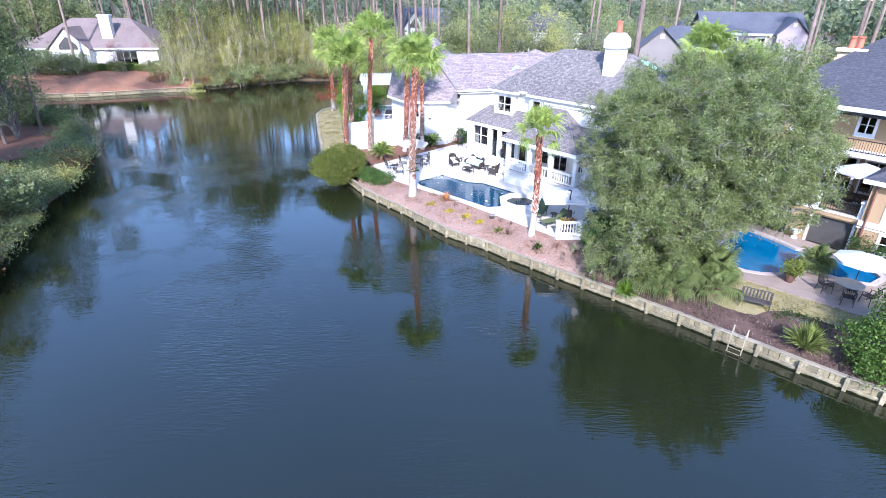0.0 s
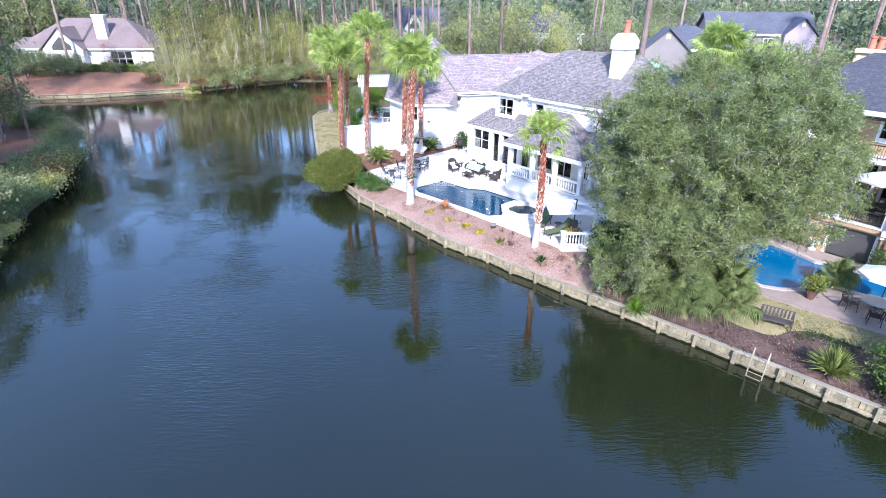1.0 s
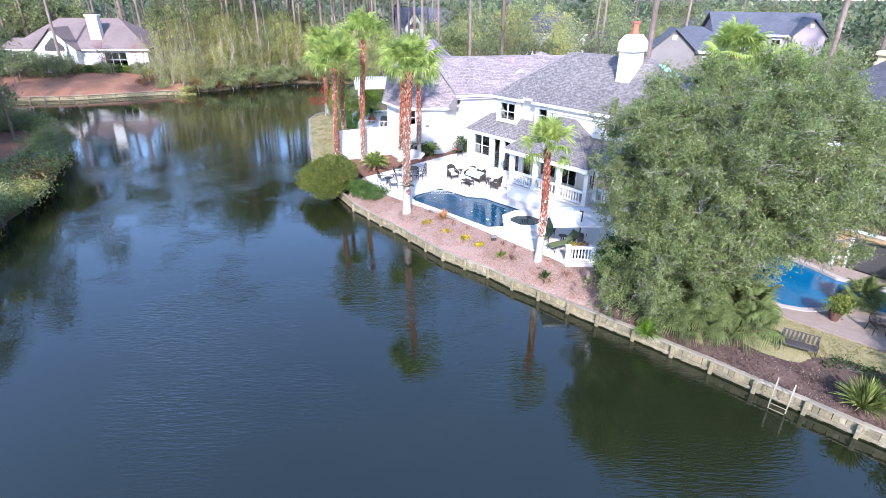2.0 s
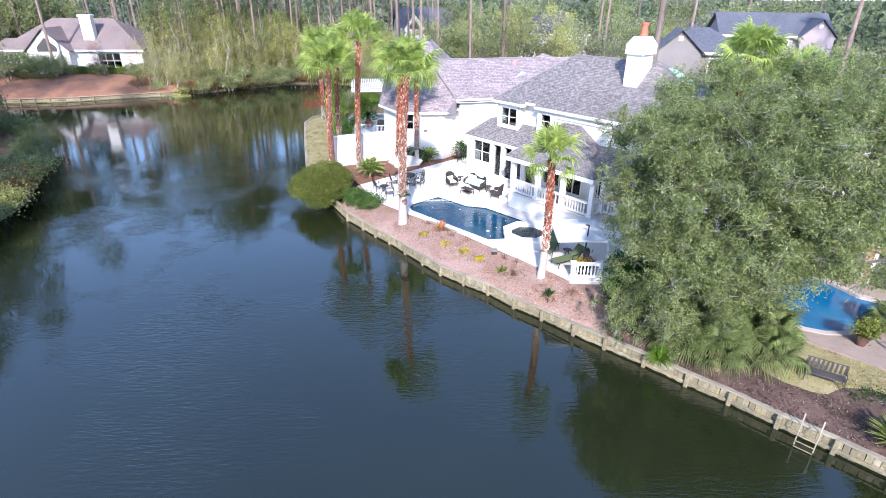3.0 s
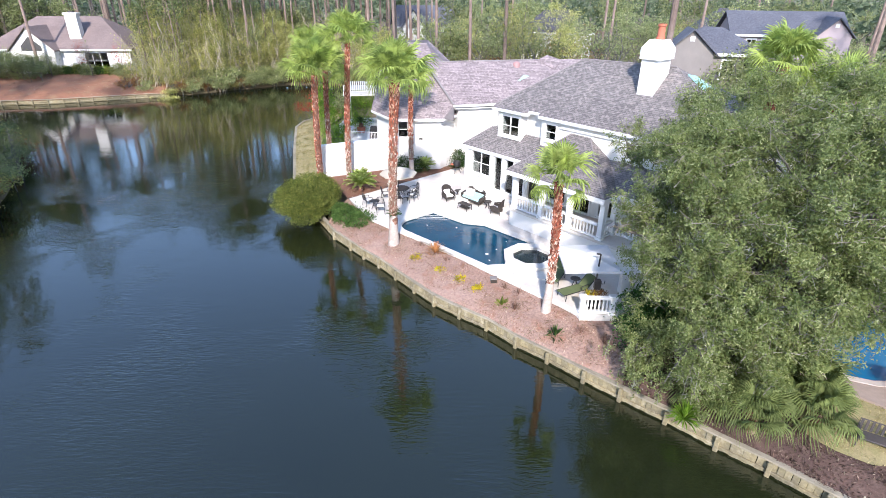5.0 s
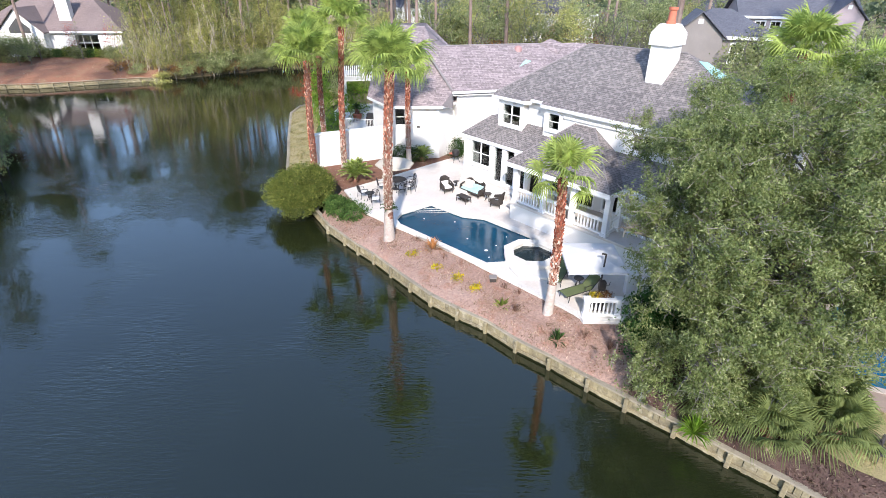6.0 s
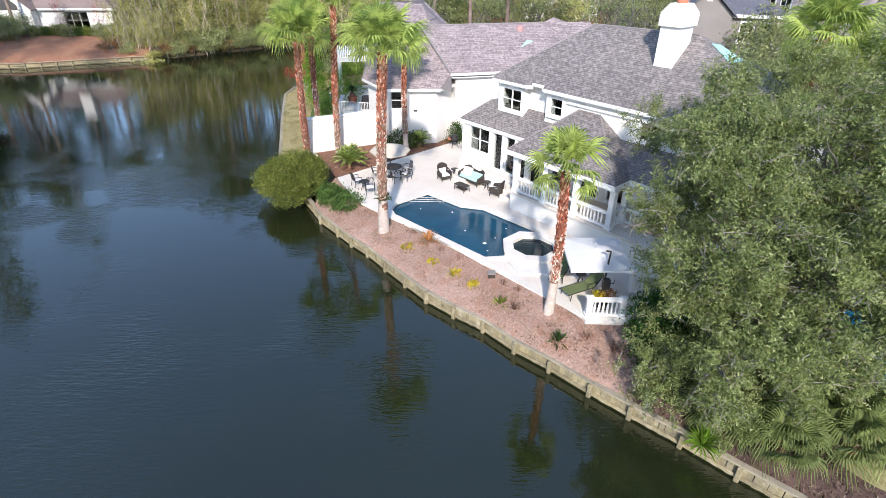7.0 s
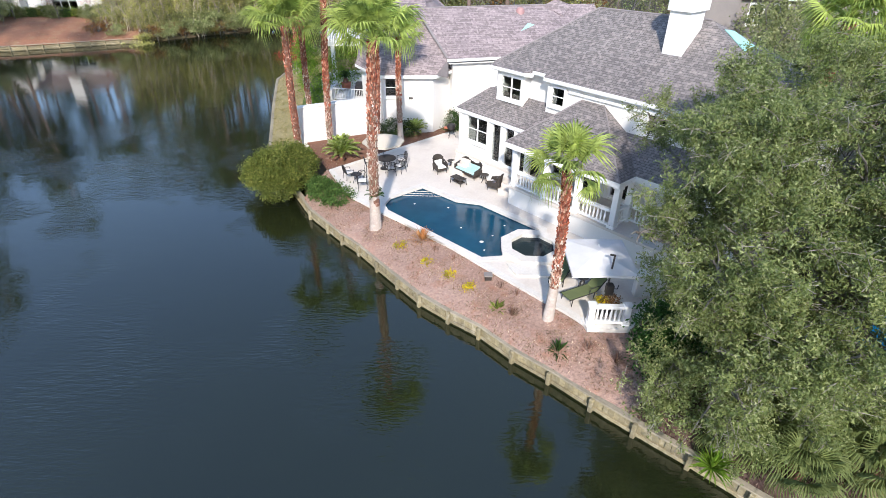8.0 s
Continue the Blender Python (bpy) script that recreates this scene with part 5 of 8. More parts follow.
shrub("round_shrub", "rounded dark shrub against the white bay wing", (-2.1, 51.6, 1.5), [(-2.6, 51.6, 2.1, 0.9, 0.8, 0.75), (-1.5, 51.9, 2.0, 0.8, 0.7, 0.65)], 180, 28, 0.16, 0.1, F_HEDGE, 13)
shrub("round_shrub", "green shrub at the porch's end", (1.9, 53.0, 1.55), [(1.9, 53.0, 2.3, 0.6, 0.6, 0.8)], 110, 26, 0.15, 0.1, F_HEDGE, 14)
shrub("garden_shrub", "bright green shrubs behind the garden wall", (-8.4, 57.5, 1.3), [(-8.6, 58.0, 2.6, 1.1, 1.6, 1.4), (-8.2, 60.5, 3.2, 1.2, 1.5, 1.9), (-8.4, 55.4, 2.0, 0.8, 1.1, 0.9), (-8.0, 63.5, 3.6, 1.3, 1.6, 2.2), (-10.3, 59.2, 5.0, 0.8, 1.1, 3.0), (-10.8, 61.5, 4.5, 0.9, 1.2, 2.6), (-7.0, 68.2, 4.6, 2.6, 0.9, 1.3)], 760, 24, 0.24, 0.14, F_LIME, 15)
shrub("red_shrub", "leafless-looking shrub with bright red foliage by the lawn", (-14.2, 71.2, 1.1), [(-14.2, 71.2, 3.6, 0.7, 0.7, 1.1), (-15.4, 71.0, 3.0, 1.1, 0.6, 0.4)], 80, 12, 0.2, 0.14, F_RED, 16)
shrub("flowering_shrub", "shrub with red flowers behind the oak", (15.9, 31.8, 1.4), [(16.6, 32.6, 9.0, 0.5, 0.6, 0.4)], 30, 14, 0.12, 0.12, F_RED, 17, stems=3)
shrub("leafy_bush", "dense bright green bush at the neighbour's shore", (18.9, 18.6, 1.0), [(18.6, 18.4, 2.0, 1.4, 1.3, 1.3), (20.3, 19.1, 2.8, 1.4, 1.4, 1.5), (20.6, 18.0, 2.6, 1.6, 1.5, 1.7), (17.9, 17.7, 1.5, 0.8, 0.8, 0.8), (20.9, 19.4, 3.7, 1.3, 1.3, 1.4)], 720, 30, 0.22, 0.13, foliage("bright_bush_leaves", (0.07, 0.13, 0.03), (0.12, 0.20, 0.045), (0.22, 0.31, 0.08), 0.35), 18)


# ---- woodland: a few trees, each copied ----
LIGHTWARD = (-0.15, -1.1, 0.8)  # leaves lean towards the open lake and the light
def pine(seed, high, bare):
    """A tall pine: bare leaning trunk, dead stubs, tufts of needles in the upper part."""
    r = random.Random(seed)
    ob = thing("pine_tree", "tall slender pine with a bare trunk in the woodland", "tree", group="woodland pines")
    lean = Vector((r.uniform(-0.6, 0.6), r.uniform(-0.6, 0.6), 0))
    path = [Vector((0, 0, -0.5)) + Vector((0, 0, (high + 0.5) * k / 8)) + lean * (k / 8) ** 1.5 for k in range(9)]
    part("trunk", Mesh().tube(path, [0.26 - 0.022 * k for k in range(9)], 8), M_BARK, ob, smooth=True)
    limbs, spots = Mesh(), []
    for k in range(16):
        s = bare + (1 - bare) * k / 16
        a = k * 2.4 + r.uniform(-0.3, 0.3)
        o = path[0].lerp(path[-1], s) + lean * 0.0
        reach = (1.15 - s) * high * 0.22 + 0.6
        tip = o + Vector((math.cos(a) * reach, math.sin(a) * reach, reach * 0.35))
        branch(limbs, o, tip, 0.06, 0.015, -0.1, 4, 3, k)
        spots += [o.lerp(tip, q) + Vector((0, 0, 0.15)) for q in (0.55, 0.8, 1.0)]
    for k in range(7):
        o = path[0].lerp(path[-1], bare * r.uniform(0.35, 1.0))
        a = r.uniform(0, 6.28)
        branch(limbs, o, o + Vector((math.cos(a), math.sin(a), r.uniform(-0.2, 0.4))) * r.uniform(0.5, 1.4), 0.03, 0.01, 0, 4, 2, k)
    part("limb", limbs, M_BARK, ob)["kind"] = "stuff"
    rg = np.random.default_rng(seed)
    pts = (np.array([tuple(p) for p in spots])[:, None] + rg.normal(size=(len(spots), 16, 3)) * (0.55, 0.55, 0.35)).reshape(-1, 3)
    crown = new("crown", leaves("crown", pts, 0.6, F_PINE, 0.3, -0.3, 0.4, seed, 0.5, blade=True))
    crown.parent = ob
    return ob


def leafy_tree(seed, high, wide, material, label, leaf=0.2, count=165, each=17, bare=False, name="leafy_tree"):
    """A woodland tree with several stems and an uneven, gappy crown."""
    r = random.Random(seed)
    ob = thing(name, label, "shrub" if high < 4 else "tree", group="wild shrubs" if high < 4 else "woodland trees")
    wood = Mesh()
    lobes = []
    for k in range(7):
        a, s = k * 2.4 + r.uniform(-0.4, 0.4), r.uniform(0.25, 1.0)
        d = wide * 0.6 * r.uniform(0.2, 1)
        lobes.append((math.cos(a) * d, math.sin(a) * d, high * (0.18 + 0.72 * s), wide * r.uniform(0.28, 0.45), wide * r.uniform(0.28, 0.45), high * r.uniform(0.1, 0.18)))
    top = Vector((r.uniform(-0.3, 0.3), r.uniform(-0.3, 0.3), high * 0.9))
    branch(wood, (0, 0, -0.4), top, 0.14, 0.04, 0, 7, 6, seed)
    for k, l in enumerate(lobes):
        branch(wood, Vector((0, 0, 0)).lerp(top, max(0.05, l[2] / high - 0.3)), l[:3], 0.06, 0.02, 0.1, 5, 4, k + seed)
        for q in range(4 if bare else 1):
            d = Vector((r.gauss(0, 1), r.gauss(0, 1), r.gauss(0.5, 0.6))).normalized()
            branch(wood, l[:3], Vector(l[:3]) + d * wide * 0.4, 0.03, 0.008, 0, 4, 3, q + seed)
    part("trunk", wood, M_OAK_BARK, ob, smooth=True)
    _, places = clumps(lobes, count, each, 0.42, seed, 0.3)
    crown = new("crown", leaves("crown", places, leaf, material, 0.6, 0.0, 0.4, seed, 0.4, LIGHTWARD, True))
    crown.parent = ob
    return ob


def sapling(seed, high):
    """A group of thin pale stems with sparse leaves."""
    r = random.Random(seed)
    ob = thing("young_tree", "thin pale-stemmed young tree at the wood's edge", "tree", group="young trees")
    stems, spots = Mesh(), []
    for k in range(5):
        o = Vector((r.uniform(-1.4, 1.4), r.uniform(-1.0, 1.0), -0.4))
        tip = o + Vector((r.uniform(-1.3, 1.3), r.uniform(-1.0, 1.0), high * r.uniform(0.7, 1.0)))
        branch(stems, o, tip, r.uniform(0.06, 0.10), 0.025, 0, 5, 5, seed + k)
        for q in range(3):
            f = o.lerp(tip, r.uniform(0.4, 0.9))
            branch(stems, f, f + Vector((r.uniform(-1, 1), r.uniform(-1, 1), r.uniform(0.6, 1.6))), 0.035, 0.012, 0, 4, 2, seed + q)
        spots += [o.lerp(tip, r.uniform(0.35, 1.0)) + Vector((r.gauss(0, 0.6), r.gauss(0, 0.6), 0)) for _ in range(13)]
    part("stem", stems, M_PALE_BARK, ob, smooth=True)
    rg = np.random.default_rng(seed)
    pts = (np.array([tuple(p) for p in spots])[:, None] + rg.normal(size=(len(spots), 16, 3)) * 0.34).reshape(-1, 3)
    crown = new("crown", leaves("crown", pts, 0.2, F_OLIVE, 0.55, 0, 0.4, seed, 0.4, LIGHTWARD, True))
    crown.parent = ob
    return ob


YOUNG = [sapling(31, 9.5), sapling(32, 11.5), sapling(33, 8)]
PINES = [pine(s, h, b) for s, h, b in ((1, 28, 0.76), (2, 26, 0.74), (3, 30, 0.78), (4, 22, 0.66))]
LEAFY = [
    leafy_tree(11, 9, 4.2, F_WOOD, "green understorey tree at the edge of the wood"),
    leafy_tree(12, 11, 4.6, F_OLIVE, "yellow-green understorey tree at the edge of the wood"),
    leafy_tree(13, 7, 3.8, F_OLIVE, "small yellow-green tree by the water"),
    leafy_tree(14, 12, 5.0, F_WOOD, "tall dark green tree in the wood", 0.32, 130, 15),
    leafy_tree(15, 8, 3.6, F_RUST, "small tree with rust-coloured winter leaves", 0.28, 60, 12),
    leafy_tree(16, 10, 4.4, F_WOOD, "nearly bare grey winter tree in the wood", 0.25, 26, 9, True),
    leafy_tree(17, 3.2, 3.4, F_WOOD, "low leafy shrub at the wood's edge", 0.19, 140, 18, name="wild_shrub"),
    leafy_tree(18, 2.6, 3.0, F_OLIVE, "low yellow-green shrub at the water's edge", 0.18, 120, 18, name="wild_shrub"),
    leafy_tree(19, 2.0, 2.8, F_RUST, "low brown winter brush at the water's edge", 0.2, 60, 12, True, name="wild_shrub"),
    leafy_tree(20, 3.0, 3.2, F_BANK, "fine-leaved evergreen shrub hanging over the bank", 0.12, 190, 22, name="wild_shrub"),
    leafy_tree(21, 11.0, 4.6, F_BANK, "fine-leaved dark evergreen tree on the bank", 0.2, 280, 20),
]
USED = set()


def plant(ob, x, y, turn, size=1.0, z=None):
    """The first use moves the tree itself; the others are copies."""
    m = pose(x, y, land(x, y) if z is None else z, 0, 0, turn) @ Matrix.Scale(size, 4)
    if ob in USED:
        c = copy_thing(ob, m)
        c.matrix_basis = m
    else:
        USED.add(ob)
        ob.matrix_basis = m


def clear_of_houses(x, y):
    boxes = [(-78, -47, 92, 122), (-8, 26, 40, 68), (20, 50, 22, 48), (26, 62, 76, 112), (-14, 2, 68, 74), (-48, -36.8, 43.5, 58)]
    return not any(a < x < b and c < y < d for a, b, c, d in boxes)


rng = random.Random(21)


def wood(count, x0, x1, y0, y1, mix, margin=1.0, size=(0.8, 1.2), apart=1.6):
    """Trees scattered over a stretch of land, kept apart, clear of water and houses."""
    set_ = []
    tries = 0
    while len(set_) < count and tries < count * 30:
        tries += 1
        x, y = rng.uniform(x0, x1), rng.uniform(y0, y1)
        if shore_distance(x, y) < margin or not clear_of_houses(x, y) or any((x - a) ** 2 + (y - b) ** 2 < apart**2 for a, b in set_):
            continue
        set_.append((x, y))
        plant(rng.choices(*zip(*mix))[0], x, y, rng.uniform(-55, 55), rng.uniform(*size))


L_ = LEAFY
# far shore, from the left house to the channel
wood(30, -48, -25, 95, 114, [(L_[0], 1.4), (L_[1], 5), (L_[2], 2), (L_[5], 2)], 1.6, (0.75, 1.05), 1.8)
wood(30, -52, -29, 112, 135, [(L_[0], 2), (L_[1], 2), (L_[3], 2)], 0.8, (0.8, 1.05), 1.8)
wood(66, -50, -5, 97, 135, [(p, 1) for p in PINES], 2.5, (0.8, 1.1), 1.4)
wood(70, -47, -12, 91, 108, [(L_[6], 4), (L_[7], 1.5), (L_[8], 2)], -0.2, (0.55, 1.0), 0.9)
wood(26, -46, -12, 91, 106, [(L_[5], 1)], 0.0, (0.25, 0.4), 1.2)
wood(80, -48, -12, 93, 116, [(y, 1) for y in YOUNG], 0.5, (0.75, 1.05), 1.1)
edge = [(-41.2, 91.4), (-37.6, 95.4), (-26.0, 104.6), (-14.0, 104.0), (-9.0, 95.0), (-11.0, 84.0), (-15.2, 76.2)]
for a, b in zip(edge, edge[1:]):
    a, b = Vector(a), Vector(b)
    steps = int((b - a).length / 0.7)
    out = Vector((-(b - a).y, (b - a).x)).normalized()
    for k in range(steps):
        p = a.lerp(b, k / steps) + out * rng.uniform(-0.2, 1.3)
        plant(rng.choice((L_[6], L_[6], L_[7], L_[8], L_[8])), p.x, p.y, rng.uniform(-60, 60), rng.uniform(0.45, 0.85), max(0.25, land(p.x, p.y)))
wood(12, -46, -24, 94, 107, [(PINES[0], 1), (PINES[1], 1), (PINES[3], 1)], 1.0, (0.5, 0.75), 1.3)
# behind the left house and at its sides
wood(90, -115, -42, 113, 150, [(p, 1.4) for p in PINES] + [(L_[3], 0.8), (L_[0], 0.6), (L_[5], 2)], 2, (0.85, 1.15), 1.8)
wood(46, -95, -45, 113, 126, [(PINES[0], 3), (PINES[2], 3), (L_[3], 1), (L_[5], 2)], 2, (0.95, 1.15), 1.6)
wood(34, -108, -76, 84, 116, [(PINES[0], 1), (PINES[3], 1), (L_[3], 2), (L_[10], 2)], 1.5)
wood(26, -84, -47.5, 52, 71, [(L_[10], 3), (PINES[3], 1), (PINES[0], 1), (L_[3], 1)], 1.5, (0.8, 1.05), 2.4)
# behind the white house
wood(60, -8, 60, 76, 128, [(PINES[0], 0.6), (PINES[1], 0.6), (PINES[2], 0.6), (L_[3], 1.5), (L_[0], 3), (L_[1], 2.5), (L_[4], 2), (L_[5], 2.5)], 2, (0.8, 1.15), 2.4)
wood(20, 14, 62, 56, 80, [(L_[3], 3), (L_[0], 2), (L_[5], 2), (PINES[1], 1)], 2, (0.7, 1.0), 2.6)
wood(36, 0, 130, 128, 200, [(PINES[0], 1), (PINES[2], 1), (L_[3], 3), (L_[0], 2), (L_[4], 0.7)], 2, (0.9, 1.3), 3)
wood(26, 46, 120, 40, 130, [(PINES[0], 1), (L_[3], 3), (L_[0], 2)], 2, (0.8, 1.2), 3)
for k, (x, y) in enumerate(((3.7, 79.3), (-5.8, 80.9), (-3.7, 82.0), (-2.6, 76.7))):
    plant(PINES[(0, 2, 0, 2)[k]], x, y, 40 * k, 0.95)
for k, (x, y, q) in enumerate(((37.4, 58.0, 1.0), (20.9, 61.0, 1.35), (37.1, 92.0, 1.0), (-62.9, 96.0, 1.0))):
    plant(PINES[2], x, y, 65 * k, q)
for k, (x, y, q) in enumerate(((9.0, 82.0, 4), (12.0, 85.0, 1), (7.0, 86.0, 4), (1.0, 86.0, 3), (15.0, 81.0, 1), (-1.0, 90.0, 3), (-9.0, 88.0, 1), (-11.0, 86.5, 7), (-10.0, 92.0, 1))):
    plant(L_[q], x, y, 70 * k, 0.9)
wood(44, -46, -12, 92, 104, [(y, 1) for y in YOUNG], 0.5, (0.6, 1.0), 1.1)
for k, (x, y, q, s) in enumerate(((-45.4, 96.6, 1, 0.95), (-43.0, 99.0, 1, 1.0), (-40.4, 97.6, 1, 0.85), (-46.6, 101.0, 0, 1.1), (-37.4, 100.0, 1, 0.95), (-33.0, 102.5, 0, 0.9), (-48.4, 106.0, 10, 1.0), (-46.4, 109.0, 10, 1.1), (-28.5, 106.5, 1, 0.9))):
    plant(L_[q], x, y, 47 * k, s)
# left bank, close to the camera, and behind it
bank = [(-47.0, 65.0), (-40.5, 59.0), (-34.5, 50.0), (-31.5, 44.0), (-30.6, 38.5), (-28.0, 31.5), (-25.0, 24.0), (-24.2, 12.0)]
for a, b in zip(bank, bank[1:]):
    a, b = Vector(a), Vector(b)
    steps = int((b - a).length / 0.95)
    for k in range(steps):
        p = a.lerp(b, k / steps) + Vector((rng.uniform(-1.3, 0.3), rng.uniform(-0.4, 0.4)))
        plant(L_[rng.choices((9, 7, 6, 8), (6, 1.6, 1, 2))[0]], p.x, p.y, rng.uniform(-60, 60), rng.uniform(0.3, 0.95), max(0.2, land(p.x, p.y)))
for k, (x, y, s) in enumerate(((-35.2, 52.5, 0.4), (-33.5, 49.5, 0.3), (-31.4, 44.6, 0.3), (-29.6, 37.0, 0.28), (-38.0, 56.0, 0.4))):
    plant(L_[5], x, y, 80 * k, s, 0.3)
for k, (x, y) in enumerate(((-44.5, 52.5), (-43.2, 53.8), (-45.4, 54.6), (-41.8, 55.4), (-42.6, 51.2))):
    plant(PINES[3], x, y, 50 * k, 0.62)
wood(38, -34, -21.5, 12, 46, [(L_[9], 4), (L_[6], 1), (L_[8], 1), (L_[7], 0.6)], 0.4, (0.6, 1.15), 1.2)
wood(24, -46, -27, 34, 66, [(L_[9], 4), (L_[7], 1)], 0.3, (0.5, 0.85), 1.5)
for k, (x, y, q) in enumerate(((-42.8, 53.2, 0.95), (-45.6, 56.8, 1.05), (-44.6, 49.6, 0.9), (-48.2, 53.0, 1.1))):
    plant(L_[10], x, y, 77 * k, q)
wood(30, -60, -31, 5, 66, [(PINES[0], 1), (PINES[1], 1), (PINES[2], 1), (L_[3], 2), (L_[0], 1)], 3.0, (0.8, 1.1), 2.2)
wood(12, -37, -26.5, 10, 27, [(PINES[2], 2), (PINES[0], 1), (L_[10], 1)], 2.0, (0.95, 1.1), 2.2)
wood(22, -45, -28, -40, 20, [(PINES[0], 1), (PINES[2], 1), (L_[3], 2)], 2.0, (0.9, 1.2), 3)
wood(16, 24, 60, -40, 14, [(PINES[0], 1), (L_[3], 2), (L_[0], 1)], 3.0, (0.8, 1.1), 3)
for q in PINES + LEAFY + YOUNG:
    if q not in USED:
        plant(q, -90, 130, 0)


def far_woods():
    """The tree belts towards the horizon, in one mesh."""
    r = np.random.default_rng(77)
    spots = [(x, y) for x, y in zip(r.uniform(-330, 420, 900), r.uniform(150, 520, 900)) if abs(x) < 60 + y * 0.95]
    spots += [(x, y) for x, y in zip(r.uniform(70, 260, 160), r.uniform(20, 160, 160)) if x > 75 + 0 * y]
    lobes = [(x, y, 1.5 + h * 0.6, 4.5, 4.5, h * 0.5) for (x, y), h in zip(spots, r.uniform(8, 15, len(spots)))]
    pts = []
    for l in lobes:
        d = r.normal(size=(60, 3))
        d /= np.linalg.norm(d, axis=1)[:, None]
        pts.append(np.array(l[:3]) + d * np.array(l[3:]) * r.uniform(0.6, 1.1, (60, 1)))
    ob = new("far_woods", leaves("far_woods", np.concatenate(pts), 1.5, F_FAR, 0.7, 0, 0.5, 78, 0.5, blade=True))
    tagged(ob, "hazy green tree belts towards the horizon", "woods", kind="stuff")


far_woods()


# ---- balustrades ----
BALUSTER = Mesh().lathe([(0.05, 0), (0.05, 0.05), (0.032, 0.09), (0.06, 0.24), (0.055, 0.32), (0.03, 0.5), (0.045, 0.58), (0.05, 0.62)], 8).data("baluster", M_TRIM, smooth=True)
PEDESTAL = Mesh().chamfer((-0.16, -0.16, 0), (0.16, 0.16, 0.14), 0.015).chamfer((-0.125, -0.125, 0.141), (0.125, 0.125, 0.86), 0.015).chamfer((-0.17, -0.17, 0.861), (0.17, 0.17, 0.96), 0.02).data("pedestal", M_TRIM)


def balustrade(parent, a, b, z, spacing=0.19, posts=(True, True)):
    """Rails and turned balusters between two points of the parent's coordinates."""
    a, b = Vector((*a, z)), Vector((*b, z))
    turn = math.degrees(math.atan2((b - a).y, (b - a).x))
    long = (b - a).length
    m = pose(a.x, a.y, z, 0, 0, turn)
    top = parent
    part("bottom_rail", Mesh().chamfer((0, -0.09, 0.05), (long, 0.09, 0.15), 0.015, m), M_TRIM, parent)
    part("top_rail", Mesh().chamfer((0, -0.11, 0.775), (long, 0.11, 0.9), 0.02, m), M_TRIM, parent)
    n = max(2, int((long - 0.3) / spacing))
    for k in range(n):
        piece("baluster", BALUSTER, parent, m @ pose(0.15 + (long - 0.3) * (k + 0.5) / n, 0, 0.151))
    for on, x in zip(posts, (0, long)):
        if on:
            piece("pedestal", PEDESTAL, parent, m @ pose(x, 0, 0))


for a, b in ((-26.65, -24.95), (-24.55, -22.95), (-22.55, -20.8)):
    balustrade(house, (a, 31.2), (b, 31.2), FLOOR1, posts=(False, False))
balustrade(house, (-20.6, 31.45), (-20.6, 32.2), FLOOR1, posts=(False, False))
balustrade(house, (-20.4, 32.45), (-18.4, 32.45), FLOOR1, posts=(False, False))
corner = thing("balustrade", "white stone balustrade with turned balusters at the terrace corner", "balustrade", (7.9, 30.4, TERRACE))
part("plinth", Mesh().prism([(6.95, 30.75), (7.1, 30.02), (8.78, 30.0), (9.3, 30.6), (8.9, 30.75)], TERRACE - 0.12, TERRACE + 0.05), M_COPING, corner)
balustrade(corner, (7.25, 30.38), (8.62, 30.36), TERRACE + 0.05, 0.165)
pier = thing("gate_pier", "white stone pier and low wall beside the terrace", "pier", (9.75, 32.4, TERRACE))
part("pier", Mesh().chamfer((9.55, 32.2, TERRACE - 0.2), (9.95, 32.6, TERRACE + 1.05), 0.02), M_TRIM, pier)
part("cap", Mesh().chamfer((9.48, 32.13, TERRACE + 1.051), (10.02, 32.67, TERRACE + 1.17), 0.03), M_TRIM, pier)
part("wall", Mesh().box((9.96, 32.3, TERRACE - 0.2), (12.6, 32.52, TERRACE + 0.8)), M_STUCCO, pier)


# ---- terrace furniture ----
def turned(x, y, turn, z=TERRACE):
    return pose(x, y, z, 0, 0, turn)


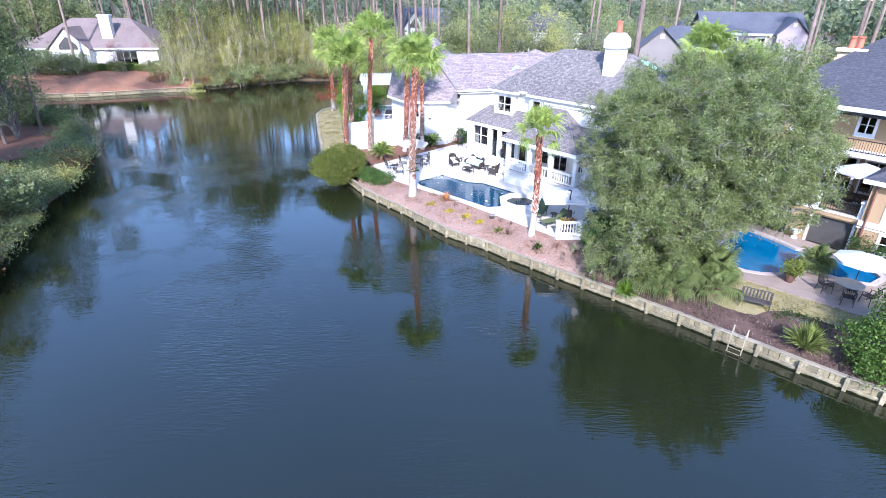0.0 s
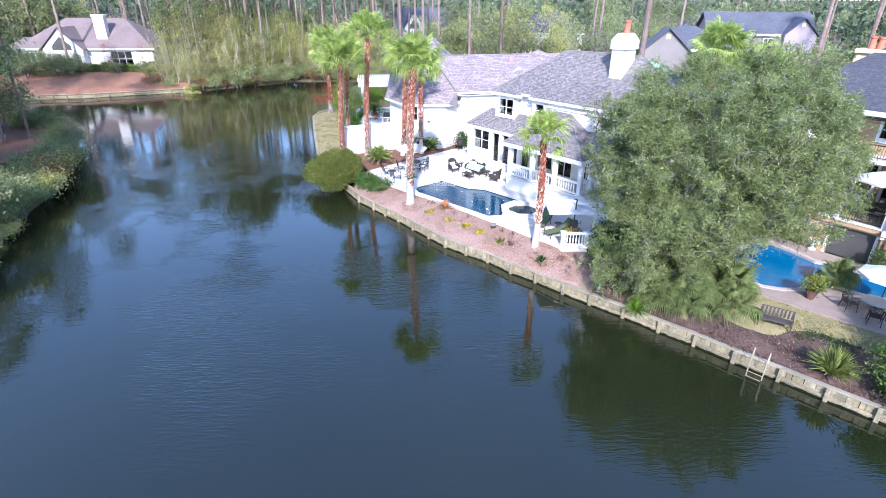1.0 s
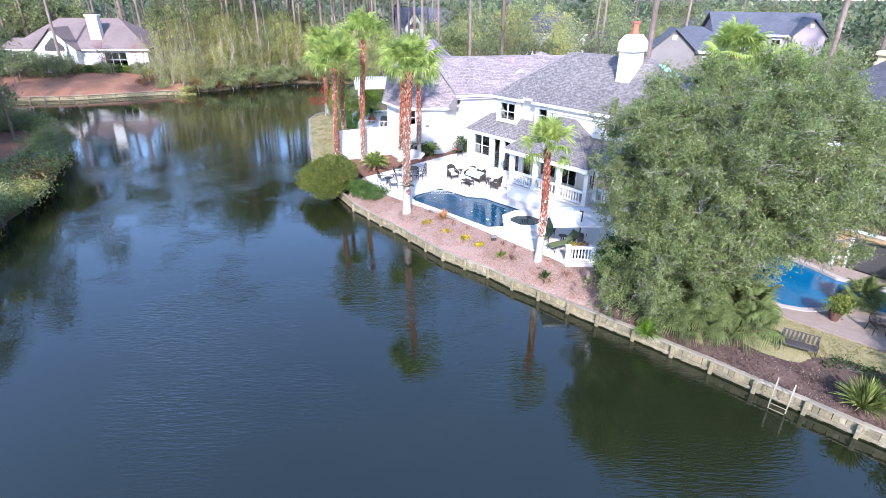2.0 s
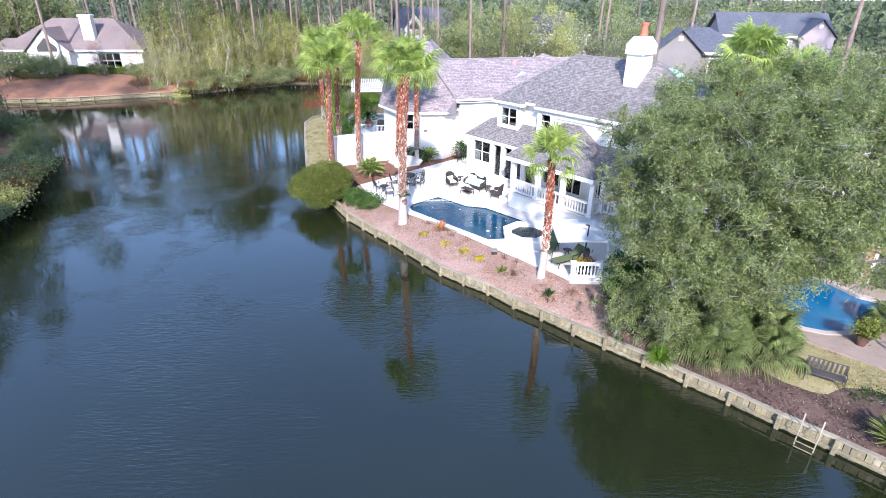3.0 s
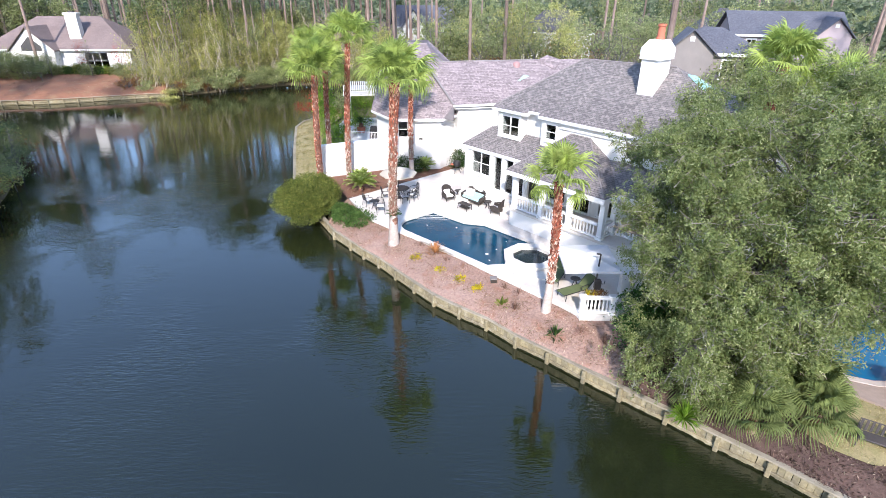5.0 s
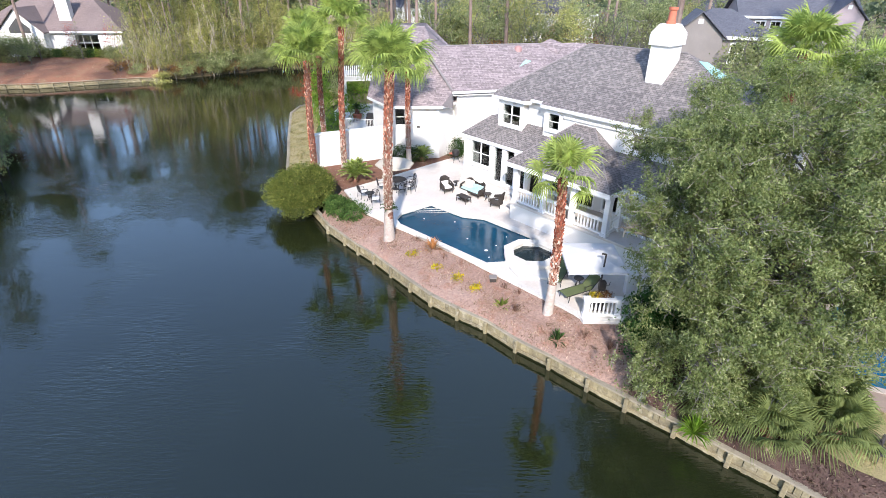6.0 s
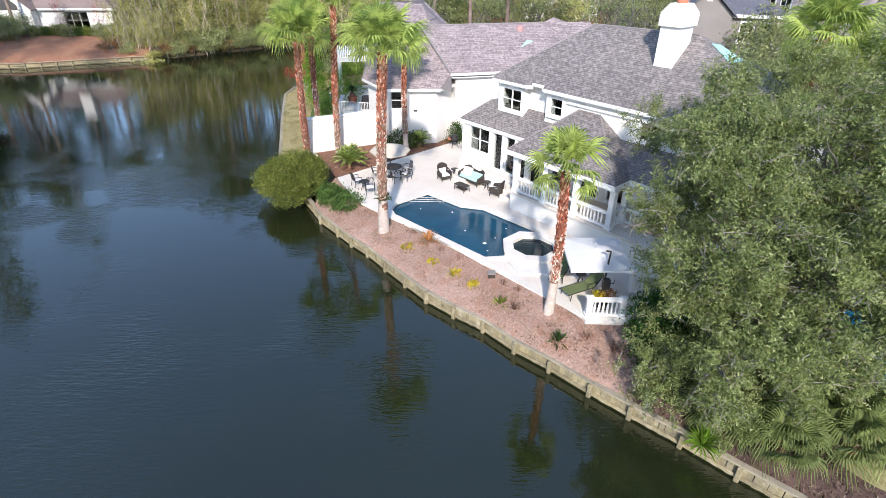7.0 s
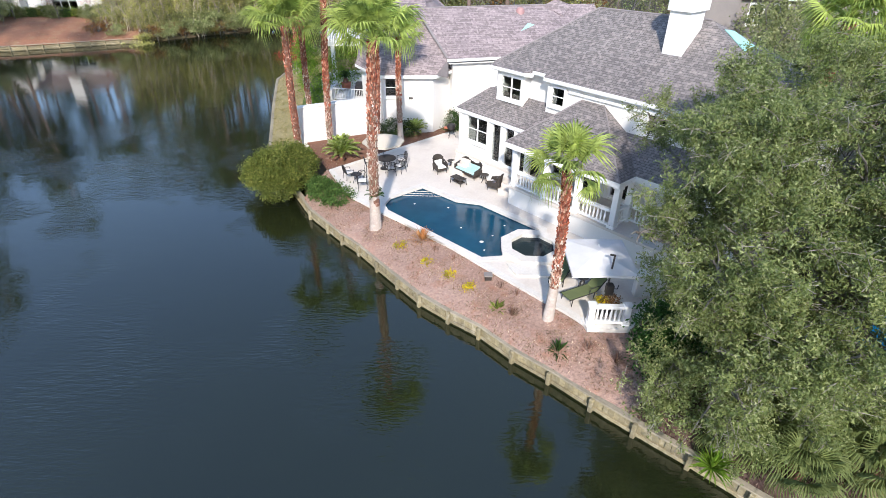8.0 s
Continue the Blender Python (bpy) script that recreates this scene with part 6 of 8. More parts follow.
def wicker_seat(wide, at, cushion, name, label, category="chair"):
    """A wicker armchair or sofa facing -y: rounded back, arms, legs, cushions."""
    ob = thing(name, label, category, (0, 0, 0), at)
    w = wide / 2
    n = max(6, int(wide * 6))
    back = Mesh()
    rows = []
    for z, lift in ((0.34, 0), (0.6, 0), (0.85, 1)):
        row = []
        for k in range(n + 1):
            s = -1 + 2 * k / n
            bulge = 0.40 - 0.16 * abs(s) ** 4
            row.append((s * w, bulge + (0.05 if z > 0.7 else 0), z + (0.17 * (1 - abs(s) ** 2.5) if lift else 0)))
        rows.append(row)
    pts = [p for row in rows for p in row] + [(x, y - 0.05, z) for row in rows for x, y, z in row]
    m, q = n + 1, 3 * (n + 1)
    faces = [(j * m + k, j * m + k + 1, (j + 1) * m + k + 1, (j + 1) * m + k) for j in range(2) for k in range(n)]
    faces += [(q + b, q + a, q + d, q + c) for a, b, c, d in faces]
    faces += [(2 * m + k, 2 * m + k + 1, q + 2 * m + k + 1, q + 2 * m + k) for k in range(n)]
    part("backrest", back.add(pts, faces), M_WICKER, ob)
    part("back_rim", Mesh().tube([(x, y - 0.025, z) for x, y, z in rows[2]], 0.04, 6), M_WICKER, ob)
    part("seat_base", Mesh().chamfer((-w + 0.03, -0.36, 0.2), (w - 0.03, 0.36, 0.36), 0.03), M_WICKER, ob)
    for s in (-1, 1):
        part("armrest", Mesh().tube([(s * (w - 0.02), 0.26, 0.74), (s * (w + 0.02), -0.05, 0.64), (s * (w + 0.01), -0.34, 0.58), (s * (w - 0.02), -0.38, 0.36)], 0.045, 6), M_WICKER, ob)
        part("side_panel", Mesh().box((s * w - 0.02, -0.33, 0.34), (s * w + 0.02, 0.28, 0.58)), M_WICKER, ob)
        for y in (-0.32, 0.3):
            part("leg", Mesh().tube([(s * (w - 0.06), y, 0.22), (s * (w - 0.04), y * 1.06, 0)], [0.03, 0.022], 6), M_WICKER, ob)
    seats = 1 if wide < 1 else 2
    for k in range(seats):
        a = -w + 0.08 + k * (2 * w - 0.16) / seats
        b = a + (2 * w - 0.16) / seats - 0.01
        part("cushion", Mesh().chamfer((a, -0.36, 0.36), (b, 0.28, 0.47), 0.04), cushion, ob, smooth=True)
        part("back_cushion", Mesh().chamfer((a, 0.18, 0.47), (b, 0.31, 0.74), 0.05), cushion, ob, smooth=True)
    return ob


wicker_seat(0.72, turned(1.05, 45.2, 28), M_WHITE_CUSHION, "wicker_armchair", "dark wicker armchair with a pale cushion on the terrace")
wicker_seat(1.75, turned(2.85, 44.72, -47), M_AQUA, "wicker_sofa", "dark wicker sofa with pale aqua cushions on the terrace", "sofa")
wicker_seat(0.72, turned(4.35, 42.75, -118), M_WHITE_CUSHION, "wicker_armchair", "dark wicker armchair turned sideways near the pool")


def low_table(at, wide, deep, high, name, label):
    ob = thing(name, label, "table", (0, 0, 0), at)
    part("tabletop", Mesh().chamfer((-wide / 2, -deep / 2, high - 0.04), (wide / 2, deep / 2, high), 0.03), M_WICKER, ob)
    part("shelf", Mesh().chamfer((-wide / 2 + 0.08, -deep / 2 + 0.08, high * 0.35), (wide / 2 - 0.08, deep / 2 - 0.08, high * 0.35 + 0.03), 0.01), M_WICKER, ob)
    for x in (-1, 1):
        for y in (-1, 1):
            part("leg", Mesh().tube([(x * (wide / 2 - 0.06), y * (deep / 2 - 0.06), high - 0.04), (x * (wide / 2 - 0.03), y * (deep / 2 - 0.03), 0)], 0.025, 6), M_WICKER, ob)


def round_table(at, r, high, name, label, material=M_IRON):
    ob = thing(name, label, "table", (0, 0, 0), at)
    part("tabletop", Mesh().lathe([(r - 0.02, high - 0.035), (r, high - 0.02), (r, high - 0.005), (r - 0.02, high)], 24), material, ob)
    for k in range(4):
        a = k * math.pi / 2 + 0.4
        part("leg", Mesh().tube([(0.06 * math.cos(a), 0.06 * math.sin(a), high - 0.04), (r * 0.35 * math.cos(a), r * 0.35 * math.sin(a), high * 0.5), (r * 0.7 * math.cos(a), r * 0.7 * math.sin(a), 0)], 0.02, 6), material, ob)
    return ob


low_table(turned(2.2, 43.45, -47), 0.95, 0.55, 0.42, "coffee_table", "low dark wicker coffee table before the sofa")
round_table(turned(1.78, 45.82, 0), 0.27, 0.52, "side_table", "small round dark side table by the sofa", M_WICKER)
round_table(turned(3.78, 43.68, 0), 0.27, 0.52, "side_table", "small round dark side table by the sofa's end", M_WICKER)


def iron_chair(at, label="black cast-iron garden chair with arms", cushion=True, name="garden_chair"):
    """A metal garden chair facing -y with a slatted, arched back."""
    ob = thing(name, label, "chair", (0, 0, 0), at, group="garden chairs")
    part("seat", Mesh().chamfer((-0.25, -0.25, 0.41), (0.25, 0.24, 0.45), 0.015), M_IRON, ob)
    if cushion:
        part("cushion", Mesh().chamfer((-0.23, -0.23, 0.45), (0.23, 0.2, 0.5), 0.02), M_WHITE_CUSHION, ob, "pale seat cushion")
    arch = [(-0.25, 0.24, 0.45), (-0.26, 0.3, 0.75), (-0.17, 0.33, 0.92), (0, 0.34, 0.97), (0.17, 0.33, 0.92), (0.26, 0.3, 0.75), (0.25, 0.24, 0.45)]
    part("back_frame", Mesh().tube(arch, 0.02, 6), M_IRON, ob)
    for k in range(5):
        x = -0.16 + 0.08 * k
        part("slat", Mesh().tube([(x, 0.24, 0.45), (x * 0.95, 0.33, 0.93 - 1.2 * x * x)], 0.014, 4), M_IRON, ob)
    for s in (-1, 1):
        part("armrest", Mesh().tube([(s * 0.26, 0.28, 0.68), (s * 0.29, 0, 0.67), (s * 0.28, -0.2, 0.64), (s * 0.26, -0.23, 0.43)], 0.02, 6), M_IRON, ob)
        for y in (-0.23, 0.24):
            part("leg", Mesh().tube([(s * 0.24, y, 0.42), (s * 0.27, y * 1.2, 0)], 0.018, 6), M_IRON, ob)
    return ob


table_at = (-2.35, 45.6)
round_table(turned(*table_at, 0), 0.62, 0.73, "dining_table", "round dark metal garden table under an umbrella")
seats = ((180, 0), (90, 1), (0, 2), (-80, 3), (120, 4))
first = iron_chair(turned(table_at[0] - 1.05, table_at[1] - 0.35, 110))
for a in (205, 290, 25, 330):
    x, y = table_at[0] + 1.02 * math.cos(radians(a)), table_at[1] + 1.02 * math.sin(radians(a))
    if a != 205:
        copy_thing(first, turned(x, y, a - 90))
copy_thing(first, turned(-4.5, 43.95, 125))
copy_thing(first, turned(-3.5, 42.75, 10))
round_table(turned(-3.95, 43.35, 0), 0.33, 0.6, "bistro_table", "small round dark metal table beside two chairs")


def umbrella(at, r, rim, peak, sides, material, name, label, pole=0.025):
    """A market umbrella: pole, base, canopy panels with a hanging edge, ribs."""
    ob = thing(name, label, "umbrella", (0, 0, 0), at)
    part("pole", Mesh().tube([(0, 0, 0.05), (0, 0, peak + 0.06)], pole, 8), M_IRON, ob)
    part("base_plate", Mesh().lathe([(0.28, 0), (0.28, 0.05), (0.06, 0.09), (0.05, 0.3)], 16), M_IRON, ob)
    ring = lambda f, z, turn=0: [(r * f * math.cos(turn + 2 * math.pi * k / sides), r * f * math.sin(turn + 2 * math.pi * k / sides), z) for k in range(sides)]
    pts = [(0, 0, peak)] + ring(0.5, rim + (peak - rim) * 0.56) + ring(1, rim) + ring(1.0, rim - 0.1)
    faces = [(0, 1 + k, 1 + (k + 1) % sides) for k in range(sides)]
    for j in (0, 1):
        faces += [(1 + j * sides + k, 1 + (j + 1) * sides + k, 1 + (j + 1) * sides + (k + 1) % sides, 1 + j * sides + (k + 1) % sides) for k in range(sides)]
    lower = [(x * 0.985, y * 0.985, z - 0.012) for x, y, z in pts]
    n = len(pts)
    canopy = part("canopy", Mesh().add(pts + lower, faces + [tuple(n + i for i in f[::-1]) for f in faces]), material, ob)
    for k in range(sides):
        a = 2 * math.pi * k / sides
        part("rib", Mesh().tube([(0, 0, peak - 0.05), (r * 0.5 * math.cos(a), r * 0.5 * math.sin(a), rim + (peak - rim) * 0.53), (r * math.cos(a), r * math.sin(a), rim - 0.03)], 0.008, 4), M_IRON, canopy)
    return ob


umbrella(turned(table_at[0] - 0.15, table_at[1], 10), 1.32, 1.85, 2.3, 8, M_CREAM, "market_umbrella", "open cream canvas umbrella over the dining table")

# cantilever umbrella by the corner balustrade
canti = thing("cantilever_umbrella", "square white cantilever umbrella over the loungers", "umbrella", (7.95, 31.2, TERRACE))
part("base_plate", Mesh().chamfer((7.6, 30.85, TERRACE), (8.3, 31.55, TERRACE + 0.08), 0.02), M_IRON, canti)
part("pole", Mesh().tube([(7.95, 31.2, TERRACE), (7.98, 31.22, TERRACE + 1.2), (8.05, 31.3, TERRACE + 2.65)], 0.04, 8), M_IRON, canti)
part("arm", Mesh().tube([(8.05, 31.3, TERRACE + 2.65), (7.85, 31.25, TERRACE + 2.7)], 0.035, 6), M_IRON, canti)
part("arm", Mesh().tube([(7.98, 31.24, TERRACE + 1.5), (7.9, 32.1, TERRACE + 1.9), (7.82, 32.75, TERRACE + 2.25)], 0.03, 6), M_TRIM, canti)
cc, hw = Vector((7.72, 32.2, 0)), 1.3
cp = [cc + Vector((x * hw, y * hw, TERRACE + 2.0 + 0.06 * y)) for x, y in ((-1, -1), (1, -1), (1, 1), (-1, 1))]
mid = [(cp[k] + cp[(k + 1) % 4]) / 2 + Vector((0, 0, 0.03)) for k in range(4)]
peak = cc + Vector((0, 0, TERRACE + 2.3))
cv = [peak] + [q for k in range(4) for q in (cp[k], mid[k])]
cv += [q - Vector((0, 0, 0.1)) for q in cv[1:]]
cfaces = [(0, 1 + k, 1 + (k + 1) % 8) for k in range(8)] + [(1 + k, 9 + k, 9 + (k + 1) % 8, 1 + (k + 1) % 8) for k in range(8)]
canopy = part("canopy", Mesh().add(cv + [cc + (q - cc) * 0.985 - Vector((0, 0, 0.012 - 0.015 * q.z)) for q in cv], cfaces + [tuple(17 + i for i in f[::-1]) for f in cfaces]), M_WHITE_CANVAS, canti)
for k in range(4):
    part("rib", Mesh().tube([peak - Vector((0, 0, 0.06)), cp[k] - Vector((0, 0, 0.04))], 0.012, 4), M_IRON, canopy)
part("crank_box", Mesh().chamfer((7.9, 31.0, TERRACE + 0.95), (8.2, 31.3, TERRACE + 1.4), 0.04), M_IRON, canti)
part("crank", Mesh().tube([(8.2, 31.12, TERRACE + 1.2), (8.34, 31.1, TERRACE + 1.2), (8.36, 31.1, TERRACE + 1.38)], 0.018, 6), M_IRON, canti)


def lounger(at, rise=45, label="sun lounger with olive sling fabric and a dark frame"):
    """A sling lounger along +x; its back at +x tilts up."""
    ob = thing("sun_lounger", label, "lounger", (0, 0, 0), at, group="sun loungers")
    tip = (0.45 + 0.75 * math.cos(radians(rise)), 0.36 + 0.75 * math.sin(radians(rise)))
    part("seat", Mesh().chamfer((-0.95, -0.29, 0.335), (0.45, 0.29, 0.365), 0.01), M_OLIVE, ob)
    part("backrest", Mesh().chamfer((0, -0.29, 0), (0.75, 0.29, 0.03), 0.01, pose(0.45, 0, 0.345, 0, -rise, 0)), M_OLIVE, ob)
    for s in (-0.31, 0.31):
        part("frame", Mesh().tube([(-1.0, s, 0.34), (0.45, s, 0.34), (tip[0], s, tip[1])], 0.022, 6), M_IRON, ob)
        for x in (-0.8, 0.35):
            part("leg", Mesh().tube([(x, s, 0.34), (x - 0.06, s * 1.05, 0)], 0.02, 6), M_IRON, ob)
        part("armrest", Mesh().tube([(0.05, s, 0.34), (0.1, s, 0.58), (0.5, s, 0.6), (0.62, s, 0.5)], 0.018, 6), M_IRON, ob)
    return ob


chaise = lounger(turned(7.35, 32.15, 28))
copy_thing(chaise, turned(6.75, 33.75, 62))
round_table(turned(7.5, 33.0, 0), 0.25, 0.45, "side_table", "small dark round side table between the loungers")
planter = thing("planter", "dark round pot of orange and yellow flowers at the balustrade", "planter", (8.0, 30.95, TERRACE))
part("pot", Mesh().lathe([(0.18, 0), (0.28, 0.35), (0.31, 0.36), (0.31, 0.42), (0.27, 0.42), (0.25, 0.34)], 14, (8.0, 30.95, TERRACE + 0.08)), M_IRON, planter, smooth=True)
for k, (dx, dy) in enumerate(((-0.25, 0.0), (0.3, 0.05), (0.0, 0.1))):
    _, pl = clumps([(8.0 + dx, 30.95 + dy, TERRACE + 0.72, 0.25, 0.22, 0.2)], 26, 12, 0.07, 30 + k)
    ob = new("flower", leaves("flower", pl - np.array((8.0, 30.95, TERRACE)), 0.07, F_RUST if k else F_YELLOW, 0.6, 0, 0.3, k))
    ob.parent = planter
    ob["kind"] = "stuff"
grill = thing("kettle_grill", "black covered grill by the porch's end", "grill", (1.75, 51.6, TERRACE))
part("bowl", Mesh().lathe([(0.08, 0.55), (0.26, 0.62), (0.32, 0.8), (0.27, 0.98), (0.1, 1.06), (0.02, 1.07)], 14, (1.75, 51.6, TERRACE)), M_IRON, grill, smooth=True)
for k in range(3):
    part("leg", Mesh().tube([(1.75 + 0.1 * math.cos(k * 2.1), 51.6 + 0.1 * math.sin(k * 2.1), TERRACE + 0.6), (1.75 + 0.34 * math.cos(k * 2.1), 51.6 + 0.34 * math.sin(k * 2.1), TERRACE)], 0.018, 6), M_IRON, grill)
part("shelf", Mesh().chamfer((1.25, 51.4, TERRACE + 0.7), (1.5, 51.8, TERRACE + 0.74), 0.01), M_TERRACOTTA, grill)


# ---- beds: cycads, flowers, small things ----
SAGO = feather_data("leaf", F_PALM, 1.25, 0.42, 34, 0.026)
SAGO_S = feather_data("leaf", F_HEDGE, 0.85, 0.3, 20)


def cycad(x, y, z, n, size, data, label, seed):
    r = random.Random(seed)
    ob = thing("sago_palm", label, "cycad", (x, y, z), group="sago palms")
    part("stem", Mesh().lathe([(0.2, -0.1), (0.22, 0.2), (0.15, 0.42), (0.02, 0.5)], 10, (x, y, z)), M_PALM_BARK, ob, smooth=True)
    for k in range(n):
        s = (k + 0.5) / n
        piece("leaf", data, ob, pose(x, y, z + 0.42, 0, 0, k * 137.5) @ pose(0, 0, 0, r.uniform(-10, 10), -(75 - 78 * s), 0) @ Matrix.Scale(size * r.uniform(0.85, 1.1), 4))


cycad(-5.5, 47.3, 1.5, 64, 1.2, SAGO, "large sago palm with arching feather leaves in red mulch", 1)
cycad(-0.9, 51.9, 1.5, 34, 0.9, SAGO, "sago palm in the mulch by the bay wing", 2)
cycad(-2.15, 38.47, 2.7, 30, 0.7, SAGO_S, "dark spiky fern growing round the tall palm's trunk", 3)


def tuft(name, label, x, y, z, n, long, width, material, seed, spread=70, category="plant", group=""):
    """A tuft of sword-shaped leaves."""
    r = random.Random(seed)
    ob = thing(name, label, category, (x, y, z), group=group)
    mesh = Mesh()
    for k in range(n):
        a, e = k * 2.4 + r.uniform(-0.3, 0.3), radians(r.uniform(90 - spread, 88))
        far = long * r.uniform(0.7, 1.1)
        d = Vector((math.cos(a) * math.cos(e), math.sin(a) * math.cos(e), math.sin(e)))
        side = Vector((-math.sin(a), math.cos(a), 0)) * width
        o = Vector((x, y, z - 0.03)) + d * 0.02
        m_, t_ = o + d * far * 0.6, o + d * far - Vector((0, 0, far * 0.22 * math.cos(e)))
        mesh.add([o - side * 0.5, o + side * 0.5, m_ + side, m_ + Vector((0, 0, -width * 0.5)), m_ - side, t_], [(0, 1, 2, 3), (0, 3, 4), (3, 2, 5), (4, 3, 5)])
    part("blade", mesh, material, ob)["kind"] = "stuff"
    return ob


for k, (x, y) in enumerate(((-0.75, 36.76), (0.65, 35.24), (1.69, 34.18), (2.66, 33.23))):
    ob = thing("flower_clump", "small clump of bright yellow leaves in the mulch", "flowers", (x, y, 1.1), group="yellow clumps")
    _, pl = clumps([(x, y, 1.22, 0.3, 0.27, 0.16)], 34, 16, 0.08, 40 + k, 0.2)
    f = new("flower", leaves("flower", pl - np.array((x, y, 1.1)), 0.11, F_YELLOW, 0.45, -0.3, 0.3, 40 + k))
    f.parent = ob
    f["kind"] = "stuff"
tuft("ornamental_grass", "tuft of orange-brown grass in the mulch", 0.35, 37.1, 1.25, 110, 0.95, 0.022, foliage("orange_grass", (0.42, 0.17, 0.07), (0.5, 0.24, 0.1), (0.5, 0.32, 0.14), 0.3), 3)
tuft("fern", "small green fern clump in the mulch", 3.74, 31.8, 1.1, 44, 0.6, 0.045, F_SHRUB, 4)
tuft("fern", "low dark green clump in the mulch", 5.9, 29.3, 1.05, 70, 0.65, 0.03, F_HEDGE, 5, 85)
for k, (x, y) in enumerate(((1.9, 35.3), (1.0, 36.1), (4.0, 33.1), (4.6, 32.5), (-0.6, 38.0), (4.3, 31.3), (7.0, 29.2), (7.9, 28.6))):
    tuft("twiggy_plant", "dormant twiggy brown plant in the mulch", x, y, 1.2, 44, 0.6, 0.011, foliage("dead_stems", (0.16, 0.08, 0.06), (0.24, 0.13, 0.1), (0.3, 0.2, 0.16), 0.1) if k == 0 else bpy.data.materials["dead_stems"], 60 + k, 60, group="twiggy plants")
box_ = thing("garden_box", "small grey utility box with a pale top in the mulch", "utility box", (3.44, 33.7, 1.25))
part("body", Mesh().chamfer((3.28, 33.55, 1.1), (3.6, 33.85, 1.6), 0.02), M_WICKER, box_)
part("lid", Mesh().chamfer((3.25, 33.52, 1.601), (3.63, 33.88, 1.66), 0.02), M_GREY_STUCCO, box_)
rock = Mesh()
bm = bmesh.new()
bmesh.ops.create_icosphere(bm, subdivisions=3, radius=0.26)
for v in bm.verts:
    v.co *= 1 + 0.25 * noise.noise(v.co * 5)
    v.co.z *= 0.6
rock.add([v.co for v in bm.verts], [[v.index for v in f.verts] for f in bm.faces])
bm.free()
rk = solo("rock", rock, M_COPING, "pale rounded stone at the palm's foot", "rock", smooth=True)
rk.location = (-1.62, 38.7, 1.15)
for x, y in ((-1.0, 39.0), (-1.1, 38.8)):
    lamp = thing("path_light", "small dark path light by the palm's foot", "lamp", (x, y, 1.25))
    part("stake", Mesh().tube([(x, y, 1.1), (x, y, 1.5)], 0.02, 6), M_IRON, lamp)
    part("cap", Mesh().lathe([(0.09, 0), (0.07, 0.05), (0.01, 0.09)], 10, (x, y, 1.5)), M_IRON, lamp)

# pool floats and drains seen as pale spots
for k, (x, y) in enumerate(((0.1, 42.3), (-0.3, 41.0), (1.6, 40.6), (2.3, 38.3), (3.3, 36.9), (3.4, 36.1), (4.6, 38.6), (3.9, 37.5))):
    solo("floating_leaf", Mesh().lathe([(0.02, 0), (0.05 if k != 4 else 0.11, 0.004), (0.04, 0.012)], 9), M_TRIM, "small pale leaf floating on the pool", "leaf", group="floating leaves").location = (x, y, TERRACE - 0.168)


# ---- neighbour's garden and house ----
NB_POOL = [(16.7, 27.9), (16.95, 28.9), (17.33, 30.06), (19.6, 32.2), (20.32, 32.45), (21.15, 30.92), (21.75, 29.4), (23.2, 28.4), (24.4, 27.0), (24.3, 25.8), (23.2, 25.1), (22.2, 25.4), (21.3, 26.3), (20.6, 26.75), (19.7, 26.5), (18.8, 26.25), (17.97, 26.25), (17.2, 26.55), (16.75, 27.05)]
NB_Z = 1.25
NB_TERRACE = [(15.0, 27.8), (15.82, 26.31), (16.48, 25.73), (18.0, 24.3), (19.74, 22.67), (20.7, 21.65), (23.5, 18.8), (29.0, 22.5), (24.6, 28.8), (23.1, 30.7), (20.0, 35.2), (17.4, 34.0)]
solo("pavement_neighbour", Mesh().slab(NB_TERRACE, [shrink(NB_POOL, -0.3)], 0.6, NB_Z), M_NB_PAVING, "pinkish-brown stone pool terrace", "terrace", "structure")
solo("kerb_neighbour", Mesh().slab([(14.95, 27.85), (15.75, 26.25), (16.42, 25.66), (17.95, 24.22), (19.68, 22.6), (20.64, 21.58), (23.4, 18.7), (23.5, 18.85), (20.75, 21.72), (19.8, 22.74), (18.06, 24.36), (16.54, 25.8), (15.88, 26.38), (15.07, 27.85)], [], 0.7, NB_Z + 0.015), M_NB_PAVING, "pinkish stone edging between grass and terrace", "kerb", "structure")
npool = thing("swimming_pool", "curved bright blue swimming pool with pale coping", "pool", (20.0, 28.5, NB_Z))
part("coping", Mesh().slab(shrink(NB_POOL, -0.3), [shrink(NB_POOL, 0.02)], NB_Z - 0.12, NB_Z + 0.03), surface("worn_coping", (0.55, 0.49, 0.44), (0.45, 0.39, 0.35), 0.8, 1.0, 8, 0.3, 0.2), npool)
part("tile_band", Mesh().slab(shrink(NB_POOL, -0.1), [NB_POOL], NB_Z - 0.6, NB_Z - 0.121), bpy.data.materials["pool_tiles"], npool)
part("water", Mesh().prism(shrink(NB_POOL, -0.02), NB_Z - 0.6, NB_Z - 0.13), M_BLUE_WATER, npool, "bright blue pool water")

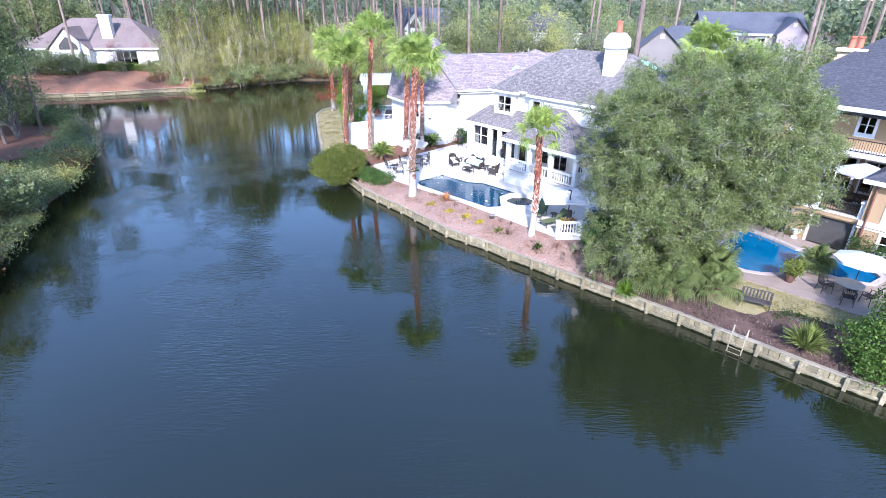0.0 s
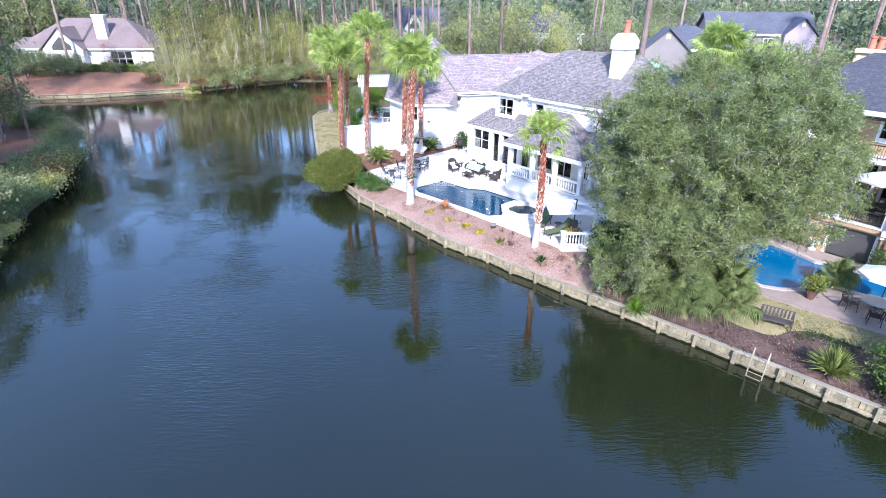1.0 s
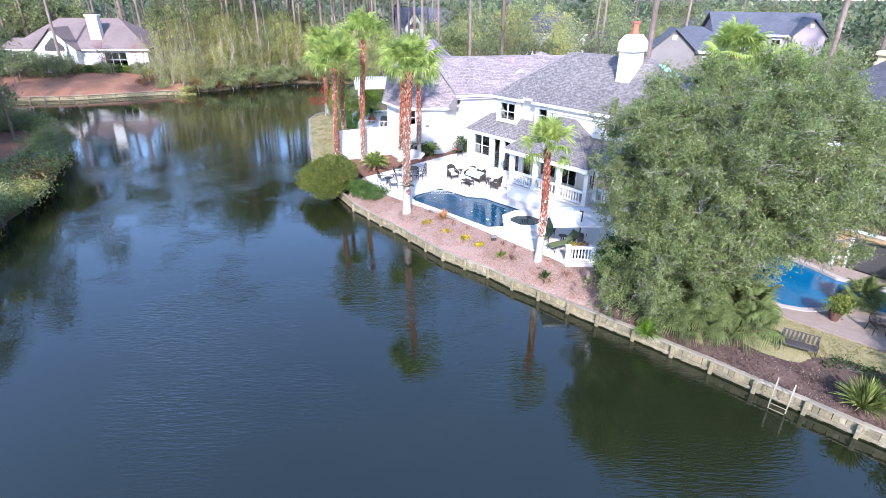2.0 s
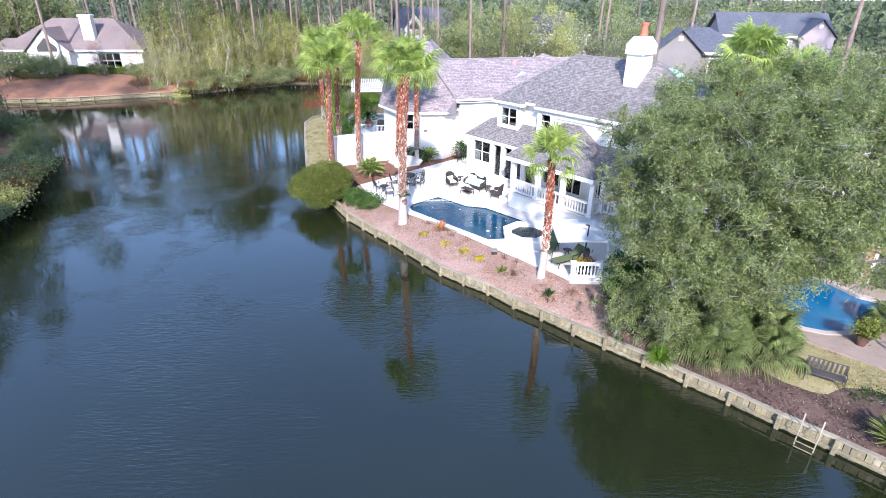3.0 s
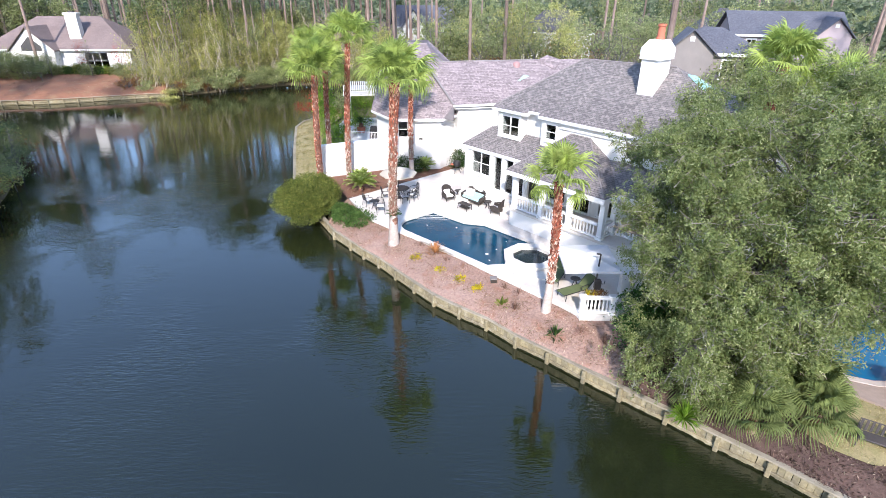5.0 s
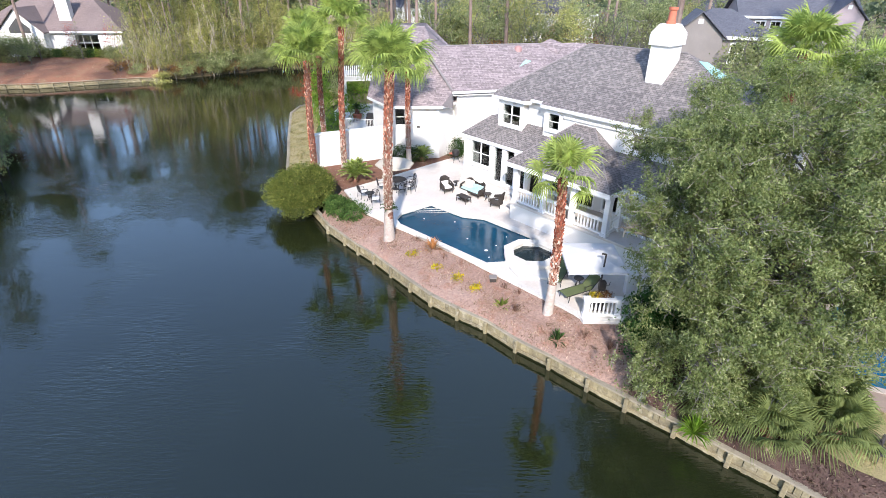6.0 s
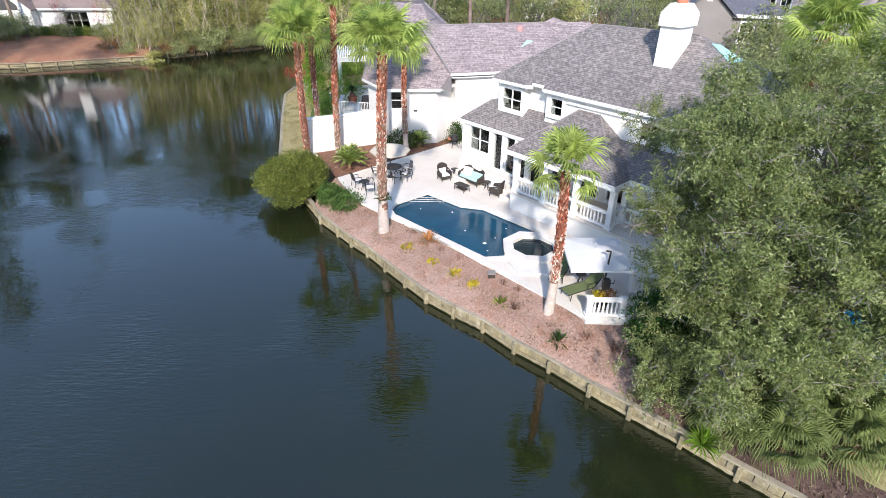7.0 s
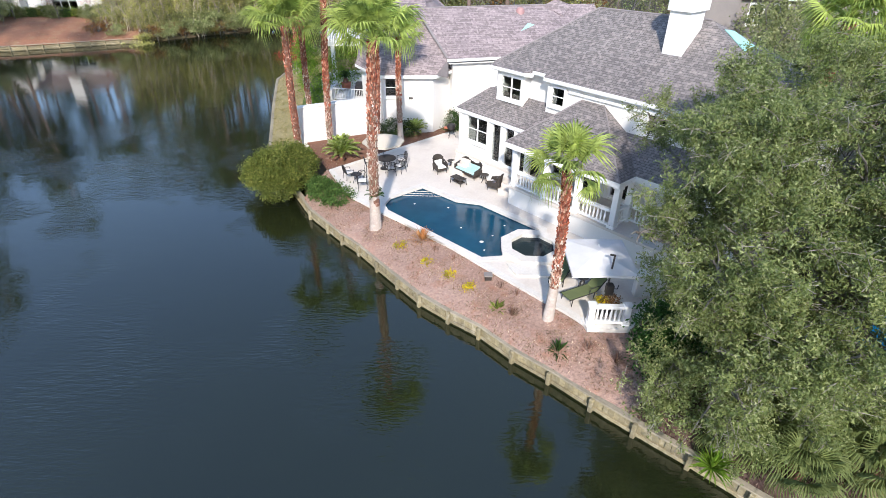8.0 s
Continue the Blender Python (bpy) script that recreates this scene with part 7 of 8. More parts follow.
NB = pose(23.08, 30.79, 0, 0, 0, -51)
nb = thing("ochre_house", "ochre stucco house with white trim, balconies and slate roof", "house", (4.0, 5.0, 1.2), NB)
lower = Mesh()
panel_wall(lower, -6.0, 2.45, 1.2, 3.15, 0.0, 0.3, [(0.05, 2.2, 1.2, 3.02), (-4.5, -1.2, 1.2, 3.02)])
part("wall", lower, M_PEACH, nb)
part("recess", Mesh().box((-5.9, 0.9, 1.2), (2.4, 1.0, 3.1)).box((0.06, 0.12, 1.25), (2.19, 0.14, 3.0)), M_DARK, nb, "black screened opening")
for a in (-0.1, 2.2):
    part("jamb", Mesh().box((a, -0.03, 1.2), (a + 0.145, 0.32, 3.02)), M_TRIM, nb)
part("balcony_floor", Mesh().box((-6.2, -0.15, 3.16), (2.6, 5.2, 3.42)), M_PEACH, nb)
part("band", Mesh().box((-6.2, -0.2, 3.421), (2.6, 0.14, 3.5)), M_TRIM, nb)
for a, b in ((-5.9, -2.95), (-2.65, -0.2), (0.2, 2.25)):
    rail = part("railing", Mesh().box((a, -0.03, 4.2), (b, 0.03, 4.26)).box((a, -0.02, 3.58), (b, 0.02, 3.62)), M_IRON, nb, "dark metal balcony railing")
    bar = Mesh().box((-0.012, -0.012, 0), (0.012, 0.012, 0.6)).data("bar", M_IRON)
    for k in range(int((b - a) / 0.13)):
        piece("bar", bar, rail, pose(a + 0.07 + 0.13 * k, 0, 3.61))
post = Mesh().chamfer((-0.17, -0.17, 0), (0.17, 0.17, 0.95), 0.02).chamfer((-0.22, -0.22, 0.951), (0.22, 0.22, 1.08), 0.03).data("pedestal", M_TRIM)
for a in (-2.8, 0.0, 2.42):
    piece("pedestal", post, nb, pose(a, 0.0, 3.43))
back_open = [(-5.2, -4.0, 3.6, 5.7), (-3.4, -2.2, 3.6, 5.7), (-1.6, 0.2, 3.6, 5.7), (0.8, 2.0, 3.6, 5.7), (-0.3, 0.5, 7.3, 8.4), (2.2, 3.1, 6.4, 8.5), (-4.0, -2.8, 6.9, 8.1)]
upper_nb = Mesh()
panel_wall(upper_nb, -6.2, 12.0, 3.43, 9.0, 5.0, 0.3, back_open)
part("wall", upper_nb, M_PEACH, nb)
for o in back_open:
    window(nb, *o, 5.0, 2, casing=0.16)
part("wall", Mesh().box((-6.2, 5.31, 1.2), (-5.9, 15.0, 8.5)).box((11.7, 5.31, 1.2), (12.0, 15.0, 8.5)).box((-5.89, 14.7, 1.2), (11.69, 15.0, 8.5)).box((-5.89, 6.5, 3.4), (11.69, 14.6, 3.6)), M_PEACH, nb)
part("upper_balcony", Mesh().box((-0.9, 3.7, 6.05), (6.5, 4.99, 6.3)), M_TRIM, nb)
ub = part("railing", Mesh().box((-0.8, 3.75, 7.1), (6.4, 3.8, 7.16)).box((-0.8, 3.755, 6.38), (6.4, 3.795, 6.42)), M_IRON, nb, "dark metal balcony railing")
bar2 = Mesh().box((-0.012, -0.012, 0), (0.012, 0.012, 0.72)).data("bar", M_IRON)
for k in range(52):
    piece("bar", bar2, ub, pose(-0.75 + 0.137 * k, 3.775, 6.4))
wing_open = [(3.6, 4.9, 3.75, 5.1), (3.7, 4.8, 1.9, 2.9)]
nbw = Mesh()
panel_wall(nbw, 2.5, 9.0, 1.2, 5.9, -0.35, 0.3, wing_open)
nbw.box((2.5, -0.049, 1.2), (2.8, 4.9, 5.9))
part("wall", nbw, M_PEACH, nb)
window(nb, *wing_open[0], -0.35, 2, casing=0.2)
window(nb, *wing_open[1], -0.35, 2, casing=0.14)
part("band", Mesh().box((2.42, -0.43, 3.2), (9.0, -0.351, 3.5)).box((2.42, -0.4, 3.03), (9.0, -0.352, 3.12)), M_TRIM, nb)
part("downpipe", Mesh().tube([(2.75, -0.43, 5.6), (2.75, -0.43, 1.3)], 0.06, 8), surface("brown_metal", (0.16, 0.07, 0.05), (0.2, 0.09, 0.06), 0.5, 1, 20, 0.2, 0.1), nb)
part("roof", Mesh().roof([(2.1, -0.8, 6.0), (9.2, -0.8, 6.0), (9.2, 4.0, 7.6), (4.4, 2.0, 7.6)], 0.14).roof([(2.1, -0.8, 6.0), (4.4, 2.0, 7.6), (4.4, 5.0, 7.6), (2.1, 5.0, 6.0)], 0.14), M_ROOF_SLATE, nb)
part("roof", Mesh().roof([(-7.0, 4.3, 8.6), (13.0, 4.3, 8.6), (8.5, 9.8, 12.9), (-1.5, 9.8, 12.9)], 0.16), M_ROOF_SLATE, nb)
part("roof", Mesh().roof([(-7.0, 4.3, 8.6), (-1.5, 9.8, 12.9), (-7.0, 15.4, 8.6)], 0.16), M_ROOF_SLATE, nb)
part("roof", Mesh().roof([(13.0, 4.3, 8.6), (13.0, 15.4, 8.6), (8.5, 9.8, 12.9)], 0.16), M_ROOF_SLATE, nb)
part("roof", Mesh().roof([(-7.0, 15.4, 8.6), (-1.5, 9.8, 12.9), (8.5, 9.8, 12.9), (13.0, 15.4, 8.6)], 0.16), M_ROOF_SLATE, nb)
part("roof", Mesh().roof([(-1.4, 3.3, 9.1), (8.0, 3.3, 9.1), (6.0, 6.9, 11.0), (2.0, 6.9, 11.0)], 0.14).roof([(-1.4, 3.3, 9.1), (2.0, 6.9, 11.0), (-1.4, 6.9, 9.1)], 0.14), M_ROOF_SLATE, nb)
fascia(nb, [(-7.0, 4.3, 8.6), (-1.4, 4.3, 8.6)], 0.12)
fascia(nb, [(-1.4, 3.3, 9.1), (8.0, 3.3, 9.1)], 0.12)
fascia(nb, [(2.1, -0.8, 6.0), (9.2, -0.8, 6.0)], 0.1)
nc = part("chimney", Mesh().box((-3.75, 8.7, 9.5), (-2.25, 9.8, 11.2)).chamfer((-3.9, 8.55, 11.2), (-2.1, 9.95, 11.42), 0.04).chamfer((-3.8, 8.65, 11.421), (-2.2, 9.85, 11.8), 0.03).chamfer((-3.95, 8.5, 11.801), (-2.05, 10.0, 12.05), 0.05), surface("cream_stucco", (0.62, 0.5, 0.32), (0.56, 0.44, 0.28), 0.85, 0.8, 20, 0.15, 0.1), nb, "cream stucco chimney with moulded cap")
for a in (-3.22, -2.76):
    part("chimney_pot", Mesh().lathe([(0.24, 0), (0.24, 0.07), (0.2, 0.12), (0.18, 0.6), (0.23, 0.64), (0.23, 0.74), (0.15, 0.74), (0.14, 0.5)], 12, (a, 9.2, 12.05)), M_TERRACOTTA, nc, "red clay chimney pot", True)
umbrella(NB @ pose(1.3, 2.4, 3.42), 1.5, 2.15, 2.7, 8, M_WHITE_CANVAS, "market_umbrella", "open white umbrella on the neighbour's balcony")
bt = NB @ pose(1.2, 2.2, 3.42)
low_table(bt, 1.6, 0.9, 0.74, "balcony_table", "dark patio table on the neighbour's balcony")
for k, (a, b, t) in enumerate(((0.6, 1.3, 0), (1.7, 1.3, 0), (0.6, 3.1, 180), (1.7, 3.1, 180), (-0.2, 2.2, -90))):
    copy_thing(first, NB @ pose(a, b, 3.42, 0, 0, t + 180))

# neighbour's pool furniture
umbrella(pose(21.7, 24.4, NB_Z, 0, 0, 15), 1.3, 1.75, 2.15, 8, M_WHITE_CANVAS, "market_umbrella", "open white umbrella over the neighbour's patio table")
round_table(pose(20.95, 23.8, NB_Z), 0.66, 0.72, "patio_table", "round grey-topped metal patio table by the blue pool", surface("hammered_grey_metal", (0.26, 0.27, 0.26), (0.20, 0.21, 0.20), 0.35, 2, 20, 0.2, 0.1))
sling = iron_chair(pose(20.05, 24.2, NB_Z, 0, 0, 85), "dark metal patio chair without cushions by the blue pool", False, "patio_chair")
for x, y, t in ((20.4, 22.95, 145), (21.5, 23.0, 195)):
    copy_thing(sling, pose(x, y, NB_Z, 0, 0, t))
BENCH = pose(15.75, 22.9, 1.08, 0, 0, -32)
M_BENCH = surface("worn_bench_metal", (0.055, 0.05, 0.05), (0.085, 0.07, 0.065), 0.6, 2, 30, 0.3, 0.2)
bench = thing("garden_bench", "dark metal mesh garden bench on the dry grass", "bench", (0, 0, 0), BENCH)
part("seat", Mesh().chamfer((-0.68, -0.28, 0.4), (0.68, 0.2, 0.44), 0.01), M_BENCH, bench)
for k in range(9):
    part("slat", Mesh().chamfer((-0.66 + 0.155 * k, 0.2, 0.46), (-0.58 + 0.155 * k, 0.225, 0.86), 0.005), M_BENCH, bench)
part("back_rail", Mesh().tube([(-0.68, 0.21, 0.46), (-0.68, 0.23, 0.88), (0.68, 0.23, 0.88), (0.68, 0.21, 0.46)], 0.025, 6), M_BENCH, bench)
for x in (-0.66, 0.66):
    part("armrest", Mesh().tube([(x, 0.21, 0.64), (x, -0.24, 0.62), (x, -0.26, 0.42)], 0.02, 6), M_BENCH, bench)
    for y in (-0.25, 0.2):
        part("leg", Mesh().tube([(x, y, 0.42), (x, y * 1.1, 0)], 0.02, 6), M_BENCH, bench)
ladder = thing("dock_ladder", "pale metal swim ladder hooked over the bulkhead", "ladder", (13.85, 20.1, 0.9))
w = Vector((0.72, -0.69, 0)).normalized()
o = Vector((-w.y, w.x, 0)) * -1
for s in (-0.3, 0.3):
    p = Vector((13.72, 20.32, 0)) + w * s
    part("rail", Mesh().tube([p + o * -0.25 + Vector((0, 0, 0.9)), p + o * -0.12 + Vector((0, 0, 1.5)), p + o * 0.12 + Vector((0, 0, 1.1)), p + o * 0.16 + Vector((0, 0, 0.1))], 0.024, 8), M_WOOD_CAP, ladder)
for z in (0.1, 0.35, 0.6, 0.85):
    p = Vector((13.72, 20.32, z)) + o * (0.4 - 0.12 * z * 0.2)
    part("rung", Mesh().tube([p - w * 0.3, p + w * 0.3], 0.018, 6), M_WOOD, ladder)


FAN_LOW = [fan_data("frond", F_PALMETTO, 0.9, 0.85, 30, 240, 0.3, 6, 0.052), fan_data("frond", F_PALMETTO, 0.9, 0.8, 28, 230, 0.75, 7, 0.05)]


def palmetto(x, y, z, n, size, label, seed, stem=0.4, lift=0):
    r = random.Random(seed)
    ob = thing("palmetto", label, "palm", (x, y, z), group="palmettos")
    part("stem", Mesh().lathe([(0.16, -0.2), (0.18, 0.1), (0.12, stem)], 9, (x, y, z)), M_PALM_BARK, ob)
    for k in range(n):
        s = (k + 0.5) / n
        piece("frond", FAN_LOW[0 if s < 0.6 else 1], ob, pose(x, y, z + stem, 0, 0, k * 137.5 + r.uniform(-15, 15)) @ pose(0, 0, 0, r.uniform(-25, 25), -(80 - (95 - lift) * s + r.uniform(-8, 8)), 0) @ Matrix.Scale(size * r.uniform(0.85, 1.15), 4))


for k, (x, y, n, s) in enumerate(((11.2, 25.0, 13, 0.8), (12.2, 24.7, 15, 0.9), (12.7, 24.1, 16, 0.85), (13.1, 25.5, 14, 0.95), (14.9, 24.5, 16, 0.95), (14.4, 25.9, 12, 0.95), (12.4, 23.4, 14, 0.8), (14.8, 23.6, 14, 0.85))):
    palmetto(x - 0.5, y + 0.4, 1.05, n, s, "clump of fan-leaved palmetto under the oak at the shore", 70 + k, (0.3, 0.5, 0.9, 1.4, 1.1, 0.9, 0.6, 0.6)[k])
palmetto(21.05, 26.6, NB_Z, 30, 0.62, "bushy low fan palm beside the blue pool", 80, 0.5)
palmetto(18.6, 32.6, NB_Z, 24, 0.6, "low fan palm at the end of the blue pool", 81, 0.5)
tuft("yucca", "spiky yellow-green yucca clump on the dark mulch", 16.25, 19.5, 1.0, 320, 1.4, 0.03, foliage("yucca_leaf", (0.17, 0.22, 0.05), (0.28, 0.33, 0.09), (0.46, 0.46, 0.18), 0.3), 7, 62)
pot = thing("plant_pot", "terracotta pot with a leafy green shrub by the blue pool", "plant pot", (18.85, 25.25, NB_Z))
part("pot", Mesh().lathe([(0.18, 0), (0.27, 0.4), (0.31, 0.42), (0.31, 0.5), (0.26, 0.5), (0.24, 0.4)], 14, (18.85, 25.25, NB_Z)), surface("aged_clay", (0.16, 0.08, 0.06), (0.12, 0.06, 0.05), 0.85, 2, 25, 0.3, 0.3), pot, smooth=True)
_, pl = clumps([(18.85, 25.25, NB_Z + 0.85, 0.45, 0.45, 0.38)], 70, 18, 0.13, 91)
lf = new("foliage", leaves("foliage", pl - np.array((18.85, 25.25, NB_Z)), 0.13, F_SHRUB, 0.5, 0, 0.3, 92))
lf.parent = pot
lf["kind"] = "stuff"
shrub("wall_shrub", "dark clipped shrub against the ochre house", (24.6, 28.0, NB_Z), [(24.5, 28.0, NB_Z + 0.8, 0.6, 0.6, 0.75), (25.1, 27.0, NB_Z + 0.6, 0.6, 0.6, 0.55)], 130, 24, 0.16, 0.1, F_HEDGE, 93)
shrub("mulch_shrub", "low twiggy shrub on the dark mulch behind the bench", (17.2, 21.9, 1.05), [(17.2, 21.9, 1.12, 1.0, 0.5, 0.12), (18.0, 21.2, 1.12, 0.6, 0.5, 0.12)], 50, 14, 0.14, 0.1, F_HEDGE, 94)
urn = thing("stone_urn", "white stone urn beside the neighbour's opening", "urn", (22.6, 31.1, NB_Z))
part("urn", Mesh().lathe([(0.2, 0), (0.2, 0.08), (0.08, 0.14), (0.08, 0.24), (0.28, 0.4), (0.34, 0.62), (0.3, 0.66), (0.26, 0.55)], 14, (22.6, 31.1, NB_Z)), M_TRIM, urn, smooth=True)


tuft("lily_clump", "clump of yellow-green strap leaves by the bulkhead", 9.75, 24.35, 1.0, 120, 0.8, 0.03, F_LIME, 8, 80)
shrub("climbing_bush", "dense deep green leafy bush at the terrace corner under the oak", (9.9, 29.0, 1.2), [(9.7, 28.9, 2.4, 1.2, 1.2, 1.4), (10.2, 28.2, 3.6, 1.3, 1.2, 1.2), (9.3, 28.3, 1.9, 0.9, 0.9, 0.9)], 420, 30, 0.18, 0.13, foliage("deep_green_leaves", (0.03, 0.085, 0.02), (0.05, 0.13, 0.03), (0.09, 0.19, 0.05), 0.3), 95)


# ---- the far house and others beyond the trees ----
def simple_house(name, label, m, w, d, base, eave, ridge, wall, roof, openings=(), hip=True, front_gable=None, glazed=True):
    """A one- or two-storey house, front at y = 0 towards -y: walls with openings, hip or gable roof, fascia."""
    ob = thing(name, label, "house", (0, 0, base), m)
    f = Mesh()
    panel_wall(f, -w / 2, w / 2, base - 1.0, eave, 0, 0.3, openings)
    part("wall", f, wall, ob)
    part("wall", Mesh().box((-w / 2, 0.301, base - 1), (-w / 2 + 0.3, d, eave)).box((w / 2 - 0.3, 0.301, base - 1), (w / 2, d, eave)).box((-w / 2 + 0.31, d - 0.3, base - 1), (w / 2 - 0.31, d, eave)).box((-w / 2 + 0.31, 1.2, base - 0.9), (w / 2 - 0.31, d - 0.31, base - 0.7)), wall, ob)
    for o in openings:
        window(ob, *o, 0, 2 if o[1] - o[0] < 2 else 3, casing=0.14)
    x0, x1, y0, y1 = -w / 2 - 0.5, w / 2 + 0.5, -0.5, d + 0.5
    k = (y1 - y0) / 2 * (1.0 if hip else 0.0)
    a, b = (x0 + k, (y0 + y1) / 2, ridge), (x1 - k, (y0 + y1) / 2, ridge)
    part("roof", Mesh().roof([(x0, y0, eave), (x1, y0, eave), b, a], 0.18), roof, ob)
    part("roof", Mesh().roof([(x1, y1, eave), (x0, y1, eave), a, b], 0.18), roof, ob)
    if hip:
        part("roof", Mesh().roof([(x0, y1, eave), (x0, y0, eave), a], 0.18), roof, ob)
        part("roof", Mesh().roof([(x1, y0, eave), (x1, y1, eave), b], 0.18), roof, ob)
    else:
        for x in (-w / 2, w / 2 - 0.3):
            part("gable", Mesh().add([(x, 0, eave), (x, d, eave), (x, d / 2, ridge - 0.25), (x + 0.3, 0, eave), (x + 0.3, d, eave), (x + 0.3, d / 2, ridge - 0.25)], [(0, 2, 1), (3, 4, 5), (0, 3, 5, 2), (1, 2, 5, 4), (0, 1, 4, 3)]), wall, ob)
    fascia(ob, [(x0, y0, eave), (x1, y0, eave)], 0.16)
    if front_gable:
        gx, gw, gz, out = front_gable
        part("gable_roof", Mesh().roof([(gx - gw / 2 - 0.4, -out - 0.4, eave - 0.1), (gx, -out - 0.4, gz), (gx, d / 2, gz), (gx - gw / 2 - 0.4, d * 0.2, eave - 0.1)], 0.16), roof, ob)
        part("gable_roof", Mesh().roof([(gx, -out - 0.4, gz), (gx + gw / 2 + 0.4, -out - 0.4, eave - 0.1), (gx + gw / 2 + 0.4, d * 0.2, eave - 0.1), (gx, d / 2, gz)], 0.16), roof, ob)
        s = (gz - eave) / (gw / 2)
        g = Mesh().add([(gx - gw / 2, -out, base - 1), (gx + gw / 2, -out, base - 1), (gx + gw / 2, -out, eave), (gx, -out, gz - 0.25), (gx - gw / 2, -out, eave)] + [(gx - gw / 2, 0.2, base - 1), (gx + gw / 2, 0.2, base - 1), (gx + gw / 2, 0.2, eave), (gx, 0.2, gz - 0.25), (gx - gw / 2, 0.2, eave)], [(0, 1, 2, 3, 4), (9, 8, 7, 6, 5), (0, 5, 6, 1), (1, 6, 7, 2), (2, 7, 8, 3), (3, 8, 9, 4), (4, 9, 5, 0)])
        part("gable_wall", g, wall, ob)
        if not glazed:
            part("gable_vent", Mesh().box((gx - 0.25, -out - 0.04, gz - 1.3), (gx + 0.25, -out - 0.002, gz - 0.8)), M_TRIM, ob)
            return ob
        q = gw * 0.24
        part("gable_window", Mesh().add([(gx - q, -out - 0.03, eave - 0.2), (gx + q, -out - 0.03, eave - 0.2), (gx + q, -out - 0.03, eave + 0.5), (gx, -out - 0.03, eave + 0.5 + q * s * 0.9), (gx - q, -out - 0.03, eave + 0.5), (gx, -out - 0.01, eave)], [(0, 1, 2, 3, 4)]), M_DARK, ob, "dark arched gable glazing")
        window(ob, gx - q, gx + q, base + 0.4, eave - 0.6, -out - 0.02, 3, casing=0.12)
    return ob


FH = pose(-62.0, 100.0, 0, 0, 0, 6)
far_house = simple_house("far_house", "white one-storey house with a tan hip roof across the lake", FH, 22.0, 12.0, 2.4, 6.2, 10.8, M_STUCCO, M_ROOF_TAN, openings=[(3.9, 7.4, 3.3, 5.6), (-10.2, -8.6, 2.8, 5.5), (-8.2, -6.6, 2.8, 5.5)], front_gable=(-3.0, 6.4, 9.6, 1.6))
fc = part("chimney", Mesh().box((1.6, 1.4, 6.5), (3.4, 2.6, 11.2)).chamfer((1.45, 1.25, 11.2), (3.55, 2.75, 11.5), 0.05), M_STUCCO, far_house, "white stucco chimney")
part("cap", Mesh().chamfer((2.1, 1.7, 11.5), (2.9, 2.3, 11.75), 0.03), M_DARK, fc)
part("porch_wing", Mesh().box((-14.5, 1.0, 1.4), (-11.0, 8.0, 5.0)), M_STUCCO, far_house)
part("roof", Mesh().roof([(-15.0, 0.6, 5.1), (-11.0, 0.6, 5.1), (-11.0, 5.0, 7.6), (-13.0, 5.0, 7.6)], 0.16), M_ROOF_TAN, far_house)
for k, (x, y, s, f) in enumerate(((-57.0, 97.6, 1.0, F_HEDGE), (-59.6, 97.3, 0.9, F_SHRUB), (-53.6, 97.8, 0.9, F_LIME), (-51.6, 98.3, 0.8, F_SHRUB), (-68.5, 96.5, 1.2, F_WOOD), (-70.5, 94.5, 1.5, F_WOOD), (-66.0, 93.5, 1.3, F_WOOD), (-61.5, 97.0, 0.8, F_HEDGE), (-55.3, 97.6, 1.0, F_SHRUB), (-49.8, 98.0, 1.2, F_WOOD), (-63.5, 93.0, 1.4, F_WOOD), (-72.5, 92.5, 1.8, F_WOOD), (-47.5, 94.5, 1.6, F_OLIVE))):
    shrub("garden_bush", "rounded green bush before the far white house", (x, y, land(x, y)), [(x, y, land(x, y) + 0.75 * s, 1.3 * s, 0.9 * s, 0.85 * s)], 130, 16, 0.2, 0.16, f, 120 + k, group="bushes at the far house")
simple_house("grey_house", "grey-beige stucco house with a front gable and slate roof", pose(31.0, 73.2, 0, 0, 0, -14), 10.0, 8.0, 2.0, 9.1, 11.6, M_GREY_STUCCO, M_ROOF_DARK, openings=[(1.0, 2.2, 6.4, 8.3), (3.2, 4.4, 6.4, 8.3)], front_gable=(-2.8, 5.0, 11.6, 1.2), glazed=False)
M_PINK_STUCCO = surface("pinkish_stucco", (0.40, 0.33, 0.345), (0.35, 0.29, 0.305), 0.85, 0.4, 15, 0.12, 0.1)
simple_house("grey_house", "pinkish stucco house with a long slate roof beyond the trees", pose(49.6, 91.5, 0, 0, 0, -10), 15.0, 8.0, 2.0, 9.9, 12.9, M_PINK_STUCCO, M_ROOF_DARK, hip=False, openings=[(-5.4, -4.2, 7.4, 9.2), (-3.4, -2.2, 7.4, 9.2), (0.8, 2.0, 7.4, 9.2)], front_gable=(5.4, 4.4, 12.3, 1.2), glazed=False)
simple_house("distant_house", "white house glimpsed between the pines", pose(-4.0, 138.0, 0, 0, 0, 12), 13.0, 9.0, 2.0, 8.0, 12.2, M_STUCCO, M_ROOF_DARK, hip=False, openings=[(-4, -2.8, 4.5, 6.5), (0, 1.2, 4.5, 6.5), (3, 4.2, 4.5, 6.5)], front_gable=(-3.0, 4.6, 11.4, 1.0))
simple_house("distant_house", "pale house with a blue-grey roof between the pines", pose(24.0, 132.0, 0, 0, 0, -6), 15.0, 10.0, 2.0, 7.4, 11.6, M_STUCCO, M_ROOF_SLATE, openings=[(-5, -3.6, 4.2, 6.2), (2, 3.4, 4.2, 6.2)])
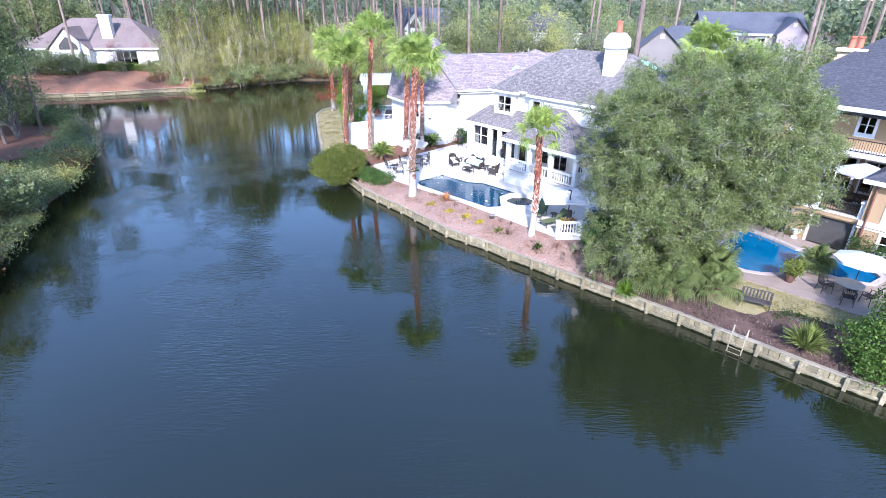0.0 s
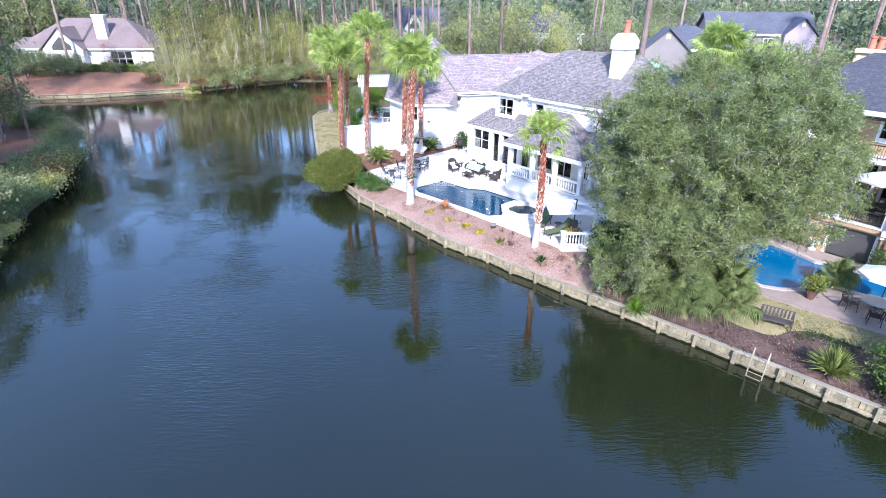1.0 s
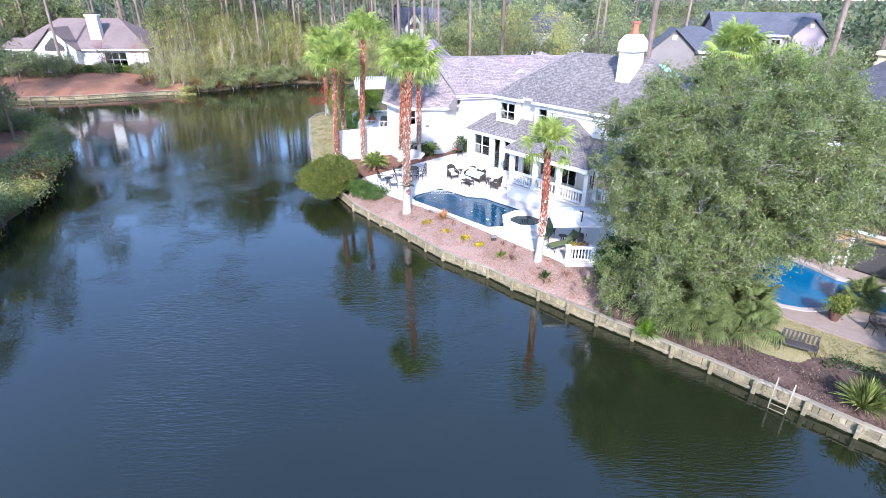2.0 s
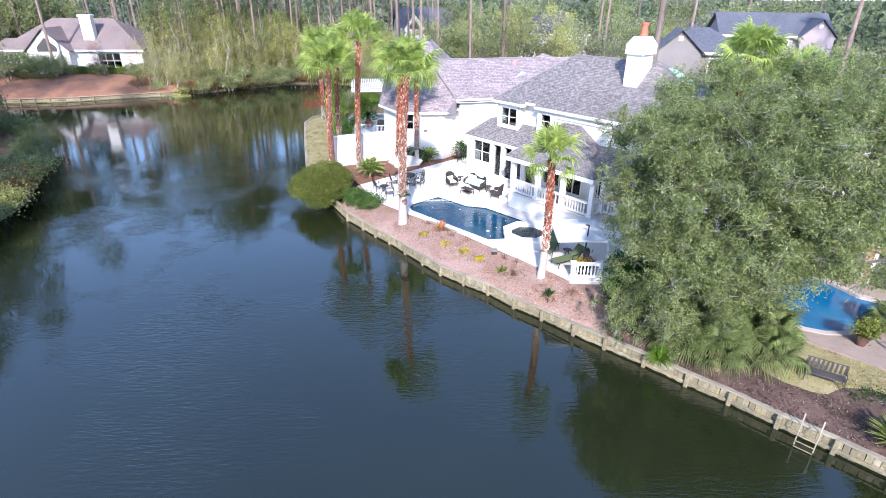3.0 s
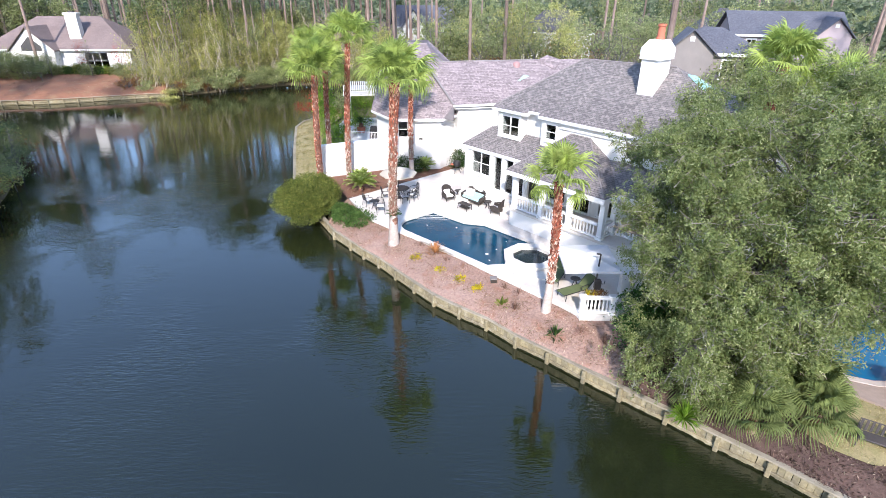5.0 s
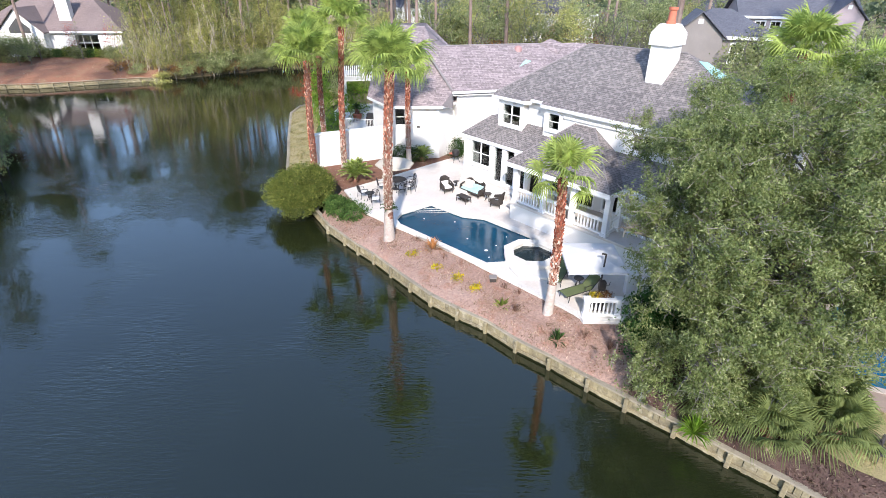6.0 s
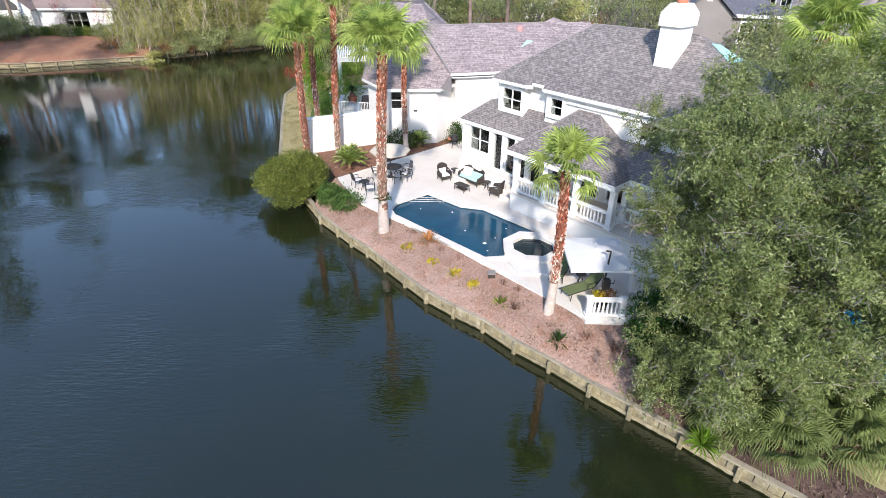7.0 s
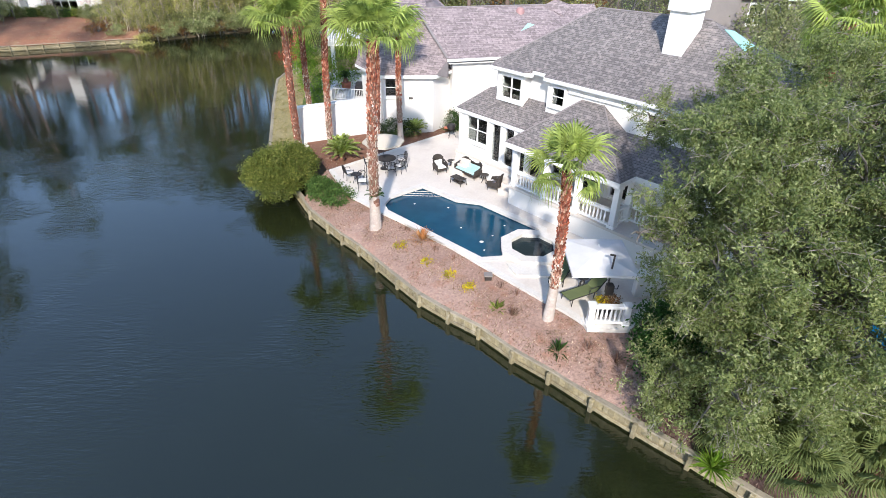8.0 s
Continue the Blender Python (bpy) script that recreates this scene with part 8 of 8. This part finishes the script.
simple_house("distant_house", "white house with a grey roof far behind the oak", pose(60.0, 128.0, 0, 0, 0, -16), 16.0, 10.0, 2.0, 8.0, 12.4, M_STUCCO, M_ROOF_SLATE, openings=[(-5, -3.6, 4.6, 6.8), (2, 3.4, 4.6, 6.8)])

# ---- garden court behind the white wall: raised patio and pergola ----
perg = thing("pergola", "white timber pergola over a raised garden patio", "pergola", (-7.0, 64.7, 1.4))
for x, y in ((-8.75, 62.9), (-5.0, 63.7), (-9.4, 66.4), (-5.6, 67.2)):
    part("post", Mesh().chamfer((x - 0.15, y - 0.15, 1.2), (x + 0.15, y + 0.15, 5.75), 0.02), M_TRIM, perg)
for (x0, y0), (x1, y1) in (((-9.25, 62.6), (-4.2, 63.67)), ((-9.9, 66.2), (-4.8, 67.27))):
    m = pose(x0, y0, 5.751, 0, 0, math.degrees(math.atan2(y1 - y0, x1 - x0)))
    part("beam", Mesh().chamfer((0, -0.07, 0), (math.hypot(x1 - x0, y1 - y0), 0.07, 0.42), 0.01, m), M_TRIM, perg)
for k in range(25):
    x, y = -9.05 + 0.195 * k, 62.1 + 0.041 * k
    part("rafter", Mesh().chamfer((0, -0.05, 0), (5.4, 0.05, 0.24), 0.01, pose(x, y, 6.175, 0, 0, 99)), M_TRIM, perg)
patio = thing("raised_patio", "white raised patio with steps and metal railing", "patio", (-5.6, 57.0, 1.4), kind="structure")
part("floor", Mesh().prism([(-8.0, 56.2), (-4.6, 55.6), (-4.6, 66.5), (-9.6, 66.0), (-9.0, 60.0)], 1.1, 2.9), M_STUCCO, patio)
part("parapet", Mesh().box((-8.1, 56.05, 2.9), (-7.7, 59.0, 3.7)).box((-9.2, 59.2, 2.9), (-8.9, 62.0, 3.7)), M_STUCCO, patio)
rail = part("railing", Mesh().tube([(-7.6, 56.2, 3.85), (-4.7, 55.7, 3.85)], 0.025, 6).tube([(-7.6, 56.2, 3.05), (-4.7, 55.7, 3.05)], 0.02, 6), M_TRIM, patio, "white metal railing")
bar3 = Mesh().box((-0.012, -0.012, 0), (0.012, 0.012, 0.8)).data("bar", M_TRIM)
for k in range(22):
    piece("bar", bar3, rail, pose(-7.55 + 0.13 * k, 56.19 - 0.0224 * k, 3.05))
gr = thing("barbecue", "dark barbecue on the raised patio", "grill", (-5.7, 57.6, 2.9))
part("cart", Mesh().chamfer((-6.1, 57.4, 2.9), (-5.3, 57.9, 3.7), 0.03), M_IRON, gr)
part("hood", Mesh().chamfer((-6.05, 57.42, 3.701), (-5.35, 57.88, 4.0), 0.1), M_IRON, gr)
cycad(-7.2, 59.6, 3.4, 24, 0.8, SAGO_S, "potted sago palm on the raised patio", 9)
part("planter", Mesh().lathe([(0.35, -0.5), (0.42, 0.0), (0.36, 0.02)], 14, (-7.2, 59.6, 3.42)), M_TERRACOTTA, bpy.data.objects["sago_palm.003"])

for k in range(11):
    x, y = -63.5 + 1.55 * k, 96.2 + 0.13 * k + 0.4 * math.sin(k * 2.2)
    z = land(x, y) + 0.35
    s = 0.85 + 0.25 * math.sin(k * 1.7)
    shrub("garden_bush", "rounded green bush in the row before the far house", (x, y, z), [(x, y, z + 0.7 * s, 1.1 * s, 0.9 * s, 0.9 * s)], 110, 14, 0.2, 0.18, (F_HEDGE, F_SHRUB, F_WOOD)[k % 3], 160 + k, group="bushes at the far house")
for k, (x, y, s) in enumerate(((-66.5, 89.5, 0.42), (-69.5, 90.5, 0.5), (-73.0, 89.5, 0.5), (-64.0, 92.5, 0.3), (-48.5, 93.5, 0.35), (-46.0, 93.8, 0.4), (-61.5, 91.6, 0.3), (-60.0, 91.9, 0.26), (-63.0, 92.2, 0.32))):
    plant(L_[0], x, y, 64 * k, s)
for k, (x, y, s) in enumerate(((-64.6, 93.4, 1.35), (-61.6, 93.8, 1.2), (-67.6, 92.4, 1.4), (-70.8, 91.6, 1.5))):
    plant(L_[9], x, y, 70 * k, s)
# bare reddish shrubs and slim trees before the far house
for k, (x, y, q, s) in enumerate(((-70.0, 91.0, 5, 0.75), (-66.5, 90.5, 5, 0.6), (-54.5, 95.5, 5, 0.55), (-60.5, 94.8, 5, 0.5), (-74.0, 90.0, 0, 0.7), (-78.0, 91.0, 0, 0.8))):
    plant(L_[q], x, y, 55 * k, s)
shrub("red_shrub", "twiggy shrub with rust-red foliage before the far house", (-57.5, 98.6, 2.0), [(-57.5, 98.6, 5.6, 0.8, 0.6, 1.9)], 60, 9, 0.25, 0.16, F_RED, 140, stems=5)
shrub("red_shrub", "bare pinkish-red shrub at the far house's corner", (-51.5, 98.4, 2.0), [(-51.5, 98.4, 5.4, 1.2, 0.9, 1.7)], 70, 7, 0.3, 0.15, F_RED, 141, stems=6)
